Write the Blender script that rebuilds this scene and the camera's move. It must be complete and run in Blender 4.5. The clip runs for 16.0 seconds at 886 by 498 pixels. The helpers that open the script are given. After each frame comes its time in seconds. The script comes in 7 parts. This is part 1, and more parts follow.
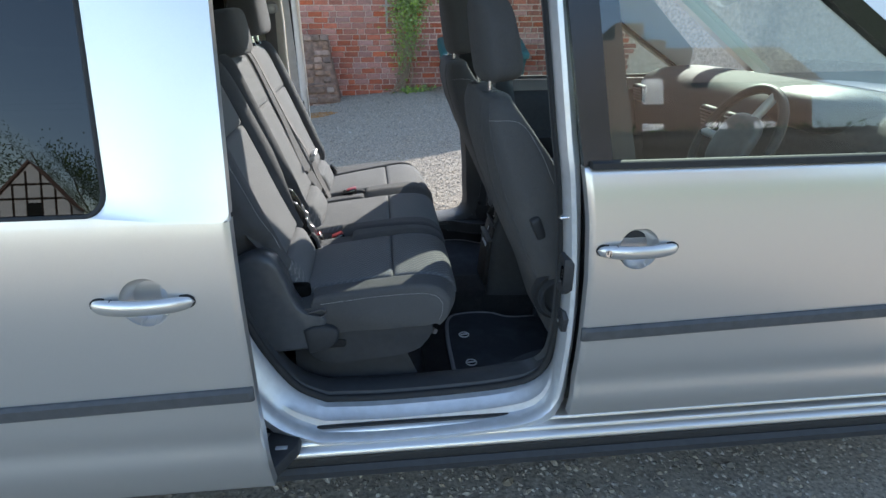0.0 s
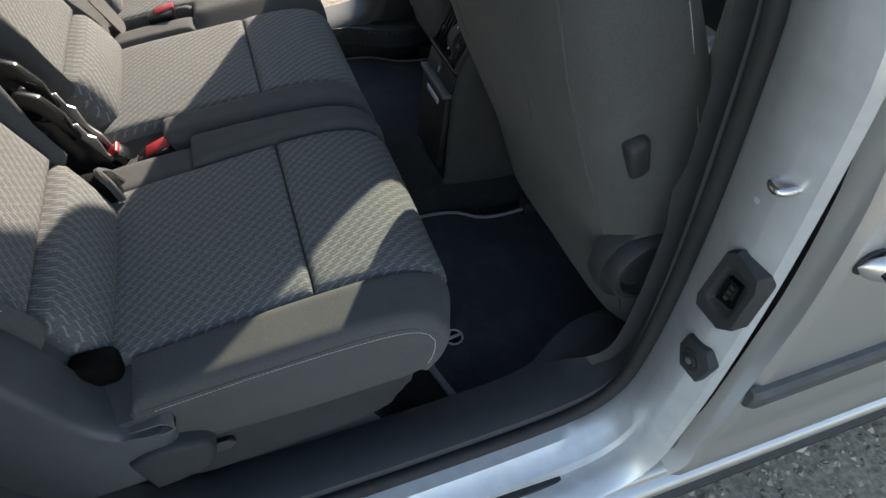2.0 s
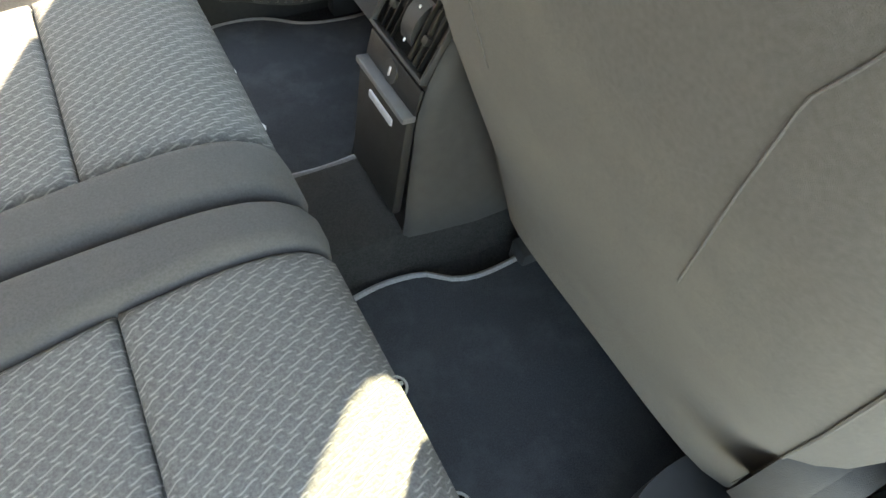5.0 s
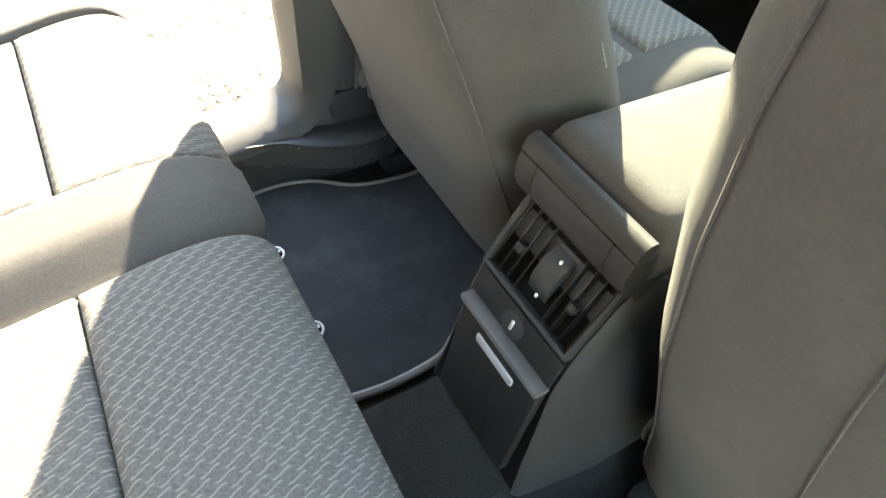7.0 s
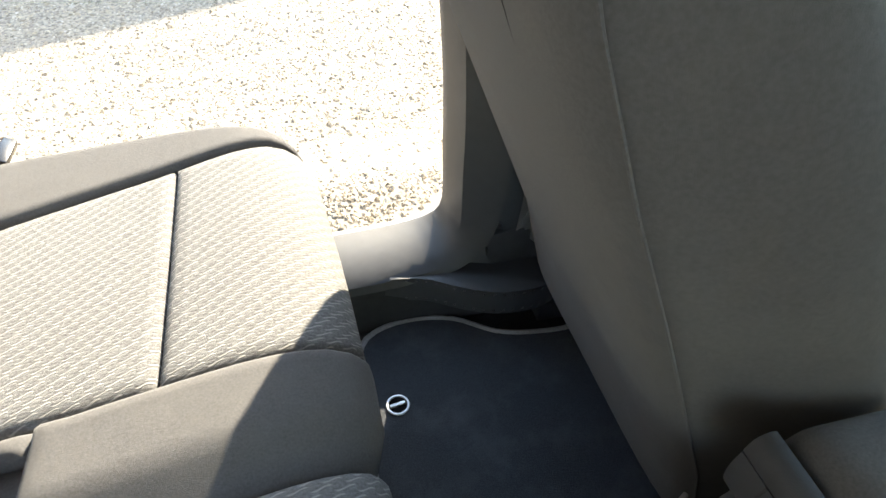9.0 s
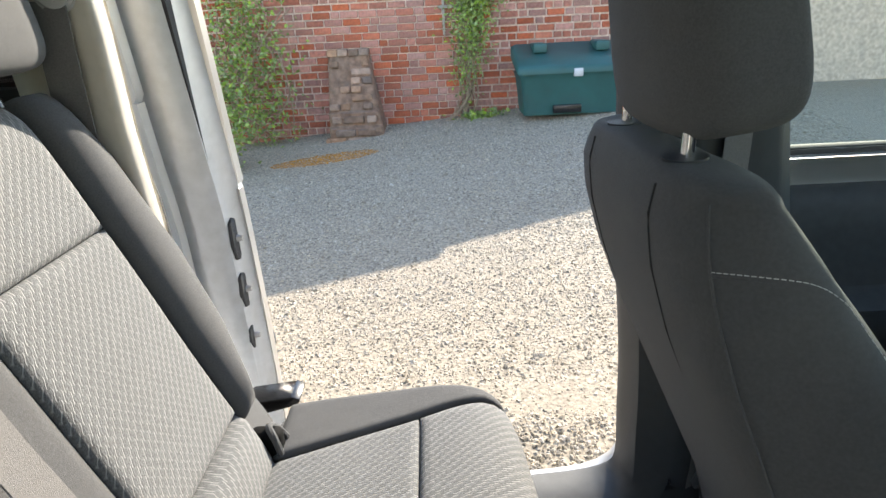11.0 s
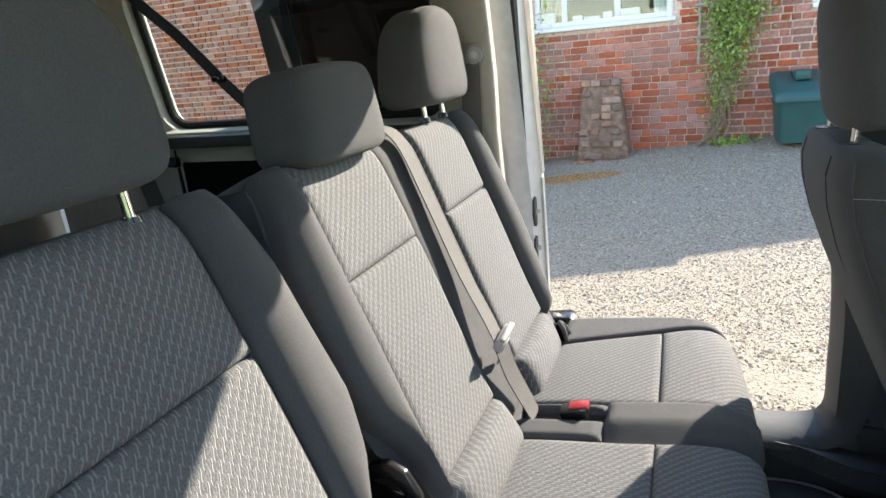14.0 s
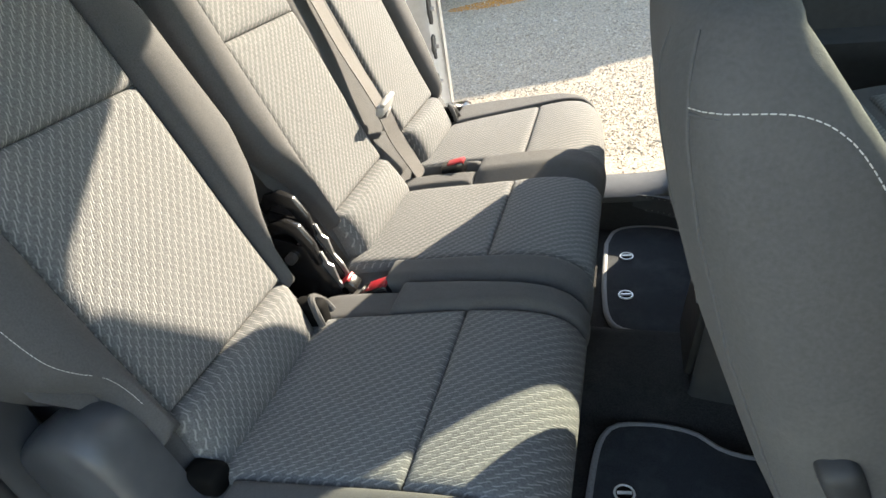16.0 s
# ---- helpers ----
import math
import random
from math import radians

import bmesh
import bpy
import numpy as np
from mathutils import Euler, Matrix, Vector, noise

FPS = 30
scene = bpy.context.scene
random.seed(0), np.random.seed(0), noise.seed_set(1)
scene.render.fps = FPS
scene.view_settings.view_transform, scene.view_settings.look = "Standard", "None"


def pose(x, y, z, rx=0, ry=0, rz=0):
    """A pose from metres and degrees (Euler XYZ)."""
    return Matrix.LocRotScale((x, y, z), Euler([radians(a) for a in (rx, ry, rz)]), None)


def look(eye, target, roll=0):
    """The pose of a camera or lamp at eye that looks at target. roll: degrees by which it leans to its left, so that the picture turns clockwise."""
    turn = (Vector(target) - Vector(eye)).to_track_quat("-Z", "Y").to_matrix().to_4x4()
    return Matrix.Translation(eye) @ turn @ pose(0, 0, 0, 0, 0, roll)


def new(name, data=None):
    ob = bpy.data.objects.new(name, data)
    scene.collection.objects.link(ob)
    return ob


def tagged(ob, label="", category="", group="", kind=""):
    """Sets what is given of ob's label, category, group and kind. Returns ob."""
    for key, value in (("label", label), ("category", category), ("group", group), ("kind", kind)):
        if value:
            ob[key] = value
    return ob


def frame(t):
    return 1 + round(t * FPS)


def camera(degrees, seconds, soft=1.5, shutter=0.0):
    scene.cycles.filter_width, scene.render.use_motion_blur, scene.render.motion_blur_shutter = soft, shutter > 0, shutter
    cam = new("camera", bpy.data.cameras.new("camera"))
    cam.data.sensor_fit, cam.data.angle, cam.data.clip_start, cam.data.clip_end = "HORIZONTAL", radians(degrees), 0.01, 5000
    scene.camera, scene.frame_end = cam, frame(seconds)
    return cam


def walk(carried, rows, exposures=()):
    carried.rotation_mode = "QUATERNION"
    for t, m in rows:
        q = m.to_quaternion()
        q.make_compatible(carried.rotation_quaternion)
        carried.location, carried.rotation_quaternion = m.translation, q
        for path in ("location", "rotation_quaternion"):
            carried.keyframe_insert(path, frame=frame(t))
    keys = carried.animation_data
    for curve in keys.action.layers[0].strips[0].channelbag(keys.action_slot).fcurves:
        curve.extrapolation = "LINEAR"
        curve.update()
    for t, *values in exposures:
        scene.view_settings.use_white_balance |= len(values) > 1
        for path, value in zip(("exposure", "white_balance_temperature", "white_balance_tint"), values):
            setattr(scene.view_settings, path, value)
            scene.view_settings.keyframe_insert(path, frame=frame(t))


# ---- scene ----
cam = camera(72.8, 16.0)

PATH = [
    (0, (0.128, -1.265, 1.572), (0.32, 0.577, 0.816), -0.2),
    (0.5, (0.097, -0.966, 1.553), (0.311, 0.81, 0.657), -0.1),
    (1, (0.167, -0.673, 1.491), (0.409, 0.989, 0.405), -0.2),
    (1.5, (0.18, -0.433, 1.465), (0.517, 1.065, 0.184), 0.6),
    (2, (0.131, -0.223, 1.439), (0.616, 1.074, -0.004), 1.4),
    (2.5, (0.162, -0.097, 1.404), (0.691, 1.021, -0.167), 1.1),
    (3, (0.257, -0.005, 1.339), (0.763, 1.018, -0.304), 0.7),
    (3.2, (0.277, 0.023, 1.325), (0.769, 1.027, -0.333), 0.6),
    (5.3, (0.216, 0.324, 1.284), (0.942, 1.307, -0.299), 8.5),
    (5.5, (0.209, 0.348, 1.293), (0.963, 1.371, -0.252), 7.9),
    (6, (0.196, 0.436, 1.326), (1.024, 1.448, -0.188), 9.7),
    (6.5, (0.211, 0.519, 1.313), (1.042, 1.571, -0.171), 8.6),
    (7, (0.234, 0.631, 1.305), (1.016, 1.721, -0.178), 7.5),
    (7.5, (0.245, 0.736, 1.303), (0.952, 1.895, -0.166), 6.2),
    (8, (0.282, 0.79, 1.288), (0.909, 2.0, -0.176), 5.8),
    (8.5, (0.308, 0.831, 1.292), (0.821, 2.12, -0.149), 4.2),
    (9, (0.3, 0.832, 1.312), (0.708, 2.243, -0.045), 2.8),
    (9.5, (0.283, 0.83, 1.352), (0.596, 2.376, 0.123), 1.6),
    (10, (0.26, 0.805, 1.398), (0.478, 2.486, 0.337), 0.1),
    (10.2, (0.249, 0.786, 1.426), (0.427, 2.516, 0.438), -0.6),
    (12.3, (0.164, 0.399, 1.54), (-0.261, 2.282, 1.017), -5.0),
    (12.5, (0.161, 0.369, 1.54), (-0.331, 2.237, 1.023), -5.1),
    (13, (0.148, 0.3, 1.538), (-0.474, 2.13, 1.027), -4.9),
    (13.5, (0.122, 0.208, 1.549), (-0.578, 2.002, 1.01), -4.4),
    (14, (0.183, 0.07, 1.55), (-0.556, 1.83, 0.953), -5.1),
    (14.5, (0.253, -0.02, 1.523), (-0.444, 1.716, 0.816), -5.5),
    (15, (0.329, -0.063, 1.484), (-0.311, 1.639, 0.653), -6.6),
    (15.5, (0.374, -0.078, 1.441), (-0.21, 1.58, 0.487), -7.6),
    (16, (0.375, -0.111, 1.435), (-0.192, 1.496, 0.389), -8.4),
]
EXPOSURE = [(0, 1.56, 6250, 10), (1, 1.66, 6700, 10), (2, 1.82, 7400, 10), (3.2, 2.42, 7500, 9), (5.3, 4.45, 9500, 8), (6, 4.55, 9500, 8), (7, 4.35, 8900, 8), (8, 3.7, 8500, 8), (9, 3.2, 7850, 8), (10.2, 2.33, 7000, 9), (12.3, 2.18, 7050, 10), (14, 2.22, 6950, 10), (15, 2.40, 7450, 9), (16, 2.60, 7800, 9)]
walk(cam, [(t, look(e, g, r)) for t, e, g, r in PATH], EXPOSURE)


# ---- world, sun and exposure ----
SUN_EL, SUN_AZ = radians(26.0), (0.460, 0.888)
world = bpy.data.worlds.new("sky")
scene.world = world
world.use_nodes = True
wn = world.node_tree.nodes
sky = wn.new("ShaderNodeTexSky")
sky.sky_type = "NISHITA"
sky.sun_disc = False
sky.air_density = 1.0
sky.dust_density = 0.2
sky.ozone_density = 0.5
sky.sun_elevation = SUN_EL
sky.sun_rotation = math.atan2(SUN_AZ[0], SUN_AZ[1])
world.node_tree.links.new(sky.outputs[0], wn["Background"].inputs[0])
wn["Background"].inputs[1].default_value = 0.15
sun = new("sun", bpy.data.lights.new("sun", "SUN"))
sun.data.energy, sun.data.angle, sun.data.color = 3.7, radians(0.5), (1.0, 0.95, 0.86)
sun.matrix_world = look((SUN_AZ[0] * 20, SUN_AZ[1] * 20, 20 * math.tan(SUN_EL)), (0, 0, 0))


# ---- materials ----
def material(name, colour, rough=0.6, metal=0.0, var=0.12, scale=30.0, bump=0.0, bump_scale=200.0, coat=0.0, sheen=0.0, dirt=None, dirt_scale=2.5, dirt_amount=0.4, spec=0.5):
    m = bpy.data.materials.new(name)
    m.use_nodes = True
    t = m.node_tree
    N, L = t.nodes, t.links
    b = N["Principled BSDF"]
    b.inputs["Roughness"].default_value = rough
    b.inputs["Metallic"].default_value = metal
    b.inputs["Coat Weight"].default_value = coat
    b.inputs["Coat Roughness"].default_value = 0.06
    b.inputs["Sheen Weight"].default_value = sheen
    b.inputs["Specular IOR Level"].default_value = spec
    b.inputs["Sheen Roughness"].default_value = 0.5
    co = N.new("ShaderNodeTexCoord")
    n1 = N.new("ShaderNodeTexNoise")
    n1.inputs["Scale"].default_value = scale
    n1.inputs["Detail"].default_value = 6
    L.new(co.outputs["Object"], n1.inputs["Vector"])
    ramp = N.new("ShaderNodeValToRGB")
    ramp.color_ramp.elements[0].position, ramp.color_ramp.elements[1].position = 0.3, 0.7
    lo = [max(0, c * (1 - var)) for c in colour]
    hi = [min(1, c * (1 + var)) for c in colour]
    ramp.color_ramp.elements[0].color = (*lo, 1)
    ramp.color_ramp.elements[1].color = (*hi, 1)
    L.new(n1.outputs["Fac"], ramp.inputs["Fac"])
    out = ramp.outputs["Color"]
    if dirt:
        n3 = N.new("ShaderNodeTexNoise")
        n3.inputs["Scale"].default_value = dirt_scale
        n3.inputs["Detail"].default_value = 8
        n3.inputs["Roughness"].default_value = 0.7
        L.new(co.outputs["Object"], n3.inputs["Vector"])
        r3 = N.new("ShaderNodeValToRGB")
        r3.color_ramp.elements[0].position, r3.color_ramp.elements[1].position = 0.48, 0.72
        r3.color_ramp.elements[0].color, r3.color_ramp.elements[1].color = (0, 0, 0, 1), (dirt_amount,) * 3 + (1,)
        L.new(n3.outputs["Fac"], r3.inputs["Fac"])
        mix = N.new("ShaderNodeMix")
        mix.data_type = "RGBA"
        L.new(r3.outputs["Color"], mix.inputs["Factor"])
        L.new(out, mix.inputs["A"])
        mix.inputs["B"].default_value = (*dirt, 1)
        out = mix.outputs["Result"]
    L.new(out, b.inputs["Base Color"])
    if bump:
        n2 = N.new("ShaderNodeTexNoise")
        n2.inputs["Scale"].default_value = bump_scale
        n2.inputs["Detail"].default_value = 4
        L.new(co.outputs["Object"], n2.inputs["Vector"])
        bp = N.new("ShaderNodeBump")
        bp.inputs["Strength"].default_value = bump
        bp.inputs["Distance"].default_value = 0.002
        L.new(n2.outputs["Fac"], bp.inputs["Height"])
        L.new(bp.outputs["Normal"], b.inputs["Normal"])
    return m


def node_math(t, op, a, b=None, c=None):
    n = t.nodes.new("ShaderNodeMath")
    n.operation = op
    for k, v in enumerate((a, b, c)):
        if v is None:
            continue
        if isinstance(v, (int, float)):
            n.inputs[k].default_value = v
        else:
            t.links.new(v, n.inputs[k])
    return n.outputs[0]


def woven(name, base, thread, du=0.0165, dv=0.0078, sheen=0.04):
    """Cloth with staggered rows of wavy raised threads, in metres on the panel."""
    m = material(name, base, rough=0.95, var=0.25, scale=400, sheen=sheen, spec=0.15)
    t = m.node_tree
    b = t.nodes["Principled BSDF"]
    uv = t.nodes.new("ShaderNodeUVMap")
    sep = t.nodes.new("ShaderNodeSeparateXYZ")
    t.links.new(uv.outputs[0], sep.inputs[0])
    v = node_math(t, "DIVIDE", sep.outputs["X"], dv)
    row = node_math(t, "FLOOR", v)
    odd = node_math(t, "MULTIPLY", node_math(t, "MODULO", row, 2.0), 0.5)
    u = node_math(t, "ADD", node_math(t, "DIVIDE", sep.outputs["Y"], du), odd)
    fx = node_math(t, "SUBTRACT", node_math(t, "FRACT", u), 0.5)
    fy = node_math(t, "SUBTRACT", node_math(t, "FRACT", v), 0.5)
    bend = node_math(t, "MULTIPLY", node_math(t, "SINE", node_math(t, "MULTIPLY", fx, 4.0)), 0.31)
    d = node_math(t, "ABSOLUTE", node_math(t, "SUBTRACT", fy, bend))
    inside = node_math(t, "MINIMUM", node_math(t, "MAXIMUM", node_math(t, "MULTIPLY", node_math(t, "SUBTRACT", 0.5, node_math(t, "ABSOLUTE", fx)), 7.0), 0.1), 1.0)
    hump = node_math(t, "MULTIPLY", node_math(t, "MAXIMUM", node_math(t, "SUBTRACT", 1.0, node_math(t, "DIVIDE", d, 0.16)), 0.0), inside)
    old = b.inputs["Base Color"].links[0].from_socket
    mix = t.nodes.new("ShaderNodeMix")
    mix.data_type = "RGBA"
    t.links.new(node_math(t, "MULTIPLY", hump, 0.8), mix.inputs["Factor"])
    t.links.new(old, mix.inputs["A"])
    mix.inputs["B"].default_value = (*thread, 1)
    t.links.new(mix.outputs["Result"], b.inputs["Base Color"])
    bp = t.nodes.new("ShaderNodeBump")
    bp.inputs["Strength"].default_value = 0.5
    bp.inputs["Distance"].default_value = 0.0015
    fine = t.nodes.new("ShaderNodeTexNoise")
    fine.inputs["Scale"].default_value = 900
    puff = node_math(t, "MULTIPLY", node_math(t, "COSINE", node_math(t, "MULTIPLY", node_math(t, "SUBTRACT", fy, bend), 6.283)), -0.28)
    t.links.new(node_math(t, "ADD", node_math(t, "ADD", hump, puff), node_math(t, "MULTIPLY", fine.outputs["Fac"], 0.4)), bp.inputs["Height"])
    t.links.new(bp.outputs["Normal"], b.inputs["Normal"])
    return m


def glass(name, tint, rough=0.0, gain=1.1):
    m = bpy.data.materials.new(name)
    m.use_nodes = True
    t = m.node_tree
    for n in list(t.nodes):
        if n.type != "OUTPUT_MATERIAL":
            t.nodes.remove(n)
    out = [n for n in t.nodes if n.type == "OUTPUT_MATERIAL"][0]
    tr = t.nodes.new("ShaderNodeBsdfTransparent")
    tr.inputs[0].default_value = (*tint, 1)
    gl = t.nodes.new("ShaderNodeBsdfGlossy")
    gl.inputs["Roughness"].default_value = rough
    gl.inputs["Color"].default_value = (0.95, 0.97, 1, 1)
    lw = t.nodes.new("ShaderNodeLayerWeight")
    lw.inputs["Blend"].default_value = 0.5
    fr = node_math(t, "ADD", node_math(t, "MULTIPLY", node_math(t, "POWER", lw.outputs["Facing"], 5.0), 0.92), 0.075)
    mx = t.nodes.new("ShaderNodeMixShader")
    t.links.new(node_math(t, "MINIMUM", node_math(t, "MULTIPLY", fr, gain), 1.0), mx.inputs[0])
    t.links.new(tr.outputs[0], mx.inputs[1])
    t.links.new(gl.outputs[0], mx.inputs[2])
    t.links.new(mx.outputs[0], out.inputs[0])
    return m


def emit_random(m, spread=0.35, per="object"):
    """Varies a material's brightness from piece to piece."""
    t = m.node_tree
    b = t.nodes["Principled BSDF"]
    old = b.inputs["Base Color"].links[0].from_socket
    if per == "object":
        rnd = t.nodes.new("ShaderNodeObjectInfo").outputs["Random"]
    else:
        rnd = t.nodes.new("ShaderNodeNewGeometry").outputs["Random Per Island"]
    hsv = t.nodes.new("ShaderNodeHueSaturation")
    t.links.new(old, hsv.inputs["Color"])
    t.links.new(node_math(t, "ADD", node_math(t, "MULTIPLY", rnd, 2 * spread), 1 - spread), hsv.inputs["Value"])
    r2 = node_math(t, "FRACT", node_math(t, "MULTIPLY", rnd, 7.31))
    t.links.new(node_math(t, "ADD", node_math(t, "MULTIPLY", r2, 0.5), 0.75), hsv.inputs["Saturation"])
    t.links.new(hsv.outputs[0], b.inputs["Base Color"])
    return m


PAINT = material("silver_paint", (0.60, 0.58, 0.56), rough=0.3, metal=0.75, var=0.04, scale=900, bump=0.02, bump_scale=1500, coat=0.5)
PAINT_IN = material("silver_paint_inner", (0.58, 0.59, 0.61), rough=0.36, metal=0.4, var=0.06, scale=40, coat=0.4, dirt=(0.3, 0.28, 0.25), dirt_scale=9, dirt_amount=0.25)
CLOTH = material("plain_cloth", (0.082, 0.081, 0.083), rough=0.95, spec=0.15, var=0.15, scale=500, bump=0.35, bump_scale=1400, sheen=0.06, dirt=(0.11, 0.107, 0.104), dirt_scale=14, dirt_amount=0.35)
CLOTH_BACK = material("seat_back_cloth", (0.078, 0.077, 0.078), rough=0.9, spec=0.15, var=0.1, scale=300, bump=0.3, bump_scale=1600, sheen=0.06, dirt=(0.13, 0.127, 0.12), dirt_scale=6, dirt_amount=0.35)
WEAVE = woven("woven_cloth", (0.128, 0.129, 0.131), (0.32, 0.315, 0.305))
CARPET = material("carpet", (0.019, 0.0187, 0.019), rough=1.0, var=0.5, scale=300, bump=1.0, bump_scale=420, dirt=(0.045, 0.043, 0.043), dirt_scale=16, dirt_amount=0.55)
MAT = material("mat_carpet", (0.030, 0.034, 0.041), rough=1.0, var=0.45, scale=600, bump=1.0, bump_scale=800, dirt=(0.066, 0.071, 0.080), dirt_scale=11, dirt_amount=0.7)
PIPING = material("mat_edging", (0.27, 0.27, 0.275), rough=0.7, var=0.2, scale=300, bump=0.3, bump_scale=900)
PLASTIC_SILL = material("grey_sill_plastic", (0.042, 0.044, 0.048), rough=0.5, spec=0.35, var=0.08, scale=50, bump=0.2, bump_scale=1100, dirt=(0.05, 0.049, 0.047), dirt_scale=10, dirt_amount=0.3)
PLASTIC = material("dark_plastic", (0.034, 0.035, 0.038), rough=0.55, spec=0.3, var=0.12, scale=60, bump=0.25, bump_scale=1100, dirt=(0.05, 0.05, 0.05), dirt_scale=12, dirt_amount=0.3)
DASH = material("dashboard_skin", (0.06, 0.061, 0.064), rough=0.75, spec=0.15, var=0.1, scale=60, bump=0.3, bump_scale=900)
COVER = material("hinge_cover_plastic", (0.07, 0.073, 0.08), rough=0.3, var=0.1, scale=50, bump=0.2, bump_scale=1100)
PLASTIC_GREY = material("grey_plastic", (0.11, 0.113, 0.12), rough=0.5, var=0.1, scale=50, bump=0.25, bump_scale=1100, dirt=(0.13, 0.13, 0.13), dirt_scale=10, dirt_amount=0.3)
GLOSS = material("gloss_black_plastic", (0.012, 0.012, 0.013), rough=0.22, var=0.1)
SLAT = material("vent_slat_black", (0.008, 0.008, 0.0085), rough=0.35, var=0.1)
# near black: stands in for shade in hollows, also colours black plastic parts
BLACK_SHADE = material("black_and_shade", (0.004, 0.004, 0.004), rough=0.8, var=0.1, spec=0.1)
CONSOLE = material("console_plastic", (0.017, 0.0175, 0.019), rough=0.5, spec=0.3, var=0.15, scale=60, bump=0.25, bump_scale=1100, dirt=(0.03, 0.03, 0.031), dirt_scale=12, dirt_amount=0.3)
RUBBER = material("rubber", (0.018, 0.018, 0.019), rough=0.75, var=0.2, scale=80, bump=0.15, bump_scale=500)
TRIMSTRIP = material("rubbing_strip", (0.06, 0.062, 0.067), rough=0.6, var=0.15, scale=50, bump=0.3, bump_scale=700)
CHROME = material("chrome", (0.75, 0.75, 0.76), rough=0.12, metal=1.0, var=0.03)
DARK_STEEL = material("dull_steel", (0.16, 0.16, 0.165), rough=0.42, metal=0.85, var=0.2, scale=60)
STEEL = material("bare_steel", (0.4, 0.4, 0.41), rough=0.4, metal=0.9, var=0.15, scale=60)
HEADLINER = material("headliner_cloth", (0.62, 0.59, 0.54), rough=0.95, var=0.06, scale=60, bump=0.2, bump_scale=900)
BEIGE = material("beige_trim", (0.48, 0.44, 0.38), rough=0.7, var=0.06, scale=40, bump=0.2, bump_scale=900)
WEB = material("belt_webbing", (0.145, 0.137, 0.134), rough=0.85, spec=0.2, var=0.15, scale=500, bump=0.5, bump_scale=900)
TONGUE = material("belt_tongue_plastic", (0.34, 0.335, 0.33), rough=0.45, var=0.08)
RED = material("red_plastic", (0.32, 0.014, 0.022), rough=0.35, var=0.1)
STITCH = material("pale_thread", (0.5, 0.49, 0.475), rough=0.9, var=0.15, scale=900)
WHITE = material("white_frame_paint", (0.78, 0.79, 0.8), rough=0.4, var=0.03, scale=8, dirt=(0.55, 0.53, 0.5), dirt_scale=4, dirt_amount=0.3)
METAL_RING = material("mat_fastener_metal", (0.6, 0.6, 0.58), rough=0.35, metal=0.6, var=0.1)
SILVER_PLASTIC = material("satin_silver_plastic", (0.5, 0.51, 0.54), rough=0.4, metal=0.3, var=0.06)
GLASS = glass("clear_glass", (0.78, 0.86, 0.8))
GLASS_DARK = glass("privacy_glass", (0.010, 0.011, 0.013), gain=0.5)
GLASS_HOUSE = glass("house_glass", (0.8, 0.84, 0.83), gain=1.0)


# ---- mesh helpers ----
def part(name, bm, mat, parent=None, label="", smooth=40, kind=""):
    me = bpy.data.meshes.new(name)
    bmesh.ops.recalc_face_normals(bm, faces=bm.faces[:])
    bm.to_mesh(me)
    bm.free()
    me.materials.append(mat)
    if smooth:
        me.polygons.foreach_set("use_smooth", [True] * len(me.polygons))
        me.set_sharp_from_angle(angle=radians(smooth))
    ob = new(name, me)
    if parent is not None:
        ob.parent = parent
        if parent.type == "EMPTY":
            ob.matrix_parent_inverse = Matrix.Translation(parent.location).inverted()
    return tagged(ob, label, "", "", kind)


def thing(name, base, label, category, group="", kind=""):
    ob = new(name)
    ob.empty_display_size = 0.1
    ob.location = base
    return tagged(ob, label, category, group, kind)


def smooth_curve(pts, n):
    """n points at even arc length along a smooth curve through pts."""
    P = np.array(pts, float)
    out = []
    for i in range(len(P) - 1):
        a, b, c, d = P[max(i - 1, 0)], P[i], P[i + 1], P[min(i + 2, len(P) - 1)]
        for s in np.linspace(0, 1, 12, endpoint=False):
            out.append(0.5 * (2 * b + (c - a) * s + (2 * a - 5 * b + 4 * c - d) * s * s + (3 * b - a - 3 * c + d) * s ** 3))
    out.append(P[-1])
    out = np.array(out)
    L = np.concatenate([[0], np.cumsum(np.linalg.norm(np.diff(out, axis=0), axis=1))])
    s = np.linspace(0, L[-1], n)
    return np.stack([np.interp(s, L, out[:, k]) for k in range(P.shape[1])], 1)


def box(bm, x0, x1, y0, y1, z0, z1, r=0.0, seg=2):
    m = Matrix.Translation(((x0 + x1) / 2, (y0 + y1) / 2, (z0 + z1) / 2)) @ Matrix.Diagonal((abs(x1 - x0), abs(y1 - y0), abs(z1 - z0), 1))
    res = bmesh.ops.create_cube(bm, size=1, matrix=m)
    if r:
        es = {e for v in res["verts"] for e in v.link_edges}
        bmesh.ops.bevel(bm, geom=list(es), offset=r, segments=seg, profile=0.5, affect="EDGES")
    return bm


def obox(size, r=0.0, seg=2, m=Matrix.Identity(4), bm=None):
    """A bevelled box of that size about the origin, placed by m."""
    bm = bm or bmesh.new()
    res = bmesh.ops.create_cube(bm, size=1, matrix=Matrix.Diagonal((*size, 1)))
    vs = res["verts"]
    if r:
        es = {e for v in vs for e in v.link_edges}
        g = bmesh.ops.bevel(bm, geom=list(es), offset=r, segments=seg, profile=0.5, affect="EDGES")
        vs = list({v for f in g["faces"] for v in f.verts} | {v for v in vs if v.is_valid})
    bmesh.ops.transform(bm, matrix=m, verts=vs)
    return bm


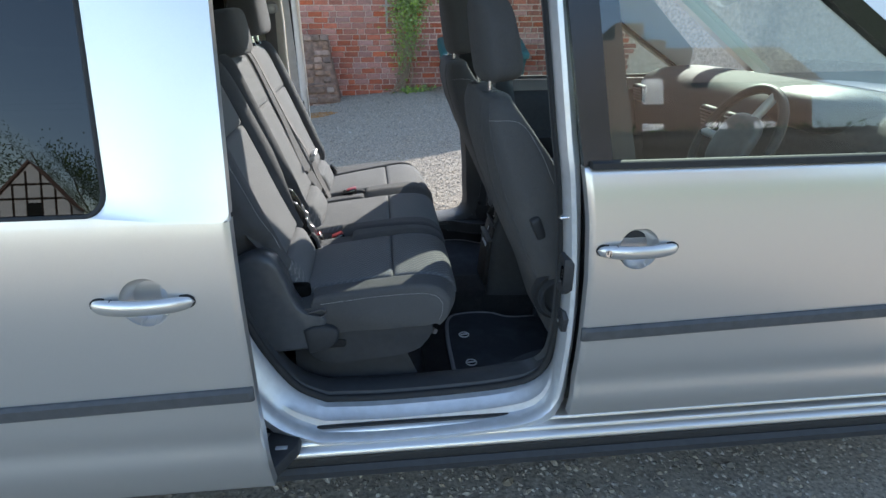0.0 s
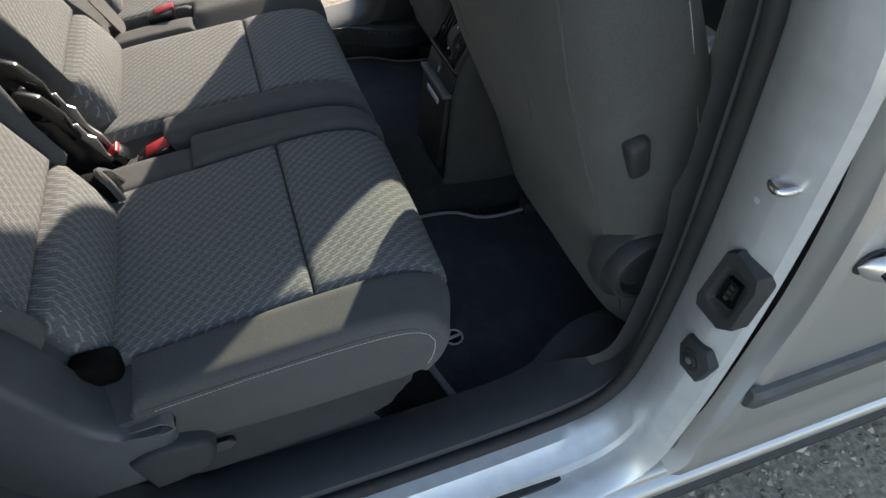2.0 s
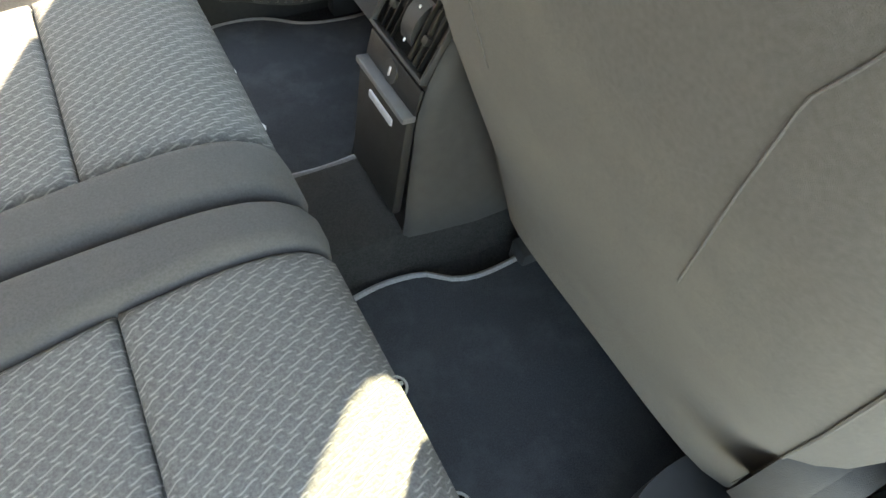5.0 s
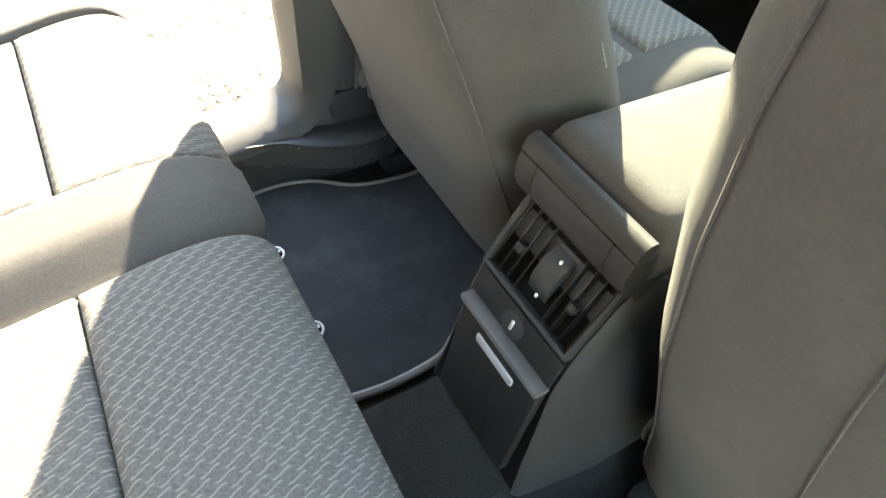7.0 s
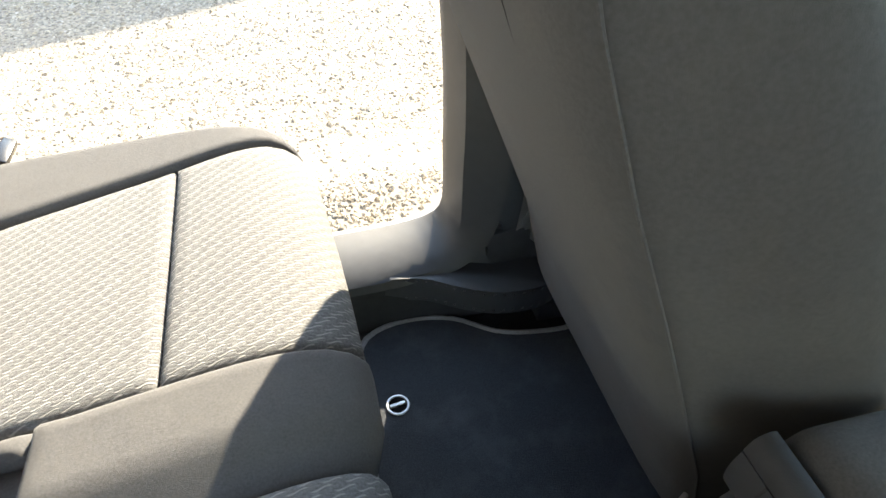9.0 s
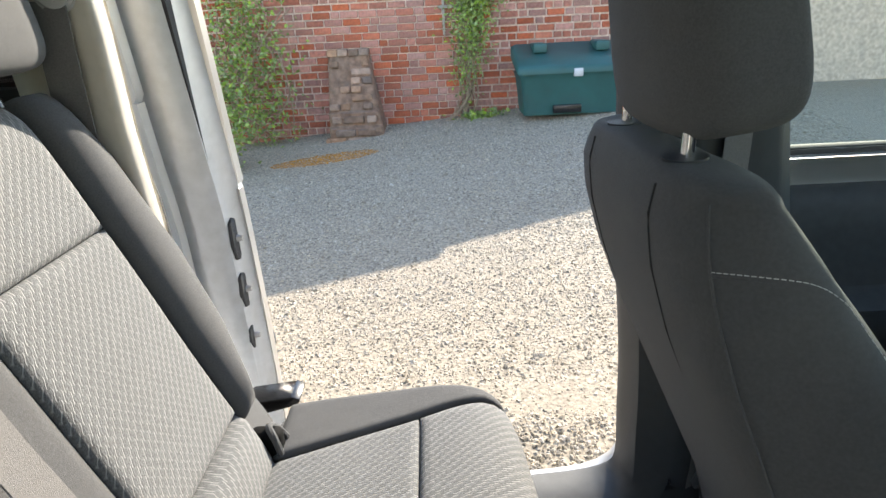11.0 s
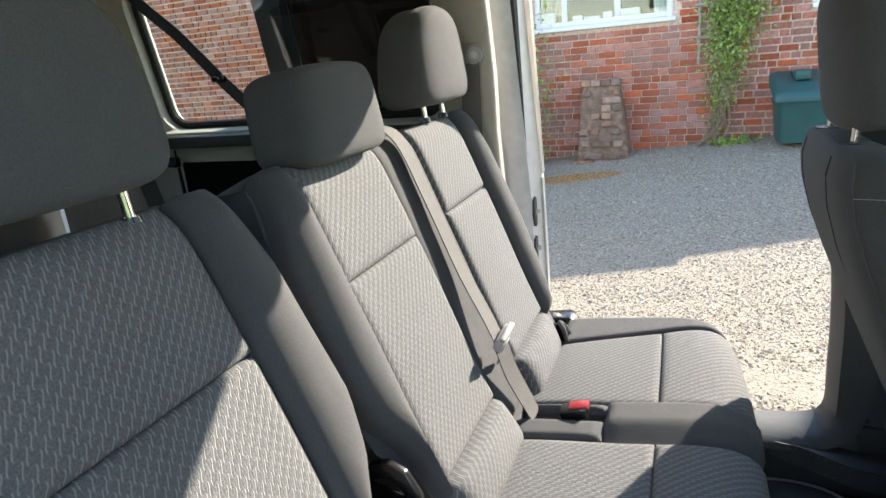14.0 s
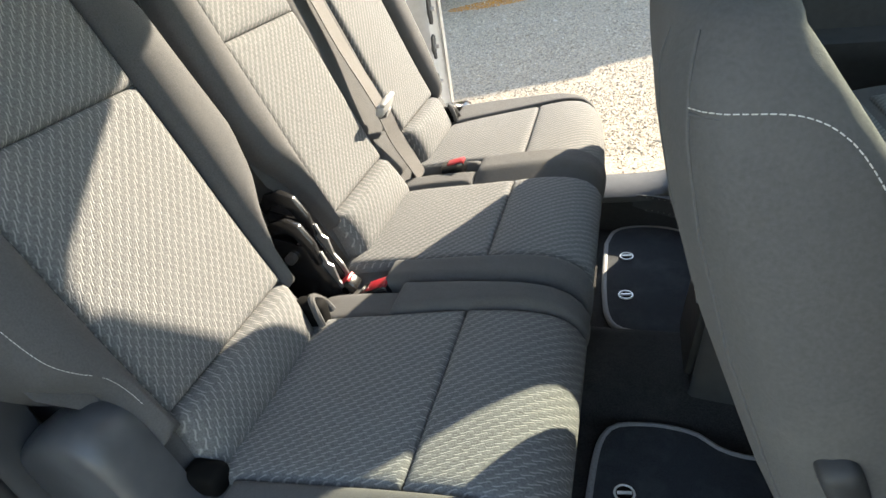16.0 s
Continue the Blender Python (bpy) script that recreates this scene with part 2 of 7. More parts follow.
def grid(bm, P, close_u=False, close_v=False, uv=None):
    """Faces over a grid of points P[i][j]."""
    V = [[bm.verts.new(p) for p in row] for row in P]
    n, k = len(P), len(P[0])
    lay = bm.loops.layers.uv.verify() if uv is not None else None
    for i in range(n if close_u else n - 1):
        for j in range(k if close_v else k - 1):
            a, b = (i + 1) % n, (j + 1) % k
            q = [(i, j), (a, j), (a, b), (i, b)]
            vs = [V[x][y] for x, y in q]
            if len(set(vs)) == 4:
                f = bm.faces.new(vs)
                if lay:
                    for lp, (x, y) in zip(f.loops, q):
                        lp[lay].uv = uv[x][y]
    return V


def slab(bm, P, back, uv=None):
    """A closed sheet: the grid P and the grid back behind it, joined round the rim."""
    A = grid(bm, P, uv=uv)
    B = grid(bm, back, uv=uv)
    n, k = len(P), len(P[0])
    rim = [(i, 0) for i in range(n)] + [(n - 1, j) for j in range(1, k)] + [(i, k - 1) for i in range(n - 2, -1, -1)] + [(0, j) for j in range(k - 2, 0, -1)]
    for (a, b), (c, d) in zip(rim, rim[1:] + rim[:1]):
        bm.faces.new((A[a][b], A[c][d], B[c][d], B[a][b]))
    return bm


def sweep(bm, path, prof, closed=False, up=(0, 0, 1), cap=True):
    """A profile (side, up) carried along a path."""
    path = [Vector(p) for p in path]
    n = len(path)
    rows = []
    for i, p in enumerate(path):
        a = path[(i - 1) % n] if closed or i else p
        b = path[(i + 1) % n] if closed or i < n - 1 else p
        t = (b - a).normalized()
        u = Vector(up)
        s = t.cross(u)
        s = s.normalized() if s.length > 1e-4 else Vector((1, 0, 0))
        w = s.cross(t)
        rows.append([p + s * q[0] + w * q[1] for q in prof])
    V = grid(bm, rows, close_u=closed, close_v=True)
    if cap and not closed:
        bm.faces.new(V[0])
        bm.faces.new(V[-1][::-1])
    return bm


def circle(r, n=10, ry=None):
    return [(r * math.cos(2 * math.pi * k / n), (ry or r) * math.sin(2 * math.pi * k / n)) for k in range(n)]


def tube(bm, path, r, n=8, closed=False, ry=None, up=(0, 0, 1)):
    return sweep(bm, path, circle(r, n, ry), closed, up)


def rod(bm, a, b, r, n=12, r2=None):
    a, b = Vector(a), Vector(b)
    m = Matrix.Translation((a + b) / 2) @ (b - a).to_track_quat("Z", "Y").to_matrix().to_4x4()
    bmesh.ops.create_cone(bm, cap_ends=True, segments=n, radius1=r, radius2=r if r2 is None else r2, depth=(b - a).length, matrix=m)
    return bm


def blob(bm, centre, size, ex=0.5, nu=28, nv=18, turn=Matrix.Identity(4), bend=None):
    """A rounded cushion form; ex under 1 squares it off."""
    f = lambda w, e: math.copysign(abs(w) ** e, w)
    rows = []
    for j in range(nv + 1):
        ph = -math.pi / 2 + math.pi * j / nv
        row = []
        for i in range(nu):
            th = 2 * math.pi * i / nu
            p = Vector((size[0] / 2 * f(math.cos(ph), ex) * f(math.cos(th), ex), size[1] / 2 * f(math.cos(ph), ex) * f(math.sin(th), ex), size[2] / 2 * f(math.sin(ph), ex)))
            if bend:
                p = bend(p)
            row.append(Vector(centre) + turn.to_3x3() @ p)
        rows.append(row)
    grid(bm, rows, close_v=True)
    bmesh.ops.remove_doubles(bm, verts=bm.verts[:], dist=1e-5)
    return bm


def prism(bm, pts, axis, a, b, r=0.0):
    """A flat outline pts, drawn out along an axis from a to b."""
    def put(p, w):
        return {"x": (w, p[0], p[1]), "y": (p[0], w, p[1]), "z": (p[0], p[1], w)}[axis]
    A = [bm.verts.new(put(p, a)) for p in pts]
    B = [bm.verts.new(put(p, b)) for p in pts]
    fs = [bm.faces.new(A[::-1]), bm.faces.new(B)]
    for i in range(len(pts)):
        k = (i + 1) % len(pts)
        fs.append(bm.faces.new((A[i], A[k], B[k], B[i])))
    if r:
        bmesh.ops.bevel(bm, geom=list({e for f in fs for e in f.edges}), offset=r, segments=2, profile=0.5, affect="EDGES")
    return bm


def rounded(x0, x1, z0, z1, r, n=6):
    """A rectangle's outline with round corners."""
    out = []
    for cx, cz, s in ((x1 - r, z1 - r, 0), (x0 + r, z1 - r, 90), (x0 + r, z0 + r, 180), (x1 - r, z0 + r, 270)):
        for k in range(n + 1):
            a = radians(s + 90 * k / n)
            out.append((cx + r * math.cos(a), cz + r * math.sin(a)))
    return out


class Surface:
    """Upholstery surface: a side profile (x, z) drawn out along y, with arc length as the second parameter."""

    def __init__(self, prof, flip=False):
        self.flip = -1 if flip else 1
        self.plan = None
        self.c = smooth_curve(prof, 240)
        d = np.diff(self.c, axis=0)
        self.s = np.concatenate([[0], np.cumsum(np.hypot(d[:, 0], d[:, 1]))])
        self.length = self.s[-1]

    def at(self, y, v):
        x, z = np.interp(v, self.s, self.c[:, 0]), np.interp(v, self.s, self.c[:, 1])
        e = 0.004
        tx = np.interp(v + e, self.s, self.c[:, 0]) - np.interp(v - e, self.s, self.c[:, 0])
        tz = np.interp(v + e, self.s, self.c[:, 1]) - np.interp(v - e, self.s, self.c[:, 1])
        n = Vector((-tz, 0, tx)).normalized() * self.flip
        if self.plan:
            x += self.plan(y) * min(max((x - 0.10) / 0.2, 0.0), 1.0)
        return Vector((x, y, z)), n

    def v_at_z(self, z):
        return float(self.s[np.argmin(abs(self.c[:, 1] - z))])

    def v_at_x(self, x):
        return float(self.s[np.argmin(abs(self.c[:, 0] - x))])


def pillow(bm, S, y0, y1, v0, v1, h, r=0.018, sign=1, crown=0.0, ny=18, nv=None, y0b=None, y1b=None, sink=0.02, rv=None, along=False, slope=None, fade=None):
    """A padded panel on a surface, rounded off towards its seams. y0b, y1b: the sides at its end v1; along: the sides are given by arc length; slope: width of a slanting face on the first side; fade: where the padding starts to thin."""
    nv = nv or max(8, int((v1 - v0) / 0.014))
    side_a = y0 if callable(y0) else (lambda f: y0 + ((y0 if y0b is None else y0b) - y0) * f)
    side_b = y1 if callable(y1) else (lambda f: y1 + ((y1 if y1b is None else y1b) - y1) * f)
    P, B, UV = [], [], []
    rv = rv or r
    for i in range(nv + 1):
        f = i / nv
        f = 0.5 - 0.5 * math.cos(math.pi * f) if nv > 10 else f
        v = v0 + (v1 - v0) * f
        a, b = side_a(v if along else f), side_b(v if along else f)
        pr, br, ur = [], [], []
        for j in range(ny + 1):
            g = 0.5 - 0.5 * math.cos(math.pi * j / ny)
            y = a + (b - a) * g
            p, n = S.at(y, v)
            n = n * sign
            q = max(0.0, 1 - max(min((y - a) / r, (b - y) / r, (v - v0) / rv, (v1 - v) / rv), 0))
            k = h * math.sqrt(max(0, 1 - q * q))
            if slope:
                k *= min(max((y - a) / min(slope, 0.6 * (b - a)), 0.12), 1.0)
            if fade:
                k *= float(np.interp(v, [fade, S.length], [1.0, 0.4]))
            k += crown * math.sin(math.pi * g) * math.sin(math.pi * f)
            pr.append(p + n * k)
            br.append(p - n * sink)
            ur.append((y, v))
        P.append(pr), B.append(br), UV.append(ur)
    return slab(bm, P, B, UV)


def stitches(bm, path, step=0.005, size=0.00048):
    path = smooth_curve(path, max(8, int(len(path) * 3)))
    L = np.concatenate([[0], np.cumsum(np.linalg.norm(np.diff(path, axis=0), axis=1))])
    s = 0.0
    while s + step < L[-1]:
        a = Vector([np.interp(s, L, path[:, k]) for k in range(3)])
        b = Vector([np.interp(s + step * 0.7, L, path[:, k]) for k in range(3)])
        tube(bm, [a, (a + b) / 2, b], size, 5)
        s += step
    return bm


CAR_W = 1.794                     # the van's width; x runs forward, y from its right flank to its left


# ---- the van: shell, sills, pillars, doors ----
FLANK = smooth_curve([(0.40, 0.06), (0.46, 0.04), (0.50, 0.03), (0.56, 0.012), (0.65, 0.002), (0.8, 0.0), (1.0, 0.0), (1.15, 0.01), (1.225, 0.024), (1.3, 0.04), (1.6, 0.09), (1.9, 0.15), (1.98, 0.24)], 120)


def flank(z):
    return float(np.interp(z, FLANK[:, 0], FLANK[:, 1]))


def side_y(side, y):
    return y if side > 0 else CAR_W - y


def sill_line(z):
    return max(0.0, flank(z) - 0.024) if z > 1.22 else 0.0


van = thing("van", (0.6, CAR_W / 2, 0.12), "silver panel-sided passenger van with both sliding doors open", "van")

OPENING = smooth_curve([(-0.05, 0.552), (0.1, 0.546), (0.3, 0.55), (0.45, 0.56), (0.53, 0.58), (0.575, 0.63), (0.592, 0.72), (0.597, 0.85), (0.592, 1.0), (0.578, 1.15), (0.565, 1.25), (0.545, 1.45), (0.528, 1.62), (0.518, 1.73), (0.49, 1.80), (0.40, 1.823), (0.22, 1.828), (0.05, 1.828), (-0.1, 1.825), (-0.25, 1.80), (-0.302, 1.72), (-0.318, 1.58), (-0.308, 1.3), (-0.285, 1.05), (-0.27, 0.9), (-0.235, 0.79), (-0.195, 0.70), (-0.13, 0.60), (-0.05, 0.552)], 141)[:-1]


def opening_normals():
    P = OPENING
    t = np.roll(P, -1, 0) - np.roll(P, 1, 0)
    n = np.stack([t[:, 1], -t[:, 0]], 1)
    return n / np.linalg.norm(n, axis=1)[:, None]


OPEN_N = opening_normals()


def opening_row(side, y, out, trim=0.0):
    """A loop round the door opening at depth y, moved outwards by out(nx, nz)."""
    row = []
    for (x, z), (nx, nz) in zip(OPENING, OPEN_N):
        w = out(nx, nz)
        if trim and nx > 0:
            w += trim * nx * nx * float(np.interp(z, [0.60, 0.75, 1.05, 1.40], [0.6, 1, 1.25, 1.0]))
        X, Z = x + nx * w, z + nz * w
        d = y - (y - 0.16) * 0.6 * max(nx, 0.0) ** 2 if side > 0 and y > 0.16 else y
        if side < 0 and y > 0.13 and nx < 0:
            d -= (y - 0.13) * min(1.0, 1.6 * nx * nx) * float(np.interp(z, [1.0, 1.25], [0, 1]))
        row.append(Vector((X, side_y(side, d + sill_line(Z)), Z)))
    return row


def reach(bottom, top, rear, front):
    def f(nx, nz):
        return bottom * max(-nz, 0) ** 2 + top * max(nz, 0) ** 2 + rear * max(-nx, 0) ** 2 + front * max(nx, 0) ** 2
    return f


def door_frame(side):
    name = "door_frame"
    bm = bmesh.new()
    lip = 0.010 if side < 0 else 0.0
    rows = [opening_row(side, 0.030, reach(0.046, 0.05, 0.06, -0.004 + lip * 0.6)),
            opening_row(side, 0.036, reach(0.042, 0.04, 0.05, -0.014 + lip)),
            opening_row(side, 0.062, reach(0.040, 0.03, 0.04, -0.022 + lip)),
            opening_row(side, 0.066, reach(0.040, 0.03, 0.04, -0.022 + lip)),
            opening_row(side, 0.070, reach(0.040, 0.03, 0.04, -0.022 + lip)),
            opening_row(side, 0.082, reach(0.040, 0.025, 0.03, -0.021 + lip)),
            opening_row(side, 0.086, reach(0.020, 0.022, 0.03, -0.020 + lip)),
            opening_row(side, 0.105, reach(0.014, 0.018, 0.02, -0.016 + lip)),
            opening_row(side, 0.118, reach(0.000, 0.006, 0.006, -0.006 + lip * 0.4)),
            opening_row(side, 0.140, reach(-0.002, 0.0, 0.0, 0.0)),
            opening_row(side, 0.170, reach(0.020, 0.02, 0.02, 0.02)),
            opening_row(side, 0.170, reach(0.10, 0.08, 0.08, 0.05)),
            opening_row(side, 0.060, reach(0.10, 0.08, 0.08, 0.014))]
    grid(bm, rows, close_u=True, close_v=True)
    fr = part(name, bm, PAINT_IN, van, "silver painted door frame with a running track")
    bm = bmesh.new()
    path = opening_row(side, 0.148, reach(-0.006, -0.006, -0.006, -0.006))
    sweep(bm, path, circle(0.011, 10), closed=True, up=(0, 1, 0))
    part("door_seal", bm, RUBBER, van, "black rubber door seal")
    bm = bmesh.new()
    rows = [opening_row(side, 0.152, reach(-0.008, -0.008, -0.008, -0.008)),
            opening_row(side, 0.160, reach(-0.022, -0.012, -0.012, 0.004), -0.016)]
    if side < 0:
        rows = [opening_row(side, 0.118, reach(-0.012, -0.008, -0.008, -0.008)),
                opening_row(side, 0.121, reach(-0.026, -0.010, -0.010, -0.014), -0.020),
                opening_row(side, 0.135, reach(-0.031, -0.012, -0.012, -0.016), -0.050)]
    rows += [
            opening_row(side, 0.180, reach(-0.027, -0.008, -0.012, -0.016 if side < 0 else 0.008), -0.054 if side < 0 else 0.0),
            opening_row(side, 0.225, reach(-0.022, 0.02, -0.004, -0.010 if side < 0 else 0.014), -0.045 if side < 0 else 0.0),
            opening_row(side, 0.248, reach(-0.010, 0.03, 0.04, -0.008)),
            opening_row(side, 0.253, reach(0.004, 0.06, 0.09, 0.012)),
            opening_row(side, 0.175, reach(0.05, 0.05, 0.05, 0.03))]
    grid(bm, rows, close_u=True, close_v=True)
    part("door_surround_trim", bm, PLASTIC_SILL, van, "grey plastic trim round the door opening")
    return fr


def flank_panel(side, x0, x1, z0, z1, off=0.0, bowl=None, rear_edge=None, front_edge=None, crease=True, thick=0.03, dx=0.0085, round_top=True):
    """Curved outer door skin between two edges, with a hollow behind the handle."""
    nx, nz = int((x1 - x0) / dx), int((z1 - z0) / dx)
    P, B = [], []
    for i in range(nz + 1):
        z = z0 + (z1 - z0) * i / nz
        a = rear_edge(z) if rear_edge else x0
        b = front_edge(z) if front_edge else x1
        pr, br = [], []
        for j in range(nx + 1):
            x = a + (b - a) * j / nx
            y = flank(z) + off
            if crease:
                y += 0.006 * math.exp(-((z - 0.66) / 0.035) ** 2) - 0.003 * math.exp(-((z - 0.60) / 0.04) ** 2)
            if bowl:
                d = math.hypot((x - bowl[0]) / 0.050, (z - bowl[1]) / 0.052)
                if d < 0.95:
                    y += 0.030
            e = min(x - a, b - x, z - z0, z1 - z if round_top else 1.0)
            if e < 0.008:
                y += 0.006 * (1 - e / 0.008) ** 2
            pr.append(Vector((x, side_y(side, y), z)))
            br.append(Vector((x, side_y(side, y + thick), z)))
        P.append(pr), B.append(br)
    bm = bmesh.new()
    return slab(bm, P, B)


def ring_frame(side, inner, outer, off, thick=0.03):
    """Frame between two outlines of as many (x, z) points, on the flank's curve."""
    bm = bmesh.new()
    f = lambda p, y: Vector((p[0], side_y(side, flank(p[1]) + off + y), p[1]))
    rows = [[f(p, 0.0) for p in outer], [f((p[0] * 0.93 + q[0] * 0.07, p[1] * 0.93 + q[1] * 0.07), 0) for p, q in zip(outer, inner)],
            [f((p[0] * 0.06 + q[0] * 0.94, p[1] * 0.06 + q[1] * 0.94), 0) for p, q in zip(outer, inner)], [f(q, 0.005) for q in inner],
            [f(q, thick) for q in inner], [f(p, thick) for p in outer]]
    grid(bm, rows, close_u=True, close_v=True)
    return bm


def match_outline(inner, x0, x1, z0, z1):
    """The points of a rectangle's rim that lie outwards of an inner outline's points."""
    cx, cz = (x0 + x1) / 2, (z0 + z1) / 2
    xr, xl = max(p[0] for p in inner) - cx, cx - min(p[0] for p in inner)
    zr, zl = max(p[1] for p in inner) - cz, cz - min(p[1] for p in inner)
    out = []
    for p in inner:
        a, b = p[0] - cx, p[1] - cz
        a, b = a / (xr if a > 0 else xl), b / (zr if b > 0 else zl)
        k = max(abs(a), abs(b))
        a, b = a / k, b / k
        out.append((cx + a * (x1 - x0) / 2, cz + b * (z1 - z0) / 2))
    return out


def pane(side, outline, off, thick=0.004):
    bm = bmesh.new()
    A = [bm.verts.new((p[0], side_y(side, flank(p[1]) + off), p[1])) for p in outline]
    c = (sum(p[0] for p in outline) / len(outline), sum(p[1] for p in outline) / len(outline))
    C = bm.verts.new((c[0], side_y(side, (flank(max(p[1] for p in outline)) + flank(min(p[1] for p in outline))) / 2 + off), c[1]))
    for a, b in zip(A, A[1:] + A[:1]):
        bm.faces.new((a, b, C))
    return bm


def door_handle(side, x0, x1, z, off, parent, keyed):
    """Bowed bar handle on two feet."""
    bm = bmesh.new()
    n, L = 26, x1 - x0
    rows = []
    for k in range(n + 1):
        f = k / n
        e = (1 - abs(2 * f - 1) ** 7) ** 0.5 if 0 < f < 1 else 0.05
        x = x0 + L * f
        y = -0.002 - 0.020 * math.sin(math.pi * f) ** 0.8
        rows.append([Vector((x, side_y(side, off + y + 0.011 * e * math.sin(a)), z + 0.0165 * e * math.cos(a))) for a in [2 * math.pi * q / 14 for q in range(14)]])
    V = grid(bm, rows, close_v=True)
    bm.faces.new(V[0]), bm.faces.new(V[-1][::-1])
    h = part("door_handle", bm, PAINT, parent, "silver bar door handle")
    # round finger bowl behind the bar
    bm = bmesh.new()
    cx, rows = (x0 + x1) / 2 + 0.004, []
    for d in (0.03, 0.2, 0.4, 0.58, 0.72, 0.83, 0.91, 0.96, 0.99, 1.0, 1.1, 1.23):
        dep = 0.040 * math.sqrt(max(0, 1 - d * d)) if d < 1 else -0.0005
        rows.append([Vector((cx + 0.050 * d * math.cos(a), side_y(side, off + (flank(z + 0.052 * d * math.sin(a)) if off == 0 else flank(z + 0.052 * d * math.sin(a))) + dep), z + 0.052 * d * math.sin(a))) for a in [2 * math.pi * q / 48 for q in range(48)]])
    V = grid(bm, rows, close_v=True)
    bm.faces.new(V[0])
    part("finger_bowl", bm, PAINT, parent, "round hollow behind the handle", 60)
    bm = bmesh.new()
    rows = []
    xs = x0 + (0.043 if keyed else 0.045)
    for dxv in (-0.0012, 0.0012):
        rows.append([Vector((xs + dxv, side_y(side, off - 0.0145 + 0.0116 * math.sin(a)), z + 0.0171 * math.cos(a))) for a in [2 * math.pi * q / 14 for q in range(14)]])
    grid(bm, rows, close_v=True)
    part("handle_joint", bm, RUBBER, h)
    # black end plates paint in the dark gap between bar and door
    for xe, sg in ((x0, 1), (x1, -1)):
        bm = bmesh.new()
        prism(bm, [(xe + sg * (0.016 - 0.0178 * math.cos(q)), z + 0.0150 * math.sin(q)) for q in np.linspace(-1.57, 1.57, 14)] + [(xe + sg * 0.028, z + 0.0140), (xe + sg * 0.028, z - 0.0140)], "y", side_y(side, off - 0.0012), side_y(side, off + 0.006))
        part("handle_gap_shade", bm, RUBBER, h, "thin black plate for the dark gap round the handle")
    if keyed:
        bm = bmesh.new()
        rod(bm, (x0 + 0.022, side_y(side, off - 0.006), z), (x0 + 0.022, side_y(side, off - 0.0225), z), 0.0085, 18)
        part("lock_barrel", bm, CHROME, h, "chrome key lock")
        bm = bmesh.new()
        box(bm, x0 + 0.0206, x0 + 0.0234, side_y(side, off - 0.0300), side_y(side, off - 0.0312), z - 0.005, z + 0.005)
        part("keyhole", bm, GLOSS, h)
    return h


def strip(side, x0, x1, z, off, parent, h=0.018):
    bm = bmesh.new()
    prof = [(-h, 0.002), (-h, -0.006), (-h * 0.7, -0.012), (h * 0.6, -0.013), (h * 0.95, -0.007), (h, 0.002)]
    rows = []
    for x, s in ((x0, 0.6), (x0 + 0.006, 0.95), (x0 + 0.012, 1), (x1 - 0.012, 1), (x1 - 0.006, 0.95), (x1, 0.6)):
        rows.append([Vector((x, side_y(side, off + q * s), z + p * (0.8 + 0.2 * s) + 0.026 * (x - 0.6))) for p, q in prof])
    V = grid(bm, rows, close_v=True)
    bm.faces.new(V[0]), bm.faces.new(V[-1][::-1])
    return part("rubbing_strip", bm, TRIMSTRIP, parent, "grey plastic rubbing strip")


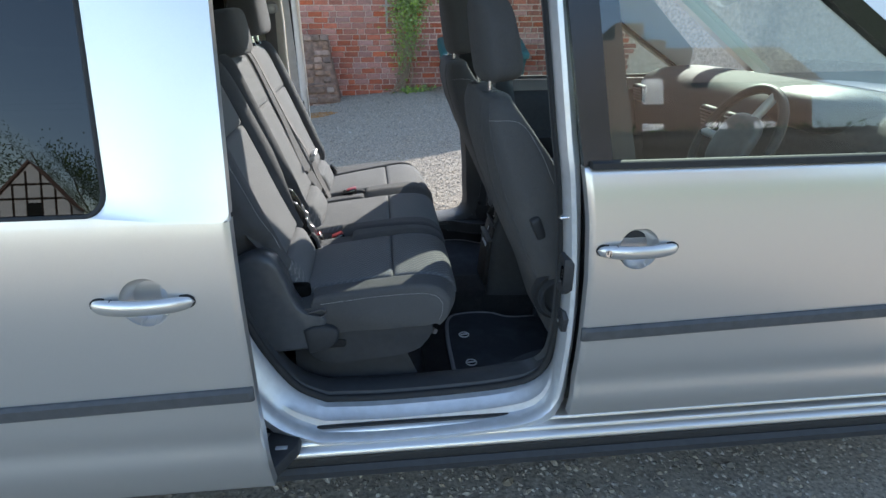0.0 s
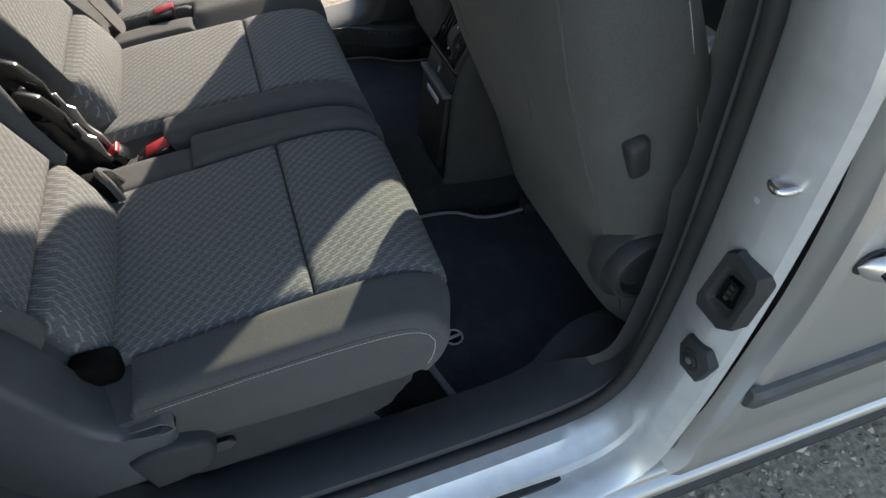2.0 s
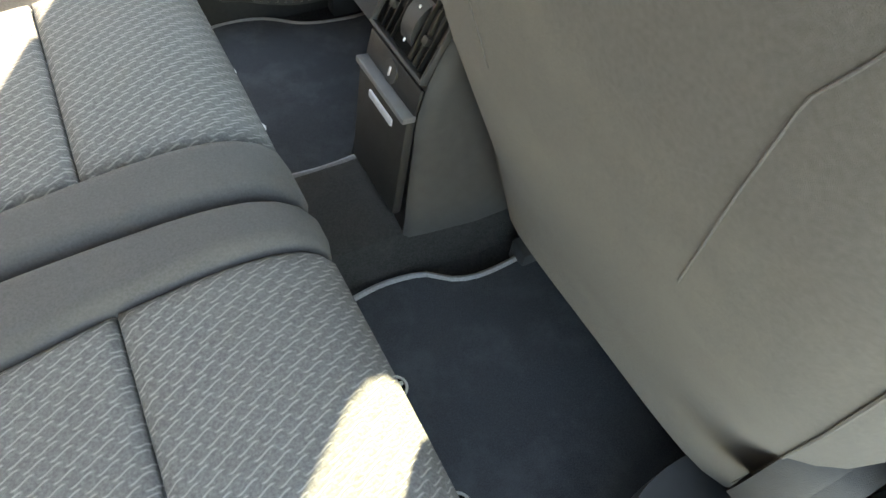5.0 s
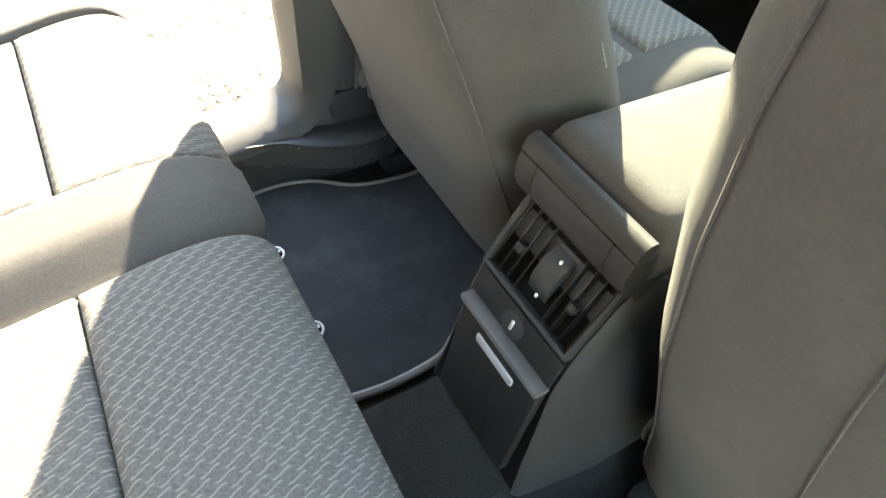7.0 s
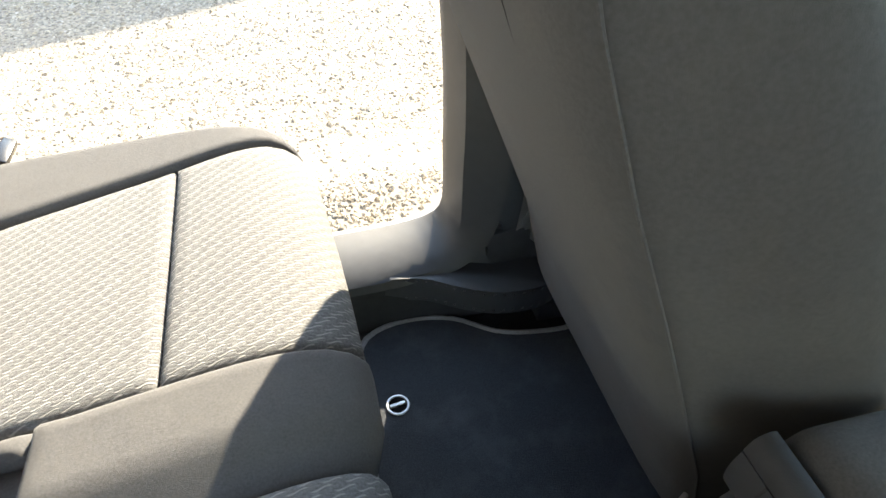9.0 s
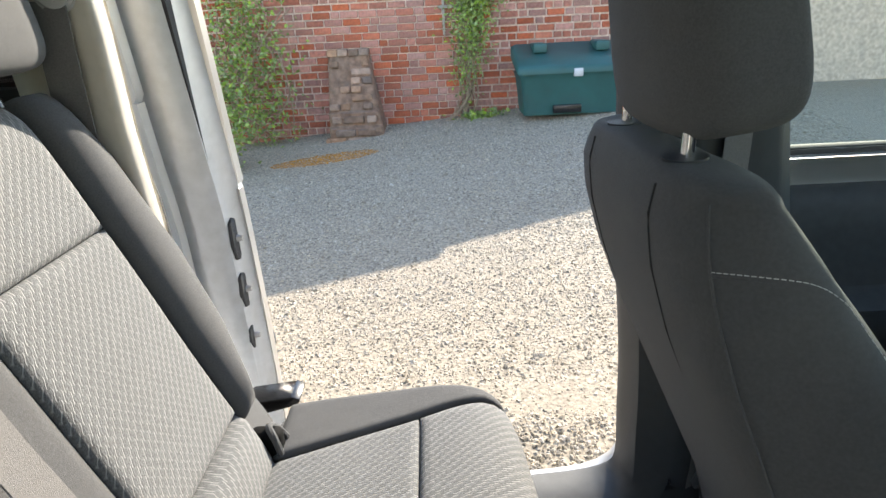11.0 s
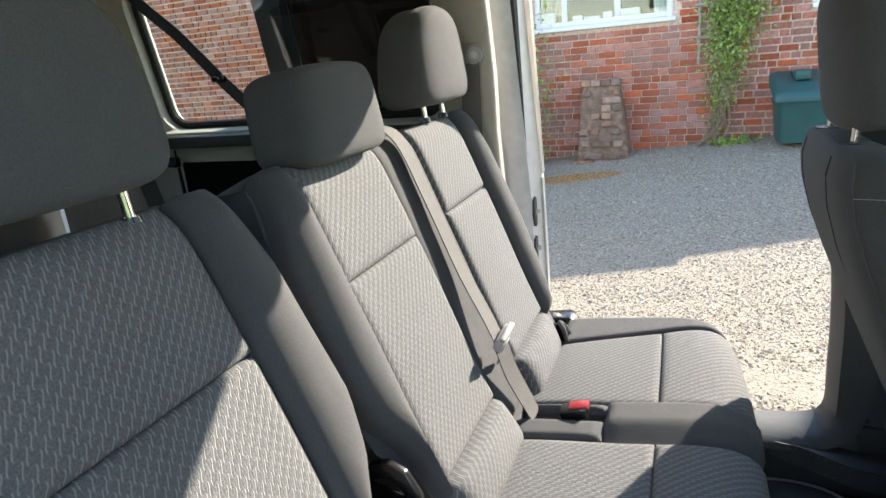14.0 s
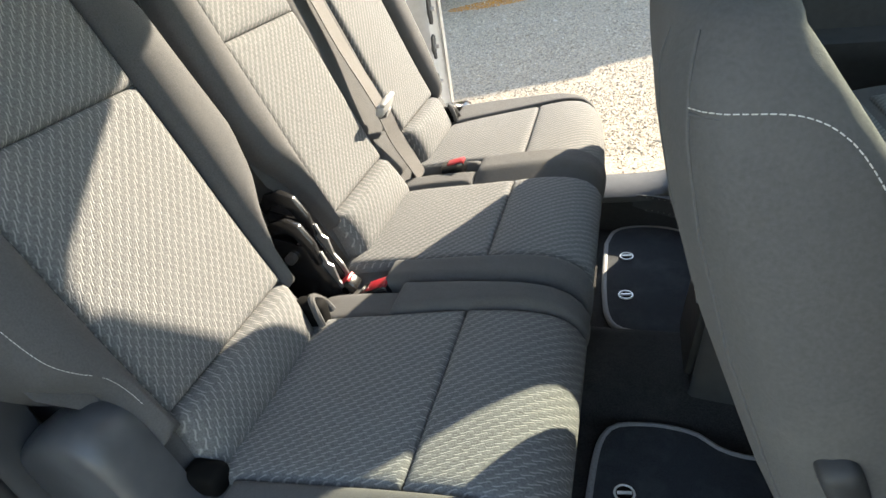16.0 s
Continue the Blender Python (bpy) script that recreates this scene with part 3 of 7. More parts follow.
def front_door(side):
    rear = lambda z: float(np.interp(z, [0.54, 0.8, 0.95, 1.1, 1.225], [0.600, 0.611, 0.612, 0.604, 0.588]))
    bm = flank_panel(side, 0.60, 1.80, 0.545, 1.225, 0.0, (0.729, 1.031), rear)
    d = part("front_door", bm, PAINT, van, "closed silver front door")
    door_handle(side, 0.625, 0.824, 1.031, 0.0, d, True)
    strip(side, 0.605, 1.78, 0.806, 0.0, d)
    # window
    bm = bmesh.new()
    P = [[Vector((x + 0.13 * (1.225 - z), side_y(side, flank(z) + 0.004), z)) for x in (0.586, 0.655)] for z in np.linspace(1.228, 1.79, 12)]
    B = [[p + Vector((0, 0.02 * side, 0)) for p in row] for row in P]
    slab(bm, P, B)
    part("window_pillar_cover", bm, GLOSS, d, "gloss black window pillar cover")
    bm = bmesh.new()
    rows = []
    for z in np.linspace(1.236, 1.76, 15):
        a, b = 0.655 - 0.13 * (z - 1.225), float(np.interp(z, [1.236, 1.30, 1.40, 1.52, 1.585, 1.645, 1.70, 1.76], [1.66, 1.57, 1.41, 1.235, 1.14, 1.05, 0.95, 0.80]))
        rows.append([Vector((a + (b - a) * k / 6, side_y(side, 0.040 + 0.170 * (z - 1.236)), z)) for k in range(7)])
    grid(bm, rows)
    part("door_glass", bm, GLASS, d, "clear side window glass")
    bm = bmesh.new()
    pts = [(0.60, 1.232), (1.0, 1.232), (1.4, 1.232), (1.78, 1.232)]
    sweep(bm, [(x, side_y(side, 0.022), z) for x, z in pts], [(-0.011, -0.008), (0.011, -0.008), (0.011, 0.006), (0.004, 0.010), (-0.011, 0.008)])
    part("window_seal", bm, RUBBER, d, "black window seal")
    bm = bmesh.new()
    top = [(1.68, 1.24), (1.57, 1.315), (1.41, 1.415), (1.235, 1.535), (1.14, 1.60), (1.05, 1.66), (0.95, 1.715), (0.83, 1.765), (0.7, 1.785), (0.53, 1.79)]
    sweep(bm, [(x, side_y(side, flank(z) + 0.012), z) for x, z in smooth_curve(top, 30)], [(-0.02, -0.02), (0.02, -0.02), (0.02, 0.02), (-0.02, 0.02)])
    part("window_frame", bm, GLOSS, d)
    # skin above the window, up to the roof
    bm = bmesh.new()
    P, B = [], []
    for x, z in smooth_curve(top, 30):
        zt = float(np.interp(x, [0.5, 1.05, 1.7], [1.95, 1.93, 1.34]))
        P.append([Vector((x, side_y(side, flank(q) + 0.004), q)) for q in np.linspace(z, max(zt, z + 0.03), 5)])
        B.append([p + Vector((0, 0.04 * side, 0)) for p in P[-1]])
    slab(bm, P, B)
    part("upper_frame", bm, PAINT, d)
    # inner lining
    bm = bmesh.new()
    P, B = [], []
    for z, y in ((0.56, 0.09), (0.7, 0.10), (0.86, 0.105), (0.9, 0.15), (0.955, 0.155), (0.98, 0.10), (1.08, 0.085), (1.14, 0.078), (1.166, 0.060), (1.172, 0.035)):
        P.append([Vector((x, side_y(side, y - 0.02 * (x > 1.5)), z)) for x in np.linspace(0.66, 1.78, 14)])
        B.append([Vector((x, side_y(side, 0.032), z)) for x in np.linspace(0.66, 1.78, 14)])
    slab(bm, P, B)
    part("door_lining", bm, PLASTIC, d, "dark plastic door lining with armrest", smooth=50)
    return d


def sliding_door(side, xf, off):
    x0 = xf - 0.88
    front = lambda z: xf + float(np.interp(z, [0.5, 0.7, 1.0, 1.215], [0.012, 0.006, 0.0, -0.002]))
    bm = flank_panel(side, x0, xf, 0.50, 1.180, off, (xf - 0.186, 1.022), None, front, round_top=False)
    d = part("sliding_door", bm, PAINT, van, "silver sliding door slid back open")
    door_handle(side, xf - 0.285, xf - 0.086, 1.022, off, d, False)
    strip(side, x0 + 0.01, xf + 0.003, 0.813, off, d)
    inner = rounded(x0 + 0.10, xf - 0.228, 1.197, 1.80, 0.045)
    bm = ring_frame(side, inner, match_outline(inner, x0, xf, 1.180, 1.93), off)
    part("window_surround", bm, PAINT, d)
    bm = bmesh.new()
    sweep(bm, [(p[0], side_y(side, flank(p[1]) + off + 0.006), p[1]) for p in inner], circle(0.006, 8), closed=True, up=(0, 1, 0))
    part("window_rubber", bm, RUBBER, d)
    part("window_pane", pane(side, inner, off + 0.010), GLASS_DARK, d, "dark privacy glass")
    inner2 = rounded(x0 + 0.115, xf - 0.243, 1.212, 1.785, 0.045)
    bm = ring_frame(side, inner2, match_outline(inner2, x0 + 0.02, xf - 0.03, 1.165, 1.92), off + 0.034, 0.05)
    part("upper_lining", bm, RUBBER, d, "dark plastic lining round the door window")
    # leading edge, inner shell and lining
    bm = bmesh.new()
    zs = np.concatenate([np.linspace(0.50, 1.215, 20), np.linspace(1.25, 1.93, 14)])
    rows = []
    for z in zs:
        f = front(min(z, 1.215)) - (0.0 if z < 1.215 else 0.02 * (z - 1.215))
        y = flank(z) + off
        rows.append([Vector((f - 0.001, side_y(side, y + 0.006), z)), Vector((f - 0.002, side_y(side, y + 0.03), z)), Vector((f - 0.018, side_y(side, y + 0.045), z)),
                     Vector((f - 0.028, side_y(side, y + 0.085), z)), Vector((f - 0.05, side_y(side, y + 0.10), z)), Vector((f - 0.16, side_y(side, y + 0.105), z)), Vector((f - 0.16, side_y(side, y + 0.03), z))])
    V = grid(bm, rows, close_v=True)
    bm.faces.new(V[0]), bm.faces.new(V[-1][::-1])
    part("door_edge", bm, PAINT_IN, d, "silver painted leading edge")
    for zz, hh in ((1.075, 0.10), (0.955, 0.085), (0.838, 0.06)):
        bm = bmesh.new()
        prism(bm, [(side_y(side, off + 0.064 + a * 0.022), zz + b * hh / 2) for a, b in ((-0.8, -0.7), (-0.2, -1), (0.6, -0.9), (1, -0.2), (0.9, 0.8), (0.3, 1), (-0.7, 0.8), (-1, 0))], "x", xf - 0.034, xf - 0.020, 0.002)
        s = part("locating_plate", bm, PLASTIC, d, "dark plastic locating plate")
        bm = bmesh.new()
        rod(bm, (xf - 0.022, side_y(side, off + 0.062), zz), (xf - 0.008, side_y(side, off + 0.062), zz), 0.008, 14, 0.006)
        part("locating_pin", bm, STEEL, s)
    bm = bmesh.new()
    box(bm, x0 + 0.03, xf - 0.05, side_y(side, off + 0.035), side_y(side, off + 0.09), 0.54, 1.2, 0.01)
    part("lining", bm, PLASTIC, d)
    # roller arm in the track
    bm = bmesh.new()
    y1, y2 = side_y(side, off + 0.05), side_y(side, 0.078)
    prism(bm, [(xf + 0.0, y1), (xf + 0.055, (y1 + y2) / 2 + 0.01 * side), (xf + 0.06, y2 + 0.004 * side), (xf + 0.02, y2 + 0.008 * side), (xf - 0.02, y2), (xf - 0.05, y1)], "z", 0.492, 0.528, 0.004)
    arm = part("roller_arm", bm, PLASTIC, d, "black roller arm")
    bm = bmesh.new()
    box(bm, xf + 0.0, xf + 0.03, (y1 + y2) / 2 - 0.006, (y1 + y2) / 2 + 0.006, 0.528, 0.531, 0.001)
    part("label", bm, SILVER_PLASTIC, arm)
    return d


for s in (1, -1):
    door_frame(s)
    front_door(s)
sliding_door(1, -0.17, -0.142)
left_door = sliding_door(-1, -0.225, -0.142)
bm = bmesh.new()
prism(bm, [(-0.22, 0.795), (-0.20, 0.815), (-0.11, 0.825), (-0.095, 0.818), (-0.10, 0.805), (-0.18, 0.785)], "y", 1.64, 1.70, 0.003)
part("latch_arm", bm, GLOSS, left_door, "black latch arm")


def sill_panel(side):
    bm = bmesh.new()
    prof = [(0.098, 0.519), (0.066, 0.5135), (0.063, 0.511), (0.061, 0.504), (0.043, 0.4995), (0.040, 0.497), (0.038, 0.489), (0.026, 0.485), (0.020, 0.479), (0.019, 0.47), (0.03, 0.457), (0.05, 0.452), (0.16, 0.452), (0.16, 0.519)]
    rows = [[Vector((x, side_y(side, y), z)) for y, z in prof] for x in np.linspace(-0.9, 1.9, 10)]
    V = grid(bm, rows, close_v=True)
    bm.faces.new(V[0]), bm.faces.new(V[-1][::-1])
    part("sill", bm, PAINT, van, "silver sill")
    bm = bmesh.new()
    box(bm, -0.9, 1.9, side_y(side, 0.034), side_y(side, 0.2), 0.425, 0.452, 0.004)
    part("sill_rubber", bm, RUBBER, van, "black rubber sill strip")
    bm = bmesh.new()
    prof = [(0.034, 0.424), (0.022, 0.412), (0.024, 0.392), (0.05, 0.372), (0.09, 0.366), (0.25, 0.366), (0.25, 0.424)]
    rows = [[Vector((x, side_y(side, y), z)) for y, z in prof] for x in (-0.9, 0.2, 1.0, 1.9)]
    V = grid(bm, rows, close_v=True)
    bm.faces.new(V[0]), bm.faces.new(V[-1][::-1])
    part("lower_sill", bm, PLASTIC, van, "black lower sill")


def hollow(bm, out, face, inset, back=0.585):
    """A plate with a sunken middle: its outline (y, z), the face's x and the share of the outline that is sunk."""
    cy, cz = sum(p[0] for p in out) / len(out), sum(p[1] for p in out) / len(out)
    put = lambda k, x: [Vector((x, cy + (p[0] - cy) * k, cz + (p[1] - cz) * k)) for p in out]
    V = grid(bm, [put(1.0, back), put(1.0, face + 0.003), put(0.96, face), put(inset + 0.1, face), put(inset, face + 0.002), put(inset * 0.85, face + 0.0075)], close_v=True)
    bm.faces.new(V[-1])
    bm.faces.new(V[0][::-1])
    return bm


def pillar_fittings(side):
    """Sockets and striker on the pillar's rear face."""
    bm = bmesh.new()
    out = [(side_y(side, y), z) for y, z in ((0.034, 0.912), (0.05, 0.896), (0.088, 0.896), (0.093, 0.91), (0.083, 0.99), (0.07, 1.003), (0.036, 0.995), (0.031, 0.98))]
    hollow(bm, out, 0.561, 0.60)
    p = part("door_socket", bm, PLASTIC, van, "black plastic door contact socket")
    bm = bmesh.new()
    hollow(bm, [(side_y(side, y), z) for y, z in ((0.049, 0.932), (0.071, 0.929), (0.068, 0.966), (0.050, 0.968))], 0.5625, 0.75, 0.5700)
    part("socket_face", bm, BLACK_SHADE, p, "black contact housing")
    for k in range(3):
        bm = rod(bmesh.new(), (0.564, side_y(side, 0.0605 - 0.001 * k), 0.939 + 0.009 * k), (0.5698, side_y(side, 0.0605 - 0.001 * k), 0.939 + 0.009 * k), 0.0030, 10)
        part("contact", bm, DARK_STEEL, p, "steel contact pin")
    bm = bmesh.new()
    prism(bm, [(side_y(side, y), z) for y, z in ((0.043, 0.79), (0.075, 0.787), (0.088, 0.815), (0.084, 0.84), (0.05, 0.848), (0.035, 0.83))], "x", 0.568, 0.585, 0.003)
    q = part("buffer_socket", bm, PLASTIC, van, "black buffer socket")
    bm = bmesh.new()
    for a, b, r in ((0.566, 0.570, 0.017), (0.564, 0.567, 0.010)):
        rod(bm, (a, side_y(side, 0.062), 0.815), (b, side_y(side, 0.062), 0.815), r * 0.85, 18, r)
    part("buffer", bm, RUBBER, q)
    part("buffer_screw", rod(bmesh.new(), (0.5625, side_y(side, 0.062), 0.815), (0.565, side_y(side, 0.062), 0.815), 0.0045, 12), STEEL, q)
    bm = bmesh.new()
    tube(bm, smooth_curve([(0.575, side_y(side, 0.071), 1.095), (0.556, side_y(side, 0.070), 1.096), (0.549, side_y(side, 0.062), 1.097), (0.551, side_y(side, 0.053), 1.098), (0.575, side_y(side, 0.051), 1.1)], 16), 0.0042, 10)
    prism(bm, [(side_y(side, y), z) for y, z in ((0.045, 1.089), (0.077, 1.089), (0.074, 1.106), (0.048, 1.106))], "x", 0.568, 0.578, 0.002)
    part("striker", bm, CHROME, van, "chrome striker loop")
    for y, z in ((0.075, 1.17), (0.058, 1.19), (0.09, 1.115), (0.083, 1.06)):
        part("rivet", rod(bmesh.new(), (0.566, side_y(side, y), z), (0.571, side_y(side, y), z), 0.004, 10), PAINT_IN, van)


for s in (1, -1):
    sill_panel(s)
    if s > 0:
        pillar_fittings(s)
    # black bar on the sill stands in for the track slot's shade
    bm = bmesh.new()
    box(bm, -0.30, 0.535, side_y(s, 0.073), side_y(s, 0.090), 0.505, 0.5205, 0.003)
    part("track_slot_shade", bm, RUBBER, van, "black bar for the shaded slot of the door track")
    bm = bmesh.new()
    prism(bm, [(side_y(s, y), z) for y, z in ((0.235, 0.545), (0.243, 0.545), (0.250, 0.52), (0.262, 0.458), (0.235, 0.45))], "x", -0.30, 0.70)
    part("sill_riser", bm, RUBBER, van, "black inner side of the sill")
    bm = bmesh.new()
    step = [tuple(p) for p in smooth_curve([(0.40, side_y(s, 0.246)), (0.47, side_y(s, 0.256)), (0.53, side_y(s, 0.290)), (0.59, side_y(s, 0.315)), (0.66, side_y(s, 0.318)), (0.71, side_y(s, 0.30))], 20)]
    prism(bm, step + [(0.72, side_y(s, 0.20)), (0.40, side_y(s, 0.20))], "z", 0.515, 0.570, 0.012)
    part("sill_step", bm, PLASTIC_SILL, van, "moulded plastic foot of the pillar trim", 60)

# rear flanks with quarter windows
for s in (1, -1):
    bm = flank_panel(s, -2.15, -0.31, 0.45, 1.385, 0.0, None, None, None, False, dx=0.06)
    part("rear_flank", bm, PAINT, van, "silver rear flank")
    inner = rounded(-1.46, -0.45, 1.41, 1.84, 0.06)
    bm = ring_frame(s, inner, match_outline(inner, -2.15, -0.31, 1.385, 1.96), 0.0)
    part("quarter_window_surround", bm, PAINT, van)
    part("quarter_window", pane(s, inner, 0.012), GLASS, van, "rear quarter window glass")
    bm = bmesh.new()
    sweep(bm, [(p[0], side_y(s, flank(p[1]) + 0.03), p[1]) for p in inner], circle(0.014, 8), closed=True, up=(0, 1, 0))
    part("window_rubber", bm, RUBBER, van)
    # beige lining inside
    inner2 = rounded(-1.47, -0.435, 1.40, 1.85, 0.07)
    bm = bmesh.new()
    f = lambda p, y: Vector((p[0], side_y(s, flank(p[1]) + y), p[1]))
    outer2 = match_outline(inner2, -2.1, -0.375, 1.375, 1.97)
    rows = [[f(p, 0.04) for p in inner2], [f((p[0], p[1]), 0.075) for p in inner2], [f((p[0] * 0.8 + q[0] * 0.2, p[1] * 0.8 + q[1] * 0.2), 0.12) for p, q in zip(inner2, outer2)], [f(q, 0.13) for q in outer2], [f(q, 0.04) for q in outer2]]
    grid(bm, rows, close_u=True, close_v=True)
    part("quarter_lining", bm, BEIGE, van, "beige plastic window surround")
    bm = bmesh.new()
    P = [[Vector((x, side_y(s, y), z)) for x in np.linspace(-2.1, -0.38, 12)] for z, y in ((0.62, 0.13), (0.9, 0.12), (1.1, 0.12), (1.33, 0.13), (1.345, 0.13), (1.35, 0.215), (1.372, 0.215), (1.375, 0.05))]
    B = [[Vector((p.x, side_y(s, 0.04), p.z)) for p in row] for row in P]
    slab(bm, P, B)
    lin = part("load_lining", bm, BEIGE, van, "beige load area side lining", smooth=30)
    bm = bmesh.new()
    box(bm, -2.05, -1.60, side_y(s, 0.105), side_y(s, 0.134), 0.85, 1.29, 0.012)
    part("storage_lid", bm, BEIGE, lin)
    part("load_shelf", box(bmesh.new(), -2.04, -0.40, side_y(s, 0.05), side_y(s, 0.236), 1.352, 1.388, 0.006), PLASTIC, lin, "dark plastic ledge under the quarter window")
    # flat black plate, proud of the lining, stands in for a recess's shade
    part("recess_shade", box(bmesh.new(), -1.43, -0.90, side_y(s, 0.09), side_y(s, 0.137), 0.86, 1.292, 0.010), BLACK_SHADE, lin, "black plate for the shaded storage recess")
    part("panel_joint", box(bmesh.new(), -1.455, -1.447, side_y(s, 0.1), side_y(s, 0.1335), 0.80, 1.335), PLASTIC, lin)
    bm = bmesh.new()
    box(bm, -1.83, -1.75, side_y(s, 0.128), side_y(s, 0.138), 1.21, 1.235, 0.003)
    part("lid_catch", bm, PLASTIC, lin)

# roof, screen, tail and floor
bm = bmesh.new()
P, B = [], []
for x in np.linspace(-2.15, 1.08, 20):
    yy = np.linspace(0.19, CAR_W - 0.19, 16)
    cam_z = lambda y: 2.03 - 0.09 * (abs(y - CAR_W / 2) / 0.71) ** 4
    P.append([Vector((x, y, cam_z(y))) for y in yy])
    B.append([Vector((x, y, cam_z(y) - 0.02)) for y in yy])
slab(bm, P, B)
part("roof", bm, PAINT, van, "silver roof")
bm = bmesh.new()
P, B = [], []
for x in np.linspace(-2.12, 1.06, 16):
    yy = np.linspace(0.26, CAR_W - 0.26, 14)
    lz = lambda y: 1.985 - 0.05 * (abs(y - CAR_W / 2) / 0.64) ** 4
    P.append([Vector((x, y, lz(y))) for y in yy])
    B.append([Vector((x, y, lz(y) + 0.015)) for y in yy])
slab(bm, P, B)
part("headliner", bm, HEADLINER, van, "beige cloth headliner")
bm = bmesh.new()
rows = []
for f in np.linspace(0, 1, 8):
    x, z, w = 1.06 + 0.98 * f, 1.97 - 0.72 * f, 0.62 + 0.13 * f
    rows.append([Vector((x + 0.05 * (1 - (k / 5 - 1) ** 2), CAR_W / 2 + w * (k / 5 - 1), z)) for k in range(11)])
grid(bm, rows)
part("windscreen", bm, GLASS, van, "clear windscreen")
for s in (1, -1):
    bm = bmesh.new()
    sweep(bm, [(1.05, side_y(s, 0.23), 1.97), (1.4, side_y(s, 0.19), 1.71), (2.05, side_y(s, 0.12), 1.24)], [(-0.03, -0.03), (0.03, -0.03), (0.03, 0.03), (-0.03, 0.03)])
    part("windscreen_pillar", bm, PAINT, van, "silver windscreen pillar")
bm = bmesh.new()
prism(bm, [(1.95, 0.5), (2.1, 0.95), (2.1, 1.16), (2.6, 1.08), (3.0, 0.96), (3.05, 0.45)], "y", 0.08, CAR_W - 0.08, 0.04)
part("bonnet", bm, PAINT, van, "silver bonnet")
for s in (1, -1):
    bm = prism(bmesh.new(), [(1.806, 0.50), (1.806, 1.215), (2.06, 1.19), (2.12, 1.14), (2.12, 0.50)], "y", side_y(s, 0.012), side_y(s, 0.082), 0.008)
    part("front_wing", bm, PAINT, van, "silver front wing behind the bonnet")
bm = bmesh.new()
box(bm, -2.2, -2.14, 0.1, CAR_W - 0.1, 0.45, 1.40, 0.02)
part("tailgate", bm, PAINT, van, "silver tailgate")
bm = bmesh.new()
grid(bm, [[Vector((-2.17, y, z)) for y in (0.25, CAR_W - 0.25)] for z in (1.40, 1.94)])
part("tailgate_glass", bm, GLASS_DARK, van, "tailgate window")
bm = bmesh.new()
box(bm, -0.34, 2.0, 0.20, CAR_W - 0.20, 0.41, 0.455)
part("cabin_floor", bm, CARPET, van, "dark carpeted cabin floor")
bm = bmesh.new()
box(bm, -2.14, -0.30, 0.08, CAR_W - 0.08, 0.56, 0.61)
part("load_floor", bm, CARPET, van, "dark carpeted load floor")
bm = bmesh.new()
box(bm, -0.345, -0.30, 0.2, CAR_W - 0.2, 0.41, 0.6)
part("heel_board", bm, CARPET, van)
# tunnel between the footwells
bm = bmesh.new()
ys = np.array([0.745, 0.775, 0.80, 0.825, 0.97, 0.995, 1.02, 1.05])
zs = np.array([0.452, 0.462, 0.50, 0.532, 0.532, 0.50, 0.462, 0.452])
prof = smooth_curve(np.stack([ys, zs], 1), 28)
grid(bm, [[Vector((x, y, z)) for y, z in prof] for x in np.linspace(0.0, 1.95, 20)])
part("floor_tunnel", bm, CARPET, van, "carpeted floor tunnel")


# ---- rear seats ----
CUSHION = Surface([(-0.135, 0.815), (-0.11, 0.828), (-0.05, 0.838), (0.05, 0.848), (0.15, 0.856), (0.23, 0.858), (0.285, 0.847), (0.313, 0.822), (0.317, 0.796), (0.309, 0.768), (0.292, 0.746)])
BACK = Surface([(-0.105, 0.815), (-0.118, 0.85), (-0.140, 0.895), (-0.165, 0.945), (-0.205, 1.04), (-0.247, 1.15), (-0.283, 1.24), (-0.318, 1.33), (-0.345, 1.39), (-0.375, 1.415)], True)
CUSHION.plan = lambda y: float(np.interp(y, [0.19, 0.22, 0.25, 0.29, 1.2, 1.34, 1.48, 1.56, 1.60], [-0.026, -0.018, -0.006, 0, 0.004, -0.002, -0.012, -0.026, -0.036]))
V_SEAM = CUSHION.v_at_x(0.15)
V_LIP = CUSHION.v_at_x(0.27)
V_BACKSEAM = BACK.v_at_z(1.243)
V_ROLL = BACK.v_at_z(0.918)
H = 0.012


def cushion_body(y0, y1):
    """Foam and shell under the padded panels."""
    bm = bmesh.new()
    rows = []
    n = 9
    for k in range(n + 1):
        f = k / n
        y = y0 + (y1 - y0) * f
        e = 0.0 if 0 < k < n else 0.012
        prof = [CUSHION.at(y, v) for v in np.linspace(0.01, CUSHION.length, 26)]
        row = [p - nn * (0.004 + e) for p, nn in prof]
        row += [Vector((0.262, y, 0.738 + e)), Vector((0.05, y, 0.730 + e)), Vector((-0.13, y, 0.715 + e))]
        rows.append(row)
    V = grid(bm, rows, close_v=True)
    bm.faces.new(V[0]), bm.faces.new(V[-1][::-1])
    return bm


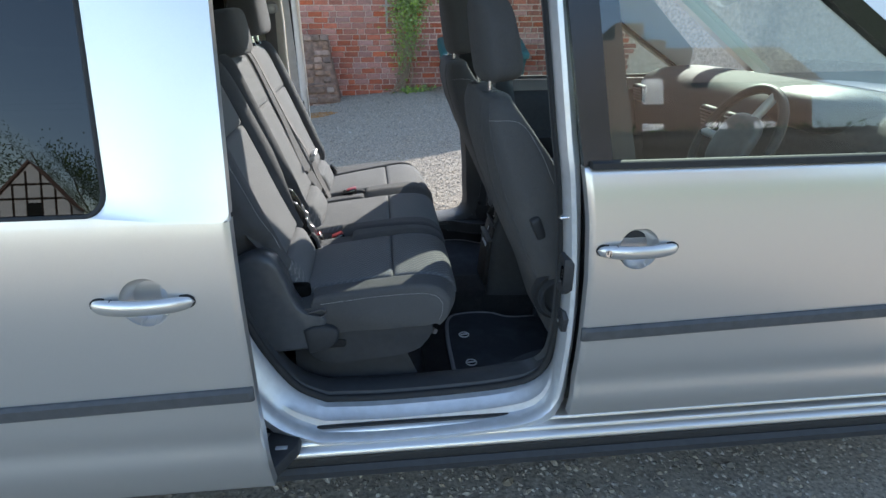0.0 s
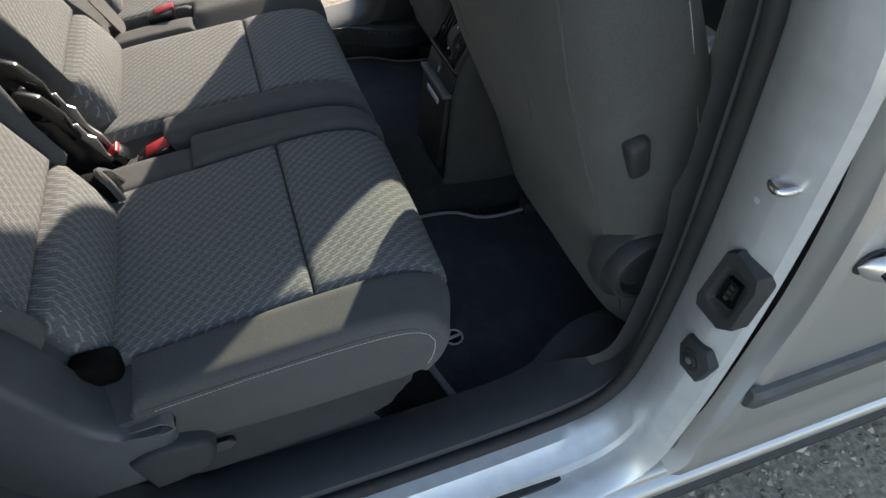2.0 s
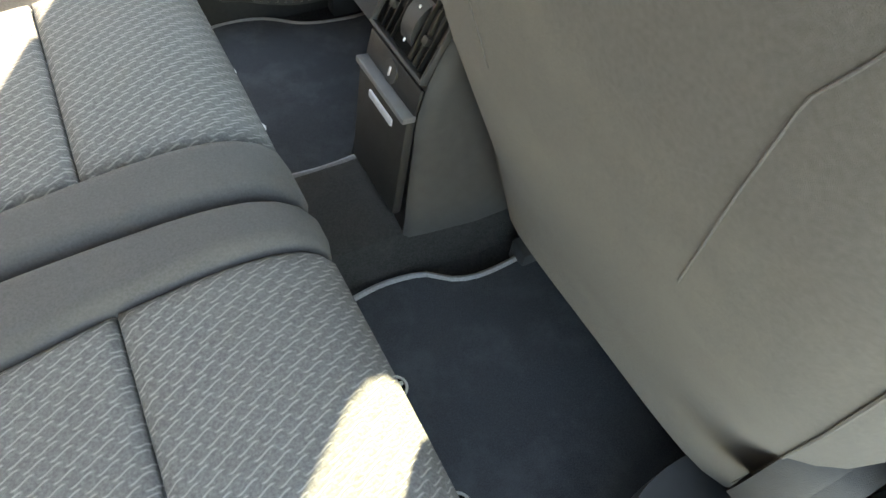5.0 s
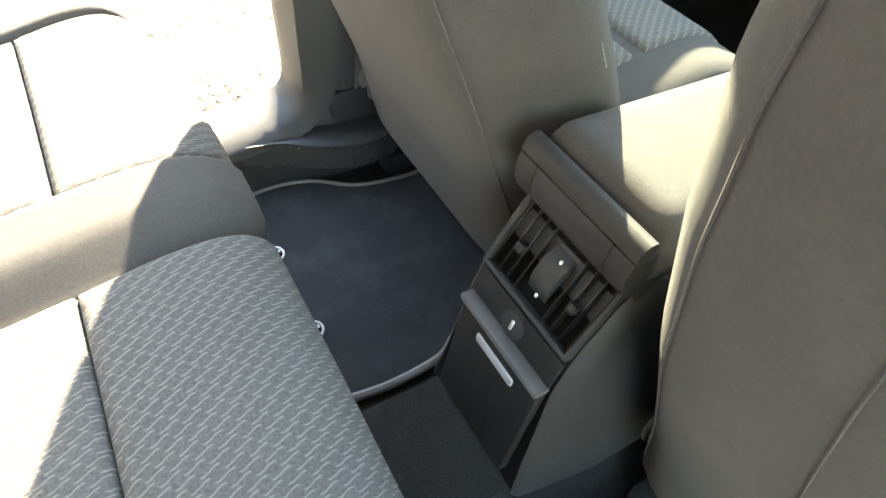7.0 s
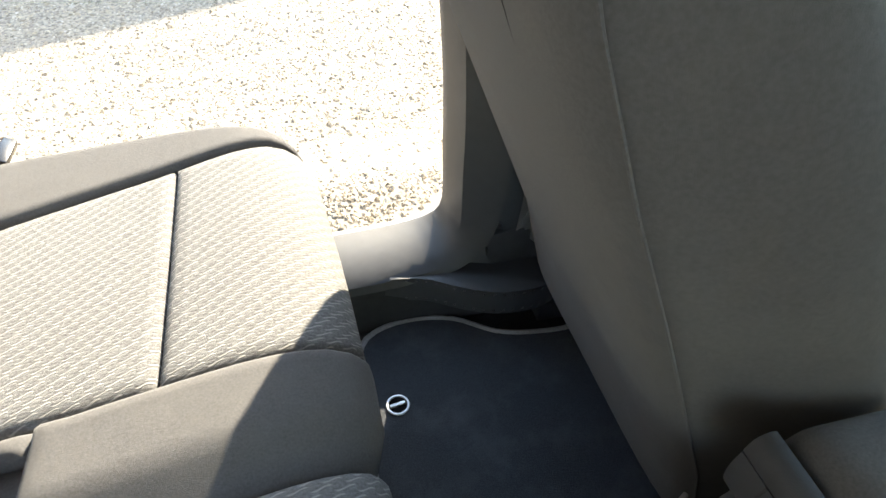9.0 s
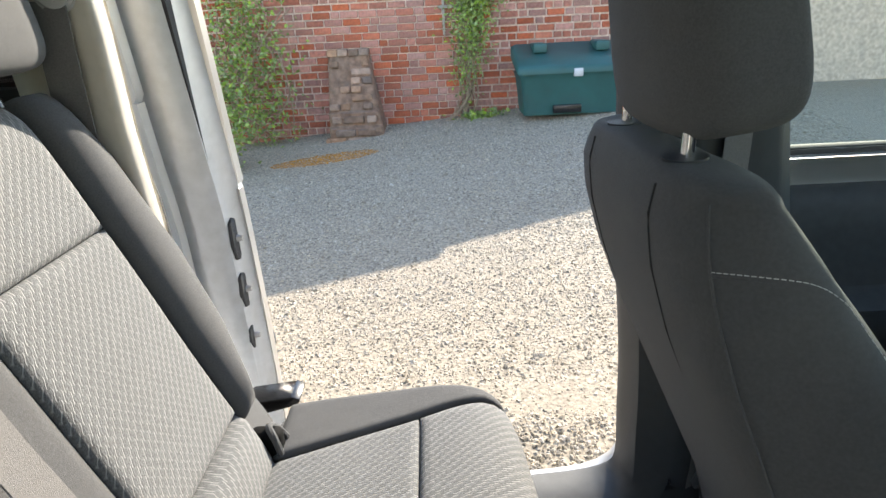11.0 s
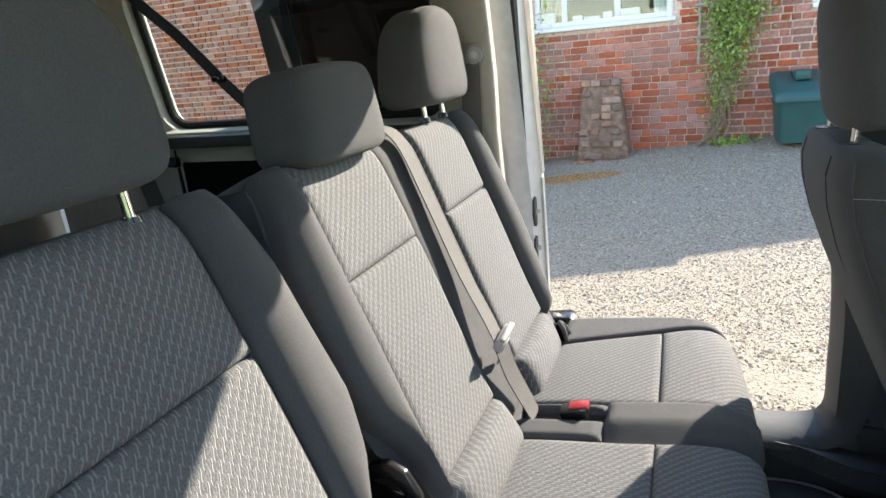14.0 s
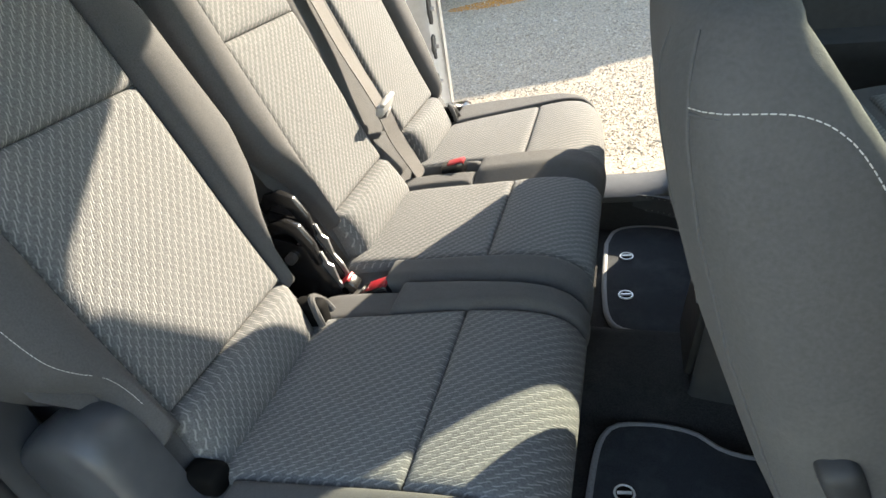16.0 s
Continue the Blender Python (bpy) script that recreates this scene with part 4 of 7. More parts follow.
def back_body(y0, y1, top_in=0.03, cut0=0.0, cut1=0.0):
    bm = bmesh.new()
    rows = []
    n = 10
    for k in range(n + 1):
        f = k / n
        y = y0 + (y1 - y0) * f
        e = 0.0 if 0 < k < n else 0.014
        row = []
        for v in np.linspace(0.0, BACK.length, 24):
            p, nn = BACK.at(y, v)
            t = max(0, (v / BACK.length - 0.82) / 0.18)
            yy = y + (top_in * t * t if f < 0.5 else -top_in * t * t) * abs(2 * f - 1)
            lo = min(max((1.03 - p.z) / 0.08, 0.0), 1.0)
            yy += lo * (cut0 * (1 - f) - cut1 * f)
            row.append(Vector((p.x, yy, p.z)) - nn * (0.004 + e))
        row += [Vector((-0.42, y, 1.41 - e)), Vector((-0.45, y, 1.385)), Vector((-0.44, y, 1.25)), Vector((-0.36, y + cut0 * (1 - f) - cut1 * f, 1.0)), Vector((-0.27, y + cut0 * (1 - f) - cut1 * f, 0.82))]
        rows.append(row)
    V = grid(bm, rows, close_v=True)
    bm.faces.new(V[0]), bm.faces.new(V[-1][::-1])
    return bm


def edge(*pairs):
    """A seam's y along the cushion, given at places x."""
    vs, ys = [CUSHION.v_at_x(x) for x, y in pairs], [y for x, y in pairs]
    return lambda v: float(np.interp(v, vs, ys))


def side_line(y):
    return lambda v: y


def strip_pad(y0, y1, x0, h=0.022, r=0.016, x1=None, **k):
    """A plain cloth strip that runs over the front edge of the cushion."""
    return pillow(bmesh.new(), CUSHION, y0, y1, CUSHION.v_at_x(x0), CUSHION.length if x1 is None else CUSHION.v_at_x(x1), h, r, ny=16, rv=k.pop("rv", 0.02), along=True, fade=V_LIP, **k)


def seat_place(seat, ca, cb, ba, bb, cut=0.014):
    """Padded panels of one place: cushion seams ca to cb, back inset ba to bb; the lower roll runs on past bb by cut."""
    bm = pillow(bmesh.new(), CUSHION, ca, cb, 0.012, V_SEAM, H, 0.011, crown=0.004, along=True)
    part("cushion_rear_panel", bm, WEAVE, seat, "grey woven cloth panel", 60)
    bm = pillow(bmesh.new(), CUSHION, ca, cb, V_SEAM, CUSHION.length * 0.90, H, 0.011, crown=0.003, along=True)
    part("cushion_front_panel", bm, WEAVE, seat, "grey woven cloth panel", 60)
    bm = pillow(bmesh.new(), BACK, ba - 0.014, bb + cut, 0.004, V_ROLL, 0.026, 0.030, crown=0.010, y0b=ba, y1b=bb)
    part("backrest_roll", bm, WEAVE, seat, "grey woven cloth panel", 60)
    bm = pillow(bmesh.new(), BACK, ba, bb, V_ROLL, V_BACKSEAM, H, 0.014, crown=0.003)
    part("backrest_panel", bm, WEAVE, seat, "grey woven cloth panel", 60)
    bm = pillow(bmesh.new(), BACK, ba, bb, V_BACKSEAM, BACK.length, H, 0.014, y0b=ba + 0.006, y1b=bb - 0.006)
    part("backrest_upper_panel", bm, WEAVE, seat, "grey woven cloth panel", 60)


def domed(size, bow, dome):
    """Bends a headrest: bowed face, narrower domed top, back that leans forward towards the top."""
    def f(p):
        t, w = p.z / size[2], p.y / size[1]
        x = p.x * (1 - 0.5 * dome * (t + 0.5)) if p.x * bow > 0 else p.x
        y = p.y * (1 - (0.08 + 0.10 * dome) * t - 0.75 * dome * max(0.0, t) ** 2)
        return Vector((x + bow * w * w, y, p.z - dome * 0.10 * w * w * max(0.0, 2 * t)))
    return f


def headrest(seat, yc, zc, xc, size, lean, tall_posts, ex=0.42, gap=0.055, dome=1.0):
    turn = Matrix.Rotation(radians(lean), 4, "Y")
    bm = blob(bmesh.new(), (xc, yc, zc), size, ex, 52, 30, turn, domed(size, -0.05, dome))
    h = part("headrest", bm, CLOTH, seat, "dark cloth headrest", 60)
    for dy in (-gap, gap):
        top = Vector((xc, yc + dy, zc)) + turn.to_3x3() @ Vector((0, 0, -size[2] * 0.45))
        bot = top + turn.to_3x3() @ Vector((0, 0, -tall_posts))
        part("headrest_post", rod(bmesh.new(), bot, top, 0.0065, 14), CHROME, h, "chrome post")
        bm = rod(bmesh.new(), bot + Vector((0, 0, -0.006)), bot + Vector((-0.001, 0, 0.006)), 0.013, 18, 0.011)
        part("post_collar", bm, GLOSS, h, "black collar")
    return h


def bolster(S, y0, y1, v0, v1, h=0.03, r=0.03, **k):
    return pillow(bmesh.new(), S, y0, y1, v0, v1, h, r, ny=14, **k)


VC1 = CUSHION.length * 0.90
# single place by the right-hand door
single = thing("car_bench", (0.1, 0.43, 0.455), "single folding passenger seat in grey patterned cloth, partly sunlit", "car seat", "rear seats")
part("cushion", cushion_body(0.196, 0.658), CLOTH, single, "dark cloth seat cushion")
part("backrest", back_body(0.20, 0.655, cut0=0.055, cut1=0.06), CLOTH, single, "dark cloth backrest shell")
NEAR_IN = edge((-0.13, 0.262), (0.15, 0.272), (0.31, 0.278))
FAR_IN = edge((-0.13, 0.575), (0.02, 0.585), (0.15, 0.598), (0.31, 0.608))
seat_place(single, NEAR_IN, FAR_IN, 0.285, 0.571, -0.022)
part("side_bolster", strip_pad(side_line(0.1945), NEAR_IN, -0.07, 0.014, 0.014, sink=0.045), CLOTH, single, "plain dark cloth bolster", 60)
part("side_bolster", strip_pad(FAR_IN, side_line(0.6655), 0.02, sink=0.05), CLOTH, single, "plain dark cloth bolster", 60)
part("side_bolster", strip_pad(FAR_IN, side_line(0.652), -0.125, 0.006, 0.014, 0.03), CLOTH, single, "plain dark cloth bolster", 60)
bm = bmesh.new()
side = [CUSHION.at(0.21, v) for v in np.linspace(CUSHION.v_at_x(-0.08), CUSHION.length - 0.006, 30)]
prism(bm, [(p.x - n.x * 0.002, p.z - n.z * 0.004) for p, n in side] + [(0.235, 0.744), (0.12, 0.742), (0.04, 0.742), (-0.06, 0.755)], "y", 0.1935, 0.215, 0.006)
part("side_panel", bm, CLOTH, single, "plain dark cloth side panel", 60)
part("front_facing", bolster(CUSHION, 0.205, 0.655, VC1, CUSHION.length, 0.007, 0.02), CLOTH, single, "", 60)
VB0 = BACK.v_at_z(0.90)
part("back_bolster", bolster(BACK, lambda f: float(np.interp(f, [0, 0.17, 0.27, 0.45, 0.8, 1], [0.252, 0.250, 0.200, 0.18, 0.195, 0.225])), lambda f: 0.285, VB0, BACK.length, 0.036, 0.045, sink=0.09), CLOTH, single, "plain dark cloth bolster", 60)
part("back_bolster", bolster(BACK, lambda f: 0.571, lambda f: float(np.interp(f, [0, 0.12, 0.22, 0.32, 0.45, 0.8, 1], [0.590, 0.598, 0.622, 0.658, 0.677, 0.662, 0.63])), VB0, BACK.length, 0.036, 0.045, sink=0.09), CLOTH, single, "plain dark cloth bolster", 60)
headrest(single, 0.425, 1.555, -0.378, (0.130, 0.285, 0.215), -6, 0.045, 0.36, gap=0.098)
bm = bmesh.new()
stitches(bm, [(-0.05, 0.1925, 0.828), (0.08, 0.1925, 0.842), (0.18, 0.1925, 0.847), (0.235, 0.1925, 0.845), (0.264, 0.1925, 0.835), (0.279, 0.193, 0.812), (0.277, 0.193, 0.782), (0.268, 0.193, 0.762)])
part("stitching", bm, STITCH, single, "pale stitching")
bm = bmesh.new()
line = []
for z, y, e in ((1.20, 0.200, 0.030), (1.12, 0.203, 0.031), (1.06, 0.212, 0.030), (1.03, 0.228, 0.029), (1.005, 0.250, 0.026), (0.975, 0.260, 0.0235), (0.94, 0.262, 0.0225), (0.91, 0.262, 0.021)):
    p, n = BACK.at(y, BACK.v_at_z(z))
    line.append(p + n * e)
stitches(bm, line)
part("stitching", bm, STITCH, single, "pale stitching")

# double place: middle and left
double = thing("car_bench", (0.1, 1.13, 0.455), "double folding rear bench in grey patterned cloth, brightly sunlit", "car seat", "rear seats")
part("cushion", cushion_body(0.674, 1.585), CLOTH, double, "dark cloth seat cushion")
part("backrest", back_body(0.70, 1.568, cut0=0.065), CLOTH, double, "dark cloth backrest shell")
MID_A = edge((-0.13, 0.735), (0.05, 0.736), (0.31, 0.752))
MID_B = edge((-0.13, 1.036), (0.09, 1.042), (0.16, 1.050), (0.31, 1.078))
LEFT_A = edge((-0.13, 1.155), (0.09, 1.164), (0.19, 1.178), (0.31, 1.198))
LEFT_B = edge((-0.13, 1.43), (-0.04, 1.452), (0.14, 1.503), (0.27, 1.550), (0.31, 1.560))
seat_place(double, MID_A, MID_B, 0.782, 1.046)
seat_place(double, LEFT_A, LEFT_B, 1.201, 1.466, -0.016)
part("side_bolster", strip_pad(side_line(0.6695), MID_A, -0.02, sink=0.05), CLOTH, double, "plain dark cloth bolster", 60)
part("middle_bolster", strip_pad(MID_B, LEFT_A, 0.055, 0.024, 0.010, sink=0.03, slope=0.048), CLOTH, double, "plain dark cloth bolster", 60)
part("middle_bolster", strip_pad(MID_B, side_line(1.105), -0.125, 0.016, 0.016, 0.058), CLOTH, double, "plain dark cloth bolster", 60)
part("middle_bolster", strip_pad(side_line(1.137), LEFT_A, -0.125, 0.016, 0.012, 0.058), CLOTH, double, "plain dark cloth bolster", 60)
part("side_bolster", strip_pad(LEFT_B, edge((-0.1, 1.592), (0.2, 1.594), (0.31, 1.590)), -0.10, 0.016, 0.012, sink=0.05), CLOTH, double, "plain dark cloth bolster", 60)
part("front_facing", bolster(CUSHION, 0.680, 1.580, VC1, CUSHION.length, 0.007, 0.02), CLOTH, double, "", 60)
part("back_bolster", bolster(BACK, lambda f: float(np.interp(f, [0, 0.12, 0.22, 0.32, 0.45, 0.8, 1], [0.770, 0.762, 0.738, 0.703, 0.69, 0.70, 0.73])), lambda f: 0.782, VB0, BACK.length, 0.036, 0.045, sink=0.09), CLOTH, double, "plain dark cloth bolster", 60)
part("back_divider", bolster(BACK, 1.046, 1.201, BACK.v_at_z(0.86), BACK.length, 0.006, 0.02, sink=0.03), CLOTH, double, "plain dark cloth strip behind the belt", 60)
part("back_bolster", bolster(BACK, lambda f: 1.466, lambda f: float(np.interp(f, [0, 0.08, 0.25, 0.5, 0.8, 1], [1.51, 1.54, 1.572, 1.58, 1.565, 1.53])), VB0, BACK.length, 0.038, 0.05, sink=0.09), CLOTH, double, "plain dark cloth bolster", 60)
headrest(double, 0.920, 1.484, -0.362, (0.125, 0.240, 0.150), -8, 0.0, 0.34, dome=0.12)
headrest(double, 1.385, 1.559, -0.375, (0.135, 0.280, 0.21), -6, 0.04, 0.36)


def rear_buckle(y, x, z, turn, tall, label):
    """Red-buttoned belt buckle."""
    m = Matrix.Translation((x, y, z)) @ Matrix.Rotation(radians(turn), 4, "Y")
    b = thing("belt_buckle", (x, y, z - 0.03), label, "belt buckle", "belt buckles")
    part("buckle_case", obox((0.058, 0.034, 0.026), 0.005, 2, m), GLOSS, b)
    part("buckle_button", obox((0.040, 0.027, 0.008), 0.002, 2, m @ Matrix.Translation((0.010, 0, 0.0115))), RED, b, "red release button")
    return b


rear_buckle(0.672, -0.035, 0.832, -22, 0, "black belt buckle with red button between the seats")
rear_buckle(0.690, -0.105, 0.82, -40, 0, "black belt buckle with red button by the hinge")
rear_buckle(1.127, -0.005, 0.858, -14, 0, "black belt buckle with red button set in the bench")

# hinge between the two backs
hinge = thing("steel_hinge", (-0.15, 0.688, 0.68), "black steel folding hinge between the passenger seat backs", "hinge")


def hinge_arm(y, x, z):
    """Arched cover with toothed steel links under it."""
    bm = bmesh.new()
    arc = [(-0.060, 0.075), (-0.045, 0.100), (-0.015, 0.108), (0.012, 0.095), (0.032, 0.060), (0.040, 0.020)]
    inn = [(0.028, 0.016), (0.018, 0.050), (0.002, 0.076), (-0.015, 0.086), (-0.038, 0.080), (-0.048, 0.060)]
    prism(bm, [(x + p, z + q) for p, q in arc + inn], "y", y - 0.007, y + 0.007, 0.003)
    part("arched_cover", bm, GLOSS, hinge, "gloss black arched cover")
    bm = bmesh.new()
    edge = [(0.028, 0.040), (0.040, 0.040), (0.046, 0.018), (0.056, 0.012), (0.060, -0.020), (0.074, -0.040), (0.085, -0.075), (0.070, -0.078), (0.050, -0.045), (0.035, -0.01)]
    prism(bm, [(x + p, z + q) for p, q in edge], "y", y + 0.001, y + 0.006, 0.001)
    part("toothed_link", bm, STEEL, hinge, "bare steel toothed link")
    bm = bmesh.new()
    prism(bm, [(x - 0.05, z + 0.07), (x + 0.02, z + 0.05), (x + 0.075, z - 0.06), (x + 0.06, z - 0.13), (x - 0.05, z - 0.13)], "y", y - 0.004, y, 0.001)
    part("hinge_plate", bm, GLOSS, hinge)
    bm = bmesh.new()
    tube(bm, smooth_curve([(x + 0.026, y + 0.012, z + 0.03), (x + 0.034, y + 0.012, z - 0.005), (x + 0.056, y + 0.012, z - 0.045), (x + 0.078, y + 0.011, z - 0.085)], 12), 0.0028, 6)
    part("return_spring", bm, STEEL, hinge, "bright spring blade")
    part("pivot_bolt", rod(bmesh.new(), (x, y + 0.006, z + 0.045), (x, y + 0.014, z + 0.045), 0.009, 14), STEEL, hinge)


hinge_arm(0.672, -0.165, 0.868)
hinge_arm(0.704, -0.182, 0.905)
part("cross_shaft", rod(bmesh.new(), (-0.18, 0.655, 0.90), (-0.18, 0.73, 0.90), 0.010, 14), STEEL, hinge)

# outer hinge cover, release strap and step panel by the right-hand door
cover = thing("seat_side_cover", (-0.13, 0.2, 0.62), "grey plastic hinge cover beside the single seat", "seat cover")
bm = bmesh.new()
pts = smooth_curve([(-0.30, 0.68), (-0.298, 0.87), (-0.27, 0.95), (-0.205, 0.982), (-0.16, 0.967), (-0.135, 0.91), (-0.112, 0.84), (-0.08, 0.805), (-0.045, 0.797), (-0.035, 0.775), (-0.055, 0.73), (-0.10, 0.68)], 44)
rows = []
cx, cz = -0.185, 0.83
for k, y in ((0.86, 0.180), (0.92, 0.182), (0.965, 0.188), (0.99, 0.200), (1.0, 0.215), (0.985, 0.240), (0.95, 0.252)):
    rows.append([Vector((cx + (p[0] - cx) * k, y, cz + (p[1] - cz) * k)) for p in pts[:-1]])
V = grid(bm, rows, close_v=True)
bm.faces.new(V[0]), bm.faces.new(V[-1][::-1])
part("cover", bm, COVER, cover, "", 50)
bm = bmesh.new()
foot = smooth_curve([(-0.10, 0.76), (-0.07, 0.772), (-0.03, 0.768), (-0.008, 0.752), (-0.012, 0.72), (-0.04, 0.70), (-0.09, 0.69)], 20)
rows = []
for k, y in ((0.85, 0.172), (0.96, 0.175), (1.0, 0.182), (1.0, 0.23)):
    rows.append([Vector((-0.06 + (p[0] + 0.06) * k, y, 0.73 + (p[1] - 0.73) * k)) for p in foot])
V = grid(bm, rows, close_v=True)
bm.faces.new(V[0]), bm.faces.new(V[-1][::-1])
part("cover_foot", bm, PLASTIC, cover, "", 50)
strap = thing("seat_release_strap", (-0.06, 0.19, 0.80), "black fabric seat release loop", "strap")
bm = bmesh.new()
sweep(bm, smooth_curve([(-0.11, 0.205, 0.80), (-0.075, 0.196, 0.808), (-0.045, 0.19, 0.818), (-0.035, 0.188, 0.808), (-0.05, 0.19, 0.797), (-0.09, 0.20, 0.79)], 16), [(-0.010, -0.0015), (0.010, -0.0015), (0.010, 0.0015), (-0.010, 0.0015)])
part("loop", bm, WEB, strap)
for y0 in (0.262, 0.570, 1.468):
    slot = thing("child_seat_anchor", (-0.09, y0, 0.82), "black block for the shaded anchor slot in the seat crease", "anchor", "child seat anchors")
    bm = bmesh.new()
    tall = 0.0 if y0 < 0.3 else 0.022
    # solid black block, its colour stands in for the shaded hollow
    box(bm, -0.134, -0.080, y0 - 0.018, y0 + 0.018, 0.822, 0.8615 + tall, 0.012, 3)
    pocket = part("slot", bm, BLACK_SHADE, slot)
    if tall:
        bm = bmesh.new()
        tube(bm, smooth_curve([(-0.080, y0 - 0.020, 0.850), (-0.086, y0 - 0.019, 0.876), (-0.100, y0, 0.889), (-0.092, y0 + 0.018, 0.872), (-0.080, y0 + 0.021, 0.850)], 18), 0.006, 8, up=(1, 0, 0))
        part("pocket_lip", bm, CLOTH, pocket, "dark cloth lip")
fairing = thing("seat_step", (0.08, 0.23, 0.455), "dark plastic step panel under the single seat", "panel")
bm = bmesh.new()
prism(bm, [(-0.14, 0.70), (-0.10, 0.70), (-0.085, 0.735), (0.10, 0.735), (0.145, 0.70), (0.175, 0.64), (0.225, 0.52), (0.24, 0.455), (-0.14, 0.455)], "y", 0.246, 0.64, 0.006)
part("panel", bm, PLASTIC, fairing)
bm = bmesh.new()
tray = [tuple(p) for p in smooth_curve([(-0.100, 0.748), (-0.098, 0.68), (-0.075, 0.645), (-0.03, 0.636), (0.08, 0.642), (0.18, 0.655), (0.232, 0.682), (0.250, 0.715), (0.254, 0.748)], 30)]
prism(bm, tray, "y", 0.206, 0.262, 0.010)
part("tray_front", bm, PLASTIC, fairing, "raised step front with rounded lower edge")
bm = bmesh.new()
prism(bm, [tuple(p) for p in rounded(-0.060, 0.010, 0.690, 0.712, 0.008)], "y", 0.199, 0.215, 0.003)
part("pull_slot", bm, GLOSS, fairing, "black pull slot")
bm = bmesh.new()
prism(bm, [(-0.33, 0.455), (-0.33, 0.67), (0.12, 0.66), (0.17, 0.60), (0.18, 0.455)], "y", 0.64, 1.56, 0.006)
part("seat_base", bm, CARPET, fairing, "dark carpeted seat base")
bolt = thing("seat_bolt", (0.26, 0.245, 0.70), "bright steel bolt under the seat front", "bolt")
part("bolt_head", rod(bmesh.new(), (0.245, 0.262, 0.70), (0.262, 0.238, 0.70), 0.008, 12), STEEL, bolt)

# middle belt over the bench back
belt = thing("seat_belt", (-0.2, 1.12, 0.82), "grey webbing belt with pale tongue down the bench back", "seat belt", "seat belts")
bm = bmesh.new()
path = [(-0.42, 1.135, 1.428), (-0.375, 1.13, 1.437), (-0.328, 1.127, 1.405), (-0.274, 1.122, 1.285), (-0.218, 1.112, 1.155), (-0.170, 1.102, 1.065), (-0.143, 1.095, 1.010), (-0.125, 1.10, 0.945), (-0.10, 1.112, 0.88), (-0.085, 1.12, 0.84)]
cp = smooth_curve(path, 50)
rows = []
for k, p in enumerate(cp):
    w = 0.0235
    n = Vector((0.93, 0, 0.37)).normalized() * 0.0012
    tw = 0.25 * math.sin(k * 0.12) if k > 36 else 0.0
    rows.append([Vector(p) + Vector((tw * 0.02, -w, 0)) + n, Vector(p) + Vector((-tw * 0.02, w, 0)) + n, Vector(p) + Vector((-tw * 0.02, w, 0)) - n, Vector(p) + Vector((tw * 0.02, -w, 0)) - n])
V = grid(bm, rows, close_v=True)
bm.faces.new(V[0]), bm.faces.new(V[-1][::-1])
part("webbing", bm, WEB, belt)
m = Matrix.Translation((-0.138, 1.097, 1.022)) @ Matrix.Rotation(radians(22), 4, "Y") @ Matrix.Rotation(radians(8), 4, "X")
tg = part("tongue", obox((0.018, 0.068, 0.026), 0.006, 3, m), TONGUE, belt, "pale plastic belt tongue")
part("tongue_bar", obox((0.012, 0.066, 0.010), 0.004, 2, m @ Matrix.Translation((0.004, 0, 0.017))), TONGUE, tg)
part("blade_slot", obox((0.002, 0.014, 0.022), 0.0, 1, m @ Matrix.Translation((0.0112, 0.008, -0.044))), BLACK_SHADE, tg)
bm = obox((0.005, 0.030, 0.055), 0.002, 1, m @ Matrix.Translation((0.008, 0.008, -0.036)))
part("tongue_blade", bm, TONGUE, tg)
guide = thing("belt_guide", (-0.39, 1.135, 1.42), "black plastic belt guide on the bench back", "belt guide")
part("guide", obox((0.06, 0.10, 0.014), 0.005, 2, Matrix.Translation((-0.40, 1.135, 1.421))), PLASTIC, guide)

# ---- front seats ----
SEAT_Z = [0.60, 0.75, 0.95, 1.10, 1.20, 1.27, 1.32, 1.35]
SEAT_REAR = [0.625, 0.572, 0.482, 0.430, 0.407, 0.397, 0.395, 0.401]
SEAT_LEAN = [0.035, 0.045, 0.045, 0.030, 0.014, 0.004, 0.0, 0.0]
SEAT_CORNER = [0.225, 0.225, 0.222, 0.217, 0.213, 0.207, 0.196, 0.176]
SEAT_HALF = [0.255, 0.262, 0.268, 0.266, 0.260, 0.248, 0.226, 0.200]
SEAT_DEPTH = [0.22, 0.21, 0.20, 0.188, 0.162, 0.130, 0.102, 0.078]
SEAT_CORE = [0.18, 0.17, 0.16, 0.145, 0.125, 0.100, 0.080, 0.066]


def seat_ring(z, lean, n=22):
    """Half outline of the backrest at a height, from the middle of its rear round to the middle of its front."""
    xr, wr, wm, d, core = (float(np.interp(z, SEAT_Z, q)) for q in (SEAT_REAR, SEAT_CORNER, SEAT_HALF, SEAT_DEPTH, SEAT_CORE))
    xr += lean * float(np.interp(z, SEAT_Z, SEAT_LEAN))
    d *= 1.0 if lean < 0.5 else 0.92
    dm = max(d * 0.80, 0.04)
    wr += 0.008 * (lean < 0.5)
    rear = smooth_curve([(xr, 0), (xr, wr * 0.55), (xr + 0.005, wr * 0.85), (xr + 0.018, wr)], 9)
    q, w = (0.28, 0.95) if lean < 0.5 else (0.5, 0.7)
    rest = smooth_curve([(xr + 0.018, wr), (xr + 0.018 + q * (dm - 0.018), wr + (wm - wr) * w), (xr + d * 0.80, wm), (xr + d * 0.99, wm * 0.955), (xr + max(d, core * 0.85), wm * 0.80), (xr + core, wm * 0.60), (xr + core, wm * 0.4), (xr + core * 0.97, 0)], n)
    return np.concatenate([rear, rest[1:]])


